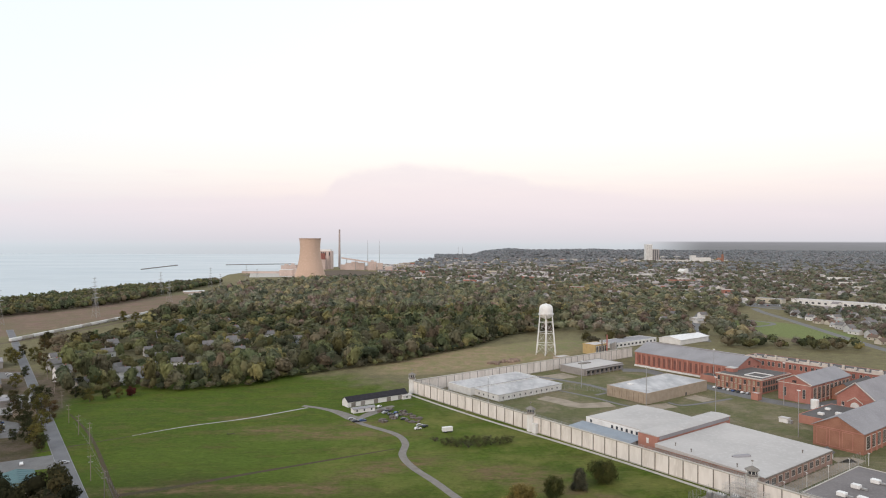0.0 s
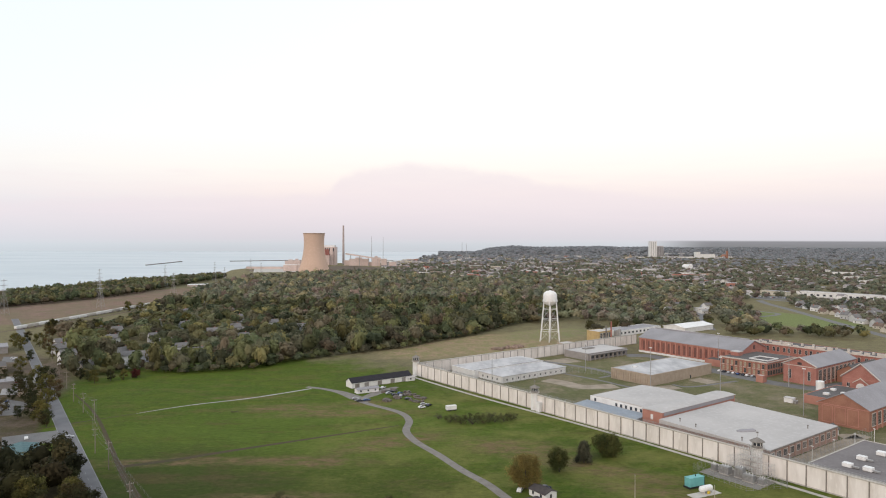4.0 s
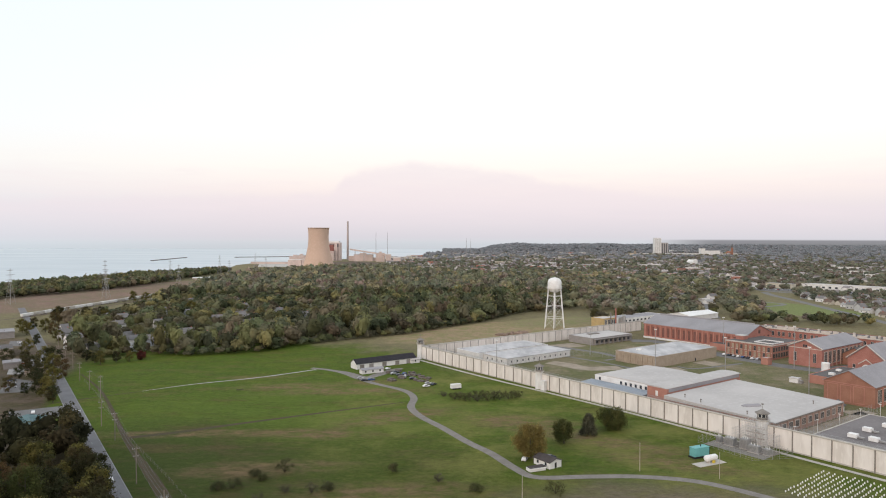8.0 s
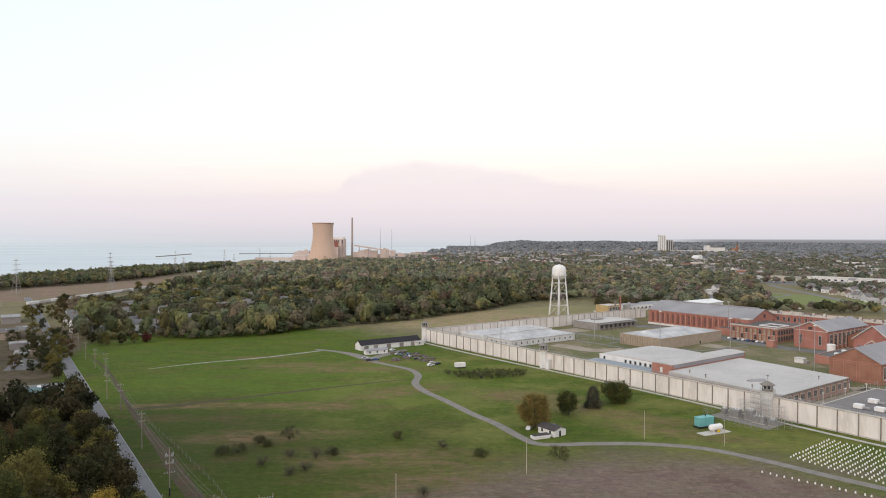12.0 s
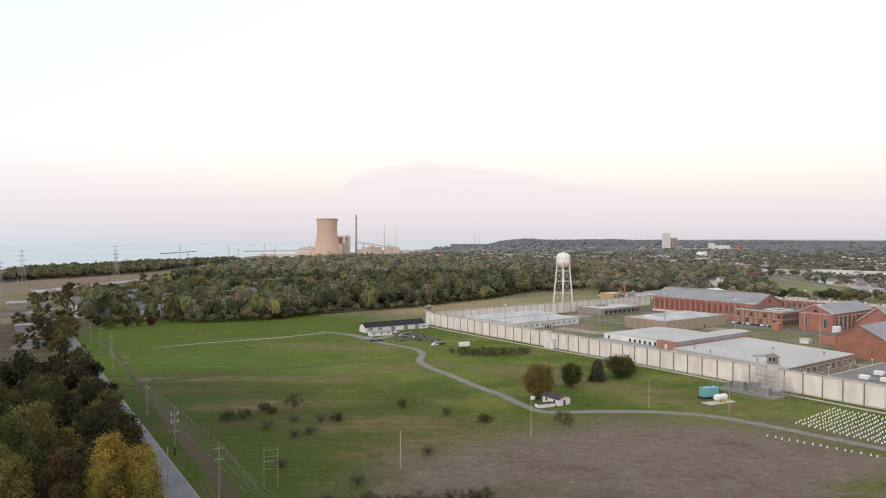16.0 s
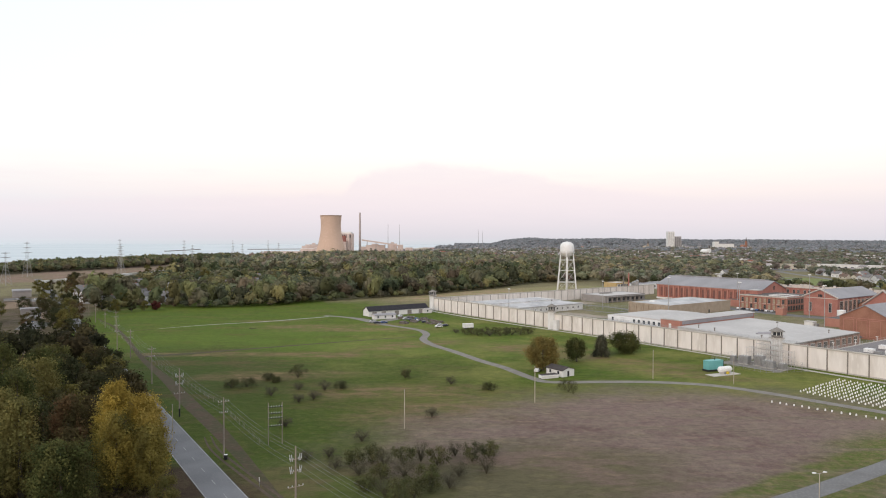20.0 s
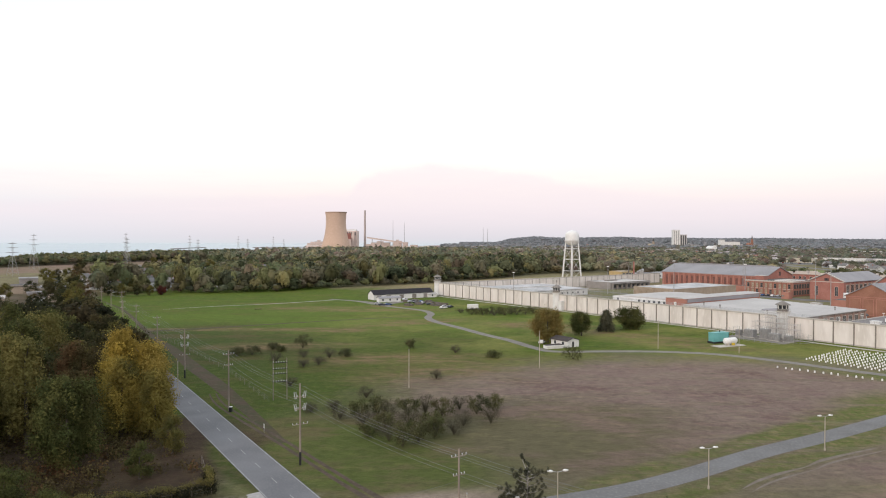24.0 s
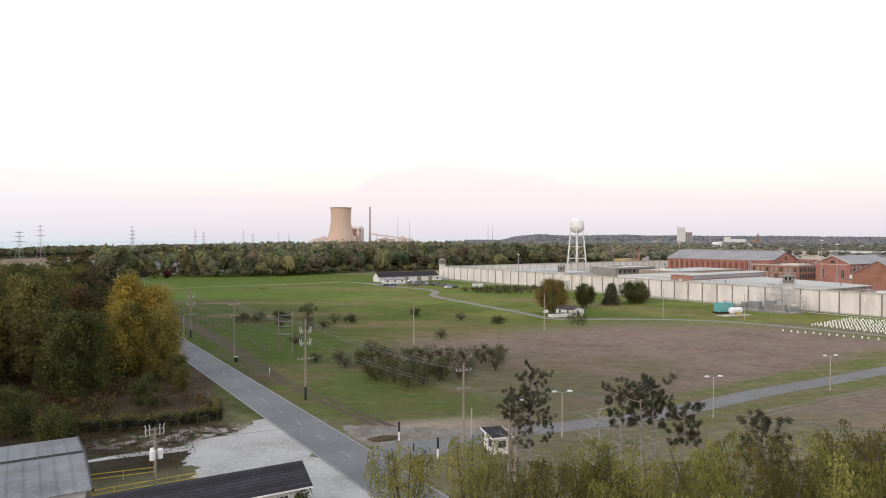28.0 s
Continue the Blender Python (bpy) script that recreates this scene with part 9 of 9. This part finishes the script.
tr = thing("trailer", "white box trailer parked on the grass", "trailer", pose(5, 390, 0, 0, 0, 20))
part("box", Shape().box(-3.0, 3.0, -1.15, 1.15, 0.8, 3.1), WHITE_P, tr)
for x in (-1.8, -0.7, 2.0):
    for sgn in (-1, 1):
        part("wheel", Shape().loft([[(x + 0.45 * math.cos(a * math.pi / 6), yy, 0.45 + 0.45 * math.sin(a * math.pi / 6)) for a in range(12)] for yy in (sgn * 1.28, sgn * 1.0)]), BLACK, tr)
part("axle_frame", Shape().box(-2.8, 3.6, -0.5, 0.5, 0.5, 0.79), BLACK, tr)
JUNK = material("scrap_dark", (0.10, 0.09, 0.085), (0.16, 0.13, 0.11), rough=0.9, scale=0.5, fine=3, c3=(0.24, 0.22, 0.2))
for i, (x, y) in enumerate(((-32, 441), (-37, 436), (-24, 428), (-17, 424), (-28, 420), (-34, 414), (-15, 412), (-22, 436), (-19, 430), (-12, 419))):
    g = np.random.default_rng(500 + i)
    jp = thing("scrap_heap", "heap of dark scrap and timber in the yard", "scrap heap", pose(x, y, 0, 0, 0, g.random() * 180), "scrap heaps in the yard")
    for k in range(6):
        a, b, c = g.normal(size=2) * 1.6, 0.4 + g.random(2) * 1.1, 0.3 + g.random() * 1.1
        part("scrap", Shape().box(a[0] - b[0], a[0] + b[0], a[1] - b[1], a[1] + b[1], 0, c), JUNK, jp)

# ---- the lots west of the road ----
for poly, mat, lb in (([(-218, 337), (-193, 352), (-182, 331), (-207, 320)], ASPHALT_OLD, "pale asphalt drive crossing to the road"), ([(-310, 484), (-287, 484), (-254, 430), (-278, 428)], GRAVEL, "pale gravel lot beside the road"), ([(-268, 417), (-248, 408), (-236, 380), (-250, 376)], ASPHALT_OLD, "grey asphalt parking lot"), ([(-364, 565), (-345, 565), (-330, 540), (-350, 540)], ASPHALT_OLD, "grey asphalt yard by the street")):
    solo("parking_lot", Shape().add([(x, y, 0.014) for x, y in poly], [tuple(range(4))]), mat, lb, "parking lot", "structure")
teal_roof = material("teal_metal_roof", (0.075, 0.155, 0.165), (0.06, 0.125, 0.135), rough=0.55, scale=0.2, fine=2)
store_t = thing("warehouse", "low warehouse with a teal ribbed metal roof", "warehouse", pose(-185, 300, 0, 0, 0, -56))
part("wall", Shape().loft([[(x, -6.8, 0), (x, 6.8, 0), (x, 6.8, 4), (x, 0, 5.4), (x, -6.8, 4)] for x in (-13, 13)]), TAN_W, store_t)
for sgn in (-1, 1):
    part("roof", Shape().loft([[(x, sgn * 7.3, 3.9), (x, 0, 5.5), (x, 0, 5.7), (x, sgn * 7.3, 4.1)] for x in (-13.4, 13.4)]), teal_roof, store_t)
    for k in range(9):
        x = -12.5 + 25 * k / 8
        part("rib", Shape().loft([[(x + q, sgn * 7.3, 4.1 + z), (x + q, 0.1, 5.7 + z)][::1] + [(x + q + 0.08, 0.1, 5.7 + z), (x + q + 0.08, sgn * 7.3, 4.1 + z)] for q, z in ((0, 0), (0, 0.07))]), teal_roof, store_t)
part("ridge", Shape().box(-13.4, 13.4, -0.25, 0.25, 5.68, 5.78), teal_roof, store_t)
part("roller_door", Shape().box(13.0, 13.08, -2, 2, 0, 3.2), WHITE_W, store_t)
for x, y, a, b, h, tn, wm, rm, lb in ((-262, 432, 9, 6, 4.2, -56, TAN_W, ROOF_D, "tan workshop with a dark flat roof"), (-283, 398, 12, 7, 5, -56, TAN_W, ROOF_W, "tan workshop with a pale roof"), (-330, 500, 14, 8, 5, -56, TAN_W, ROOF_D, "tan trade building by the lots"), (-290, 452, 7, 5, 3.6, -56, GREY_W, ROOF_G, "small grey office by the gravel lot"), (-385, 590, 14, 7, 5, -56, GREY_W, ROOF_G, "long grey shed by the street")):
    wk = thing("workshop", lb, "workshop", pose(x, y, 0, 0, 0, tn), "workshops west of the road")
    part("wall", Shape().box(-a, a, -b, b, 0, h), wm, wk)
    part("roof", Shape().box(-a - 0.4, a + 0.4, -b - 0.4, b + 0.4, h, h + 0.4), rm, wk)
    part("parapet", Shape().box(a + 0.02, a + 0.3, -b, b, h + 0.4, h + 0.9), wm, wk)
    for k in range(3):
        part("roller_door", Shape().box(-a + 1 + k * (2 * a - 2) / 3, -a + 1 + (k + 0.7) * (2 * a - 2) / 3, b, b + 0.06, 0, h * 0.7), GREY_W, wk)
    part("vent", Shape().lathe([(0.5, h + 0.4), (0.5, h + 1.0), (0.8, h + 1.0), (0.1, h + 1.4)], 10), STEEL, wk)
for x, y, tn, k in ((-258, 402, 30, 0), (-254, 396, 30, 1), (-250, 390, 32, 3), (-262, 408, 30, 4), (-296, 470, 30, 0), (-290, 462, 30, 2), (-284, 452, 28, 1), (-276, 442, 30, 0), (-350, 556, 30, 0), (-344, 548, 30, 3), (-204, 334, 120, 0), (-184, 336, 30, 3), (-120, 241.5, 124, 0)):
    car(x, y, tn, k)
# fence along the field's edge
ff = thing("field_fence", "thin wire fence on posts along the field", "fence", kind="structure")
FE = [(-218, 408), (-186, 364), (-152, 313), (-128, 280), (-102, 246), (-72, 205), (-48, 166)]
for (x0, y0), (x1, y1) in zip(FE, FE[1:]):
    n = int(math.hypot(x1 - x0, y1 - y0) / 5)
    for i in range(n):
        q = i / n
        part("post", Shape().rod((x0 + (x1 - x0) * q, y0 + (y1 - y0) * q, 0), (x0 + (x1 - x0) * q, y0 + (y1 - y0) * q, 1.5), 0.05, n=5), WOOD_POLE, ff)
    for z in (0.5, 0.95, 1.4):
        part("wire", Shape().rod((x0, y0, z), (x1, y1, z), 0.015, n=4), WIRE, ff)
# fallen timber lying in the mown field
fb = thing("fallen_branch", "dark fallen branch lying in the grass", "branch", pose(-118, 386, 0))
part("stem", Shape().rod((-2, 0, 0.2), (2.4, 0.4, 0.25), 0.18, 0.1), BARK, fb)
for a, b in (((-1, 0, 0.2), (-1.6, 1.2, 0.7)), ((0, 0.1, 0.2), (0.6, -1.2, 0.6)), ((1, 0.2, 0.2), (1.8, 1.4, 0.8))):
    part("limb", Shape().rod(a, b, 0.09, 0.04), BARK, fb)
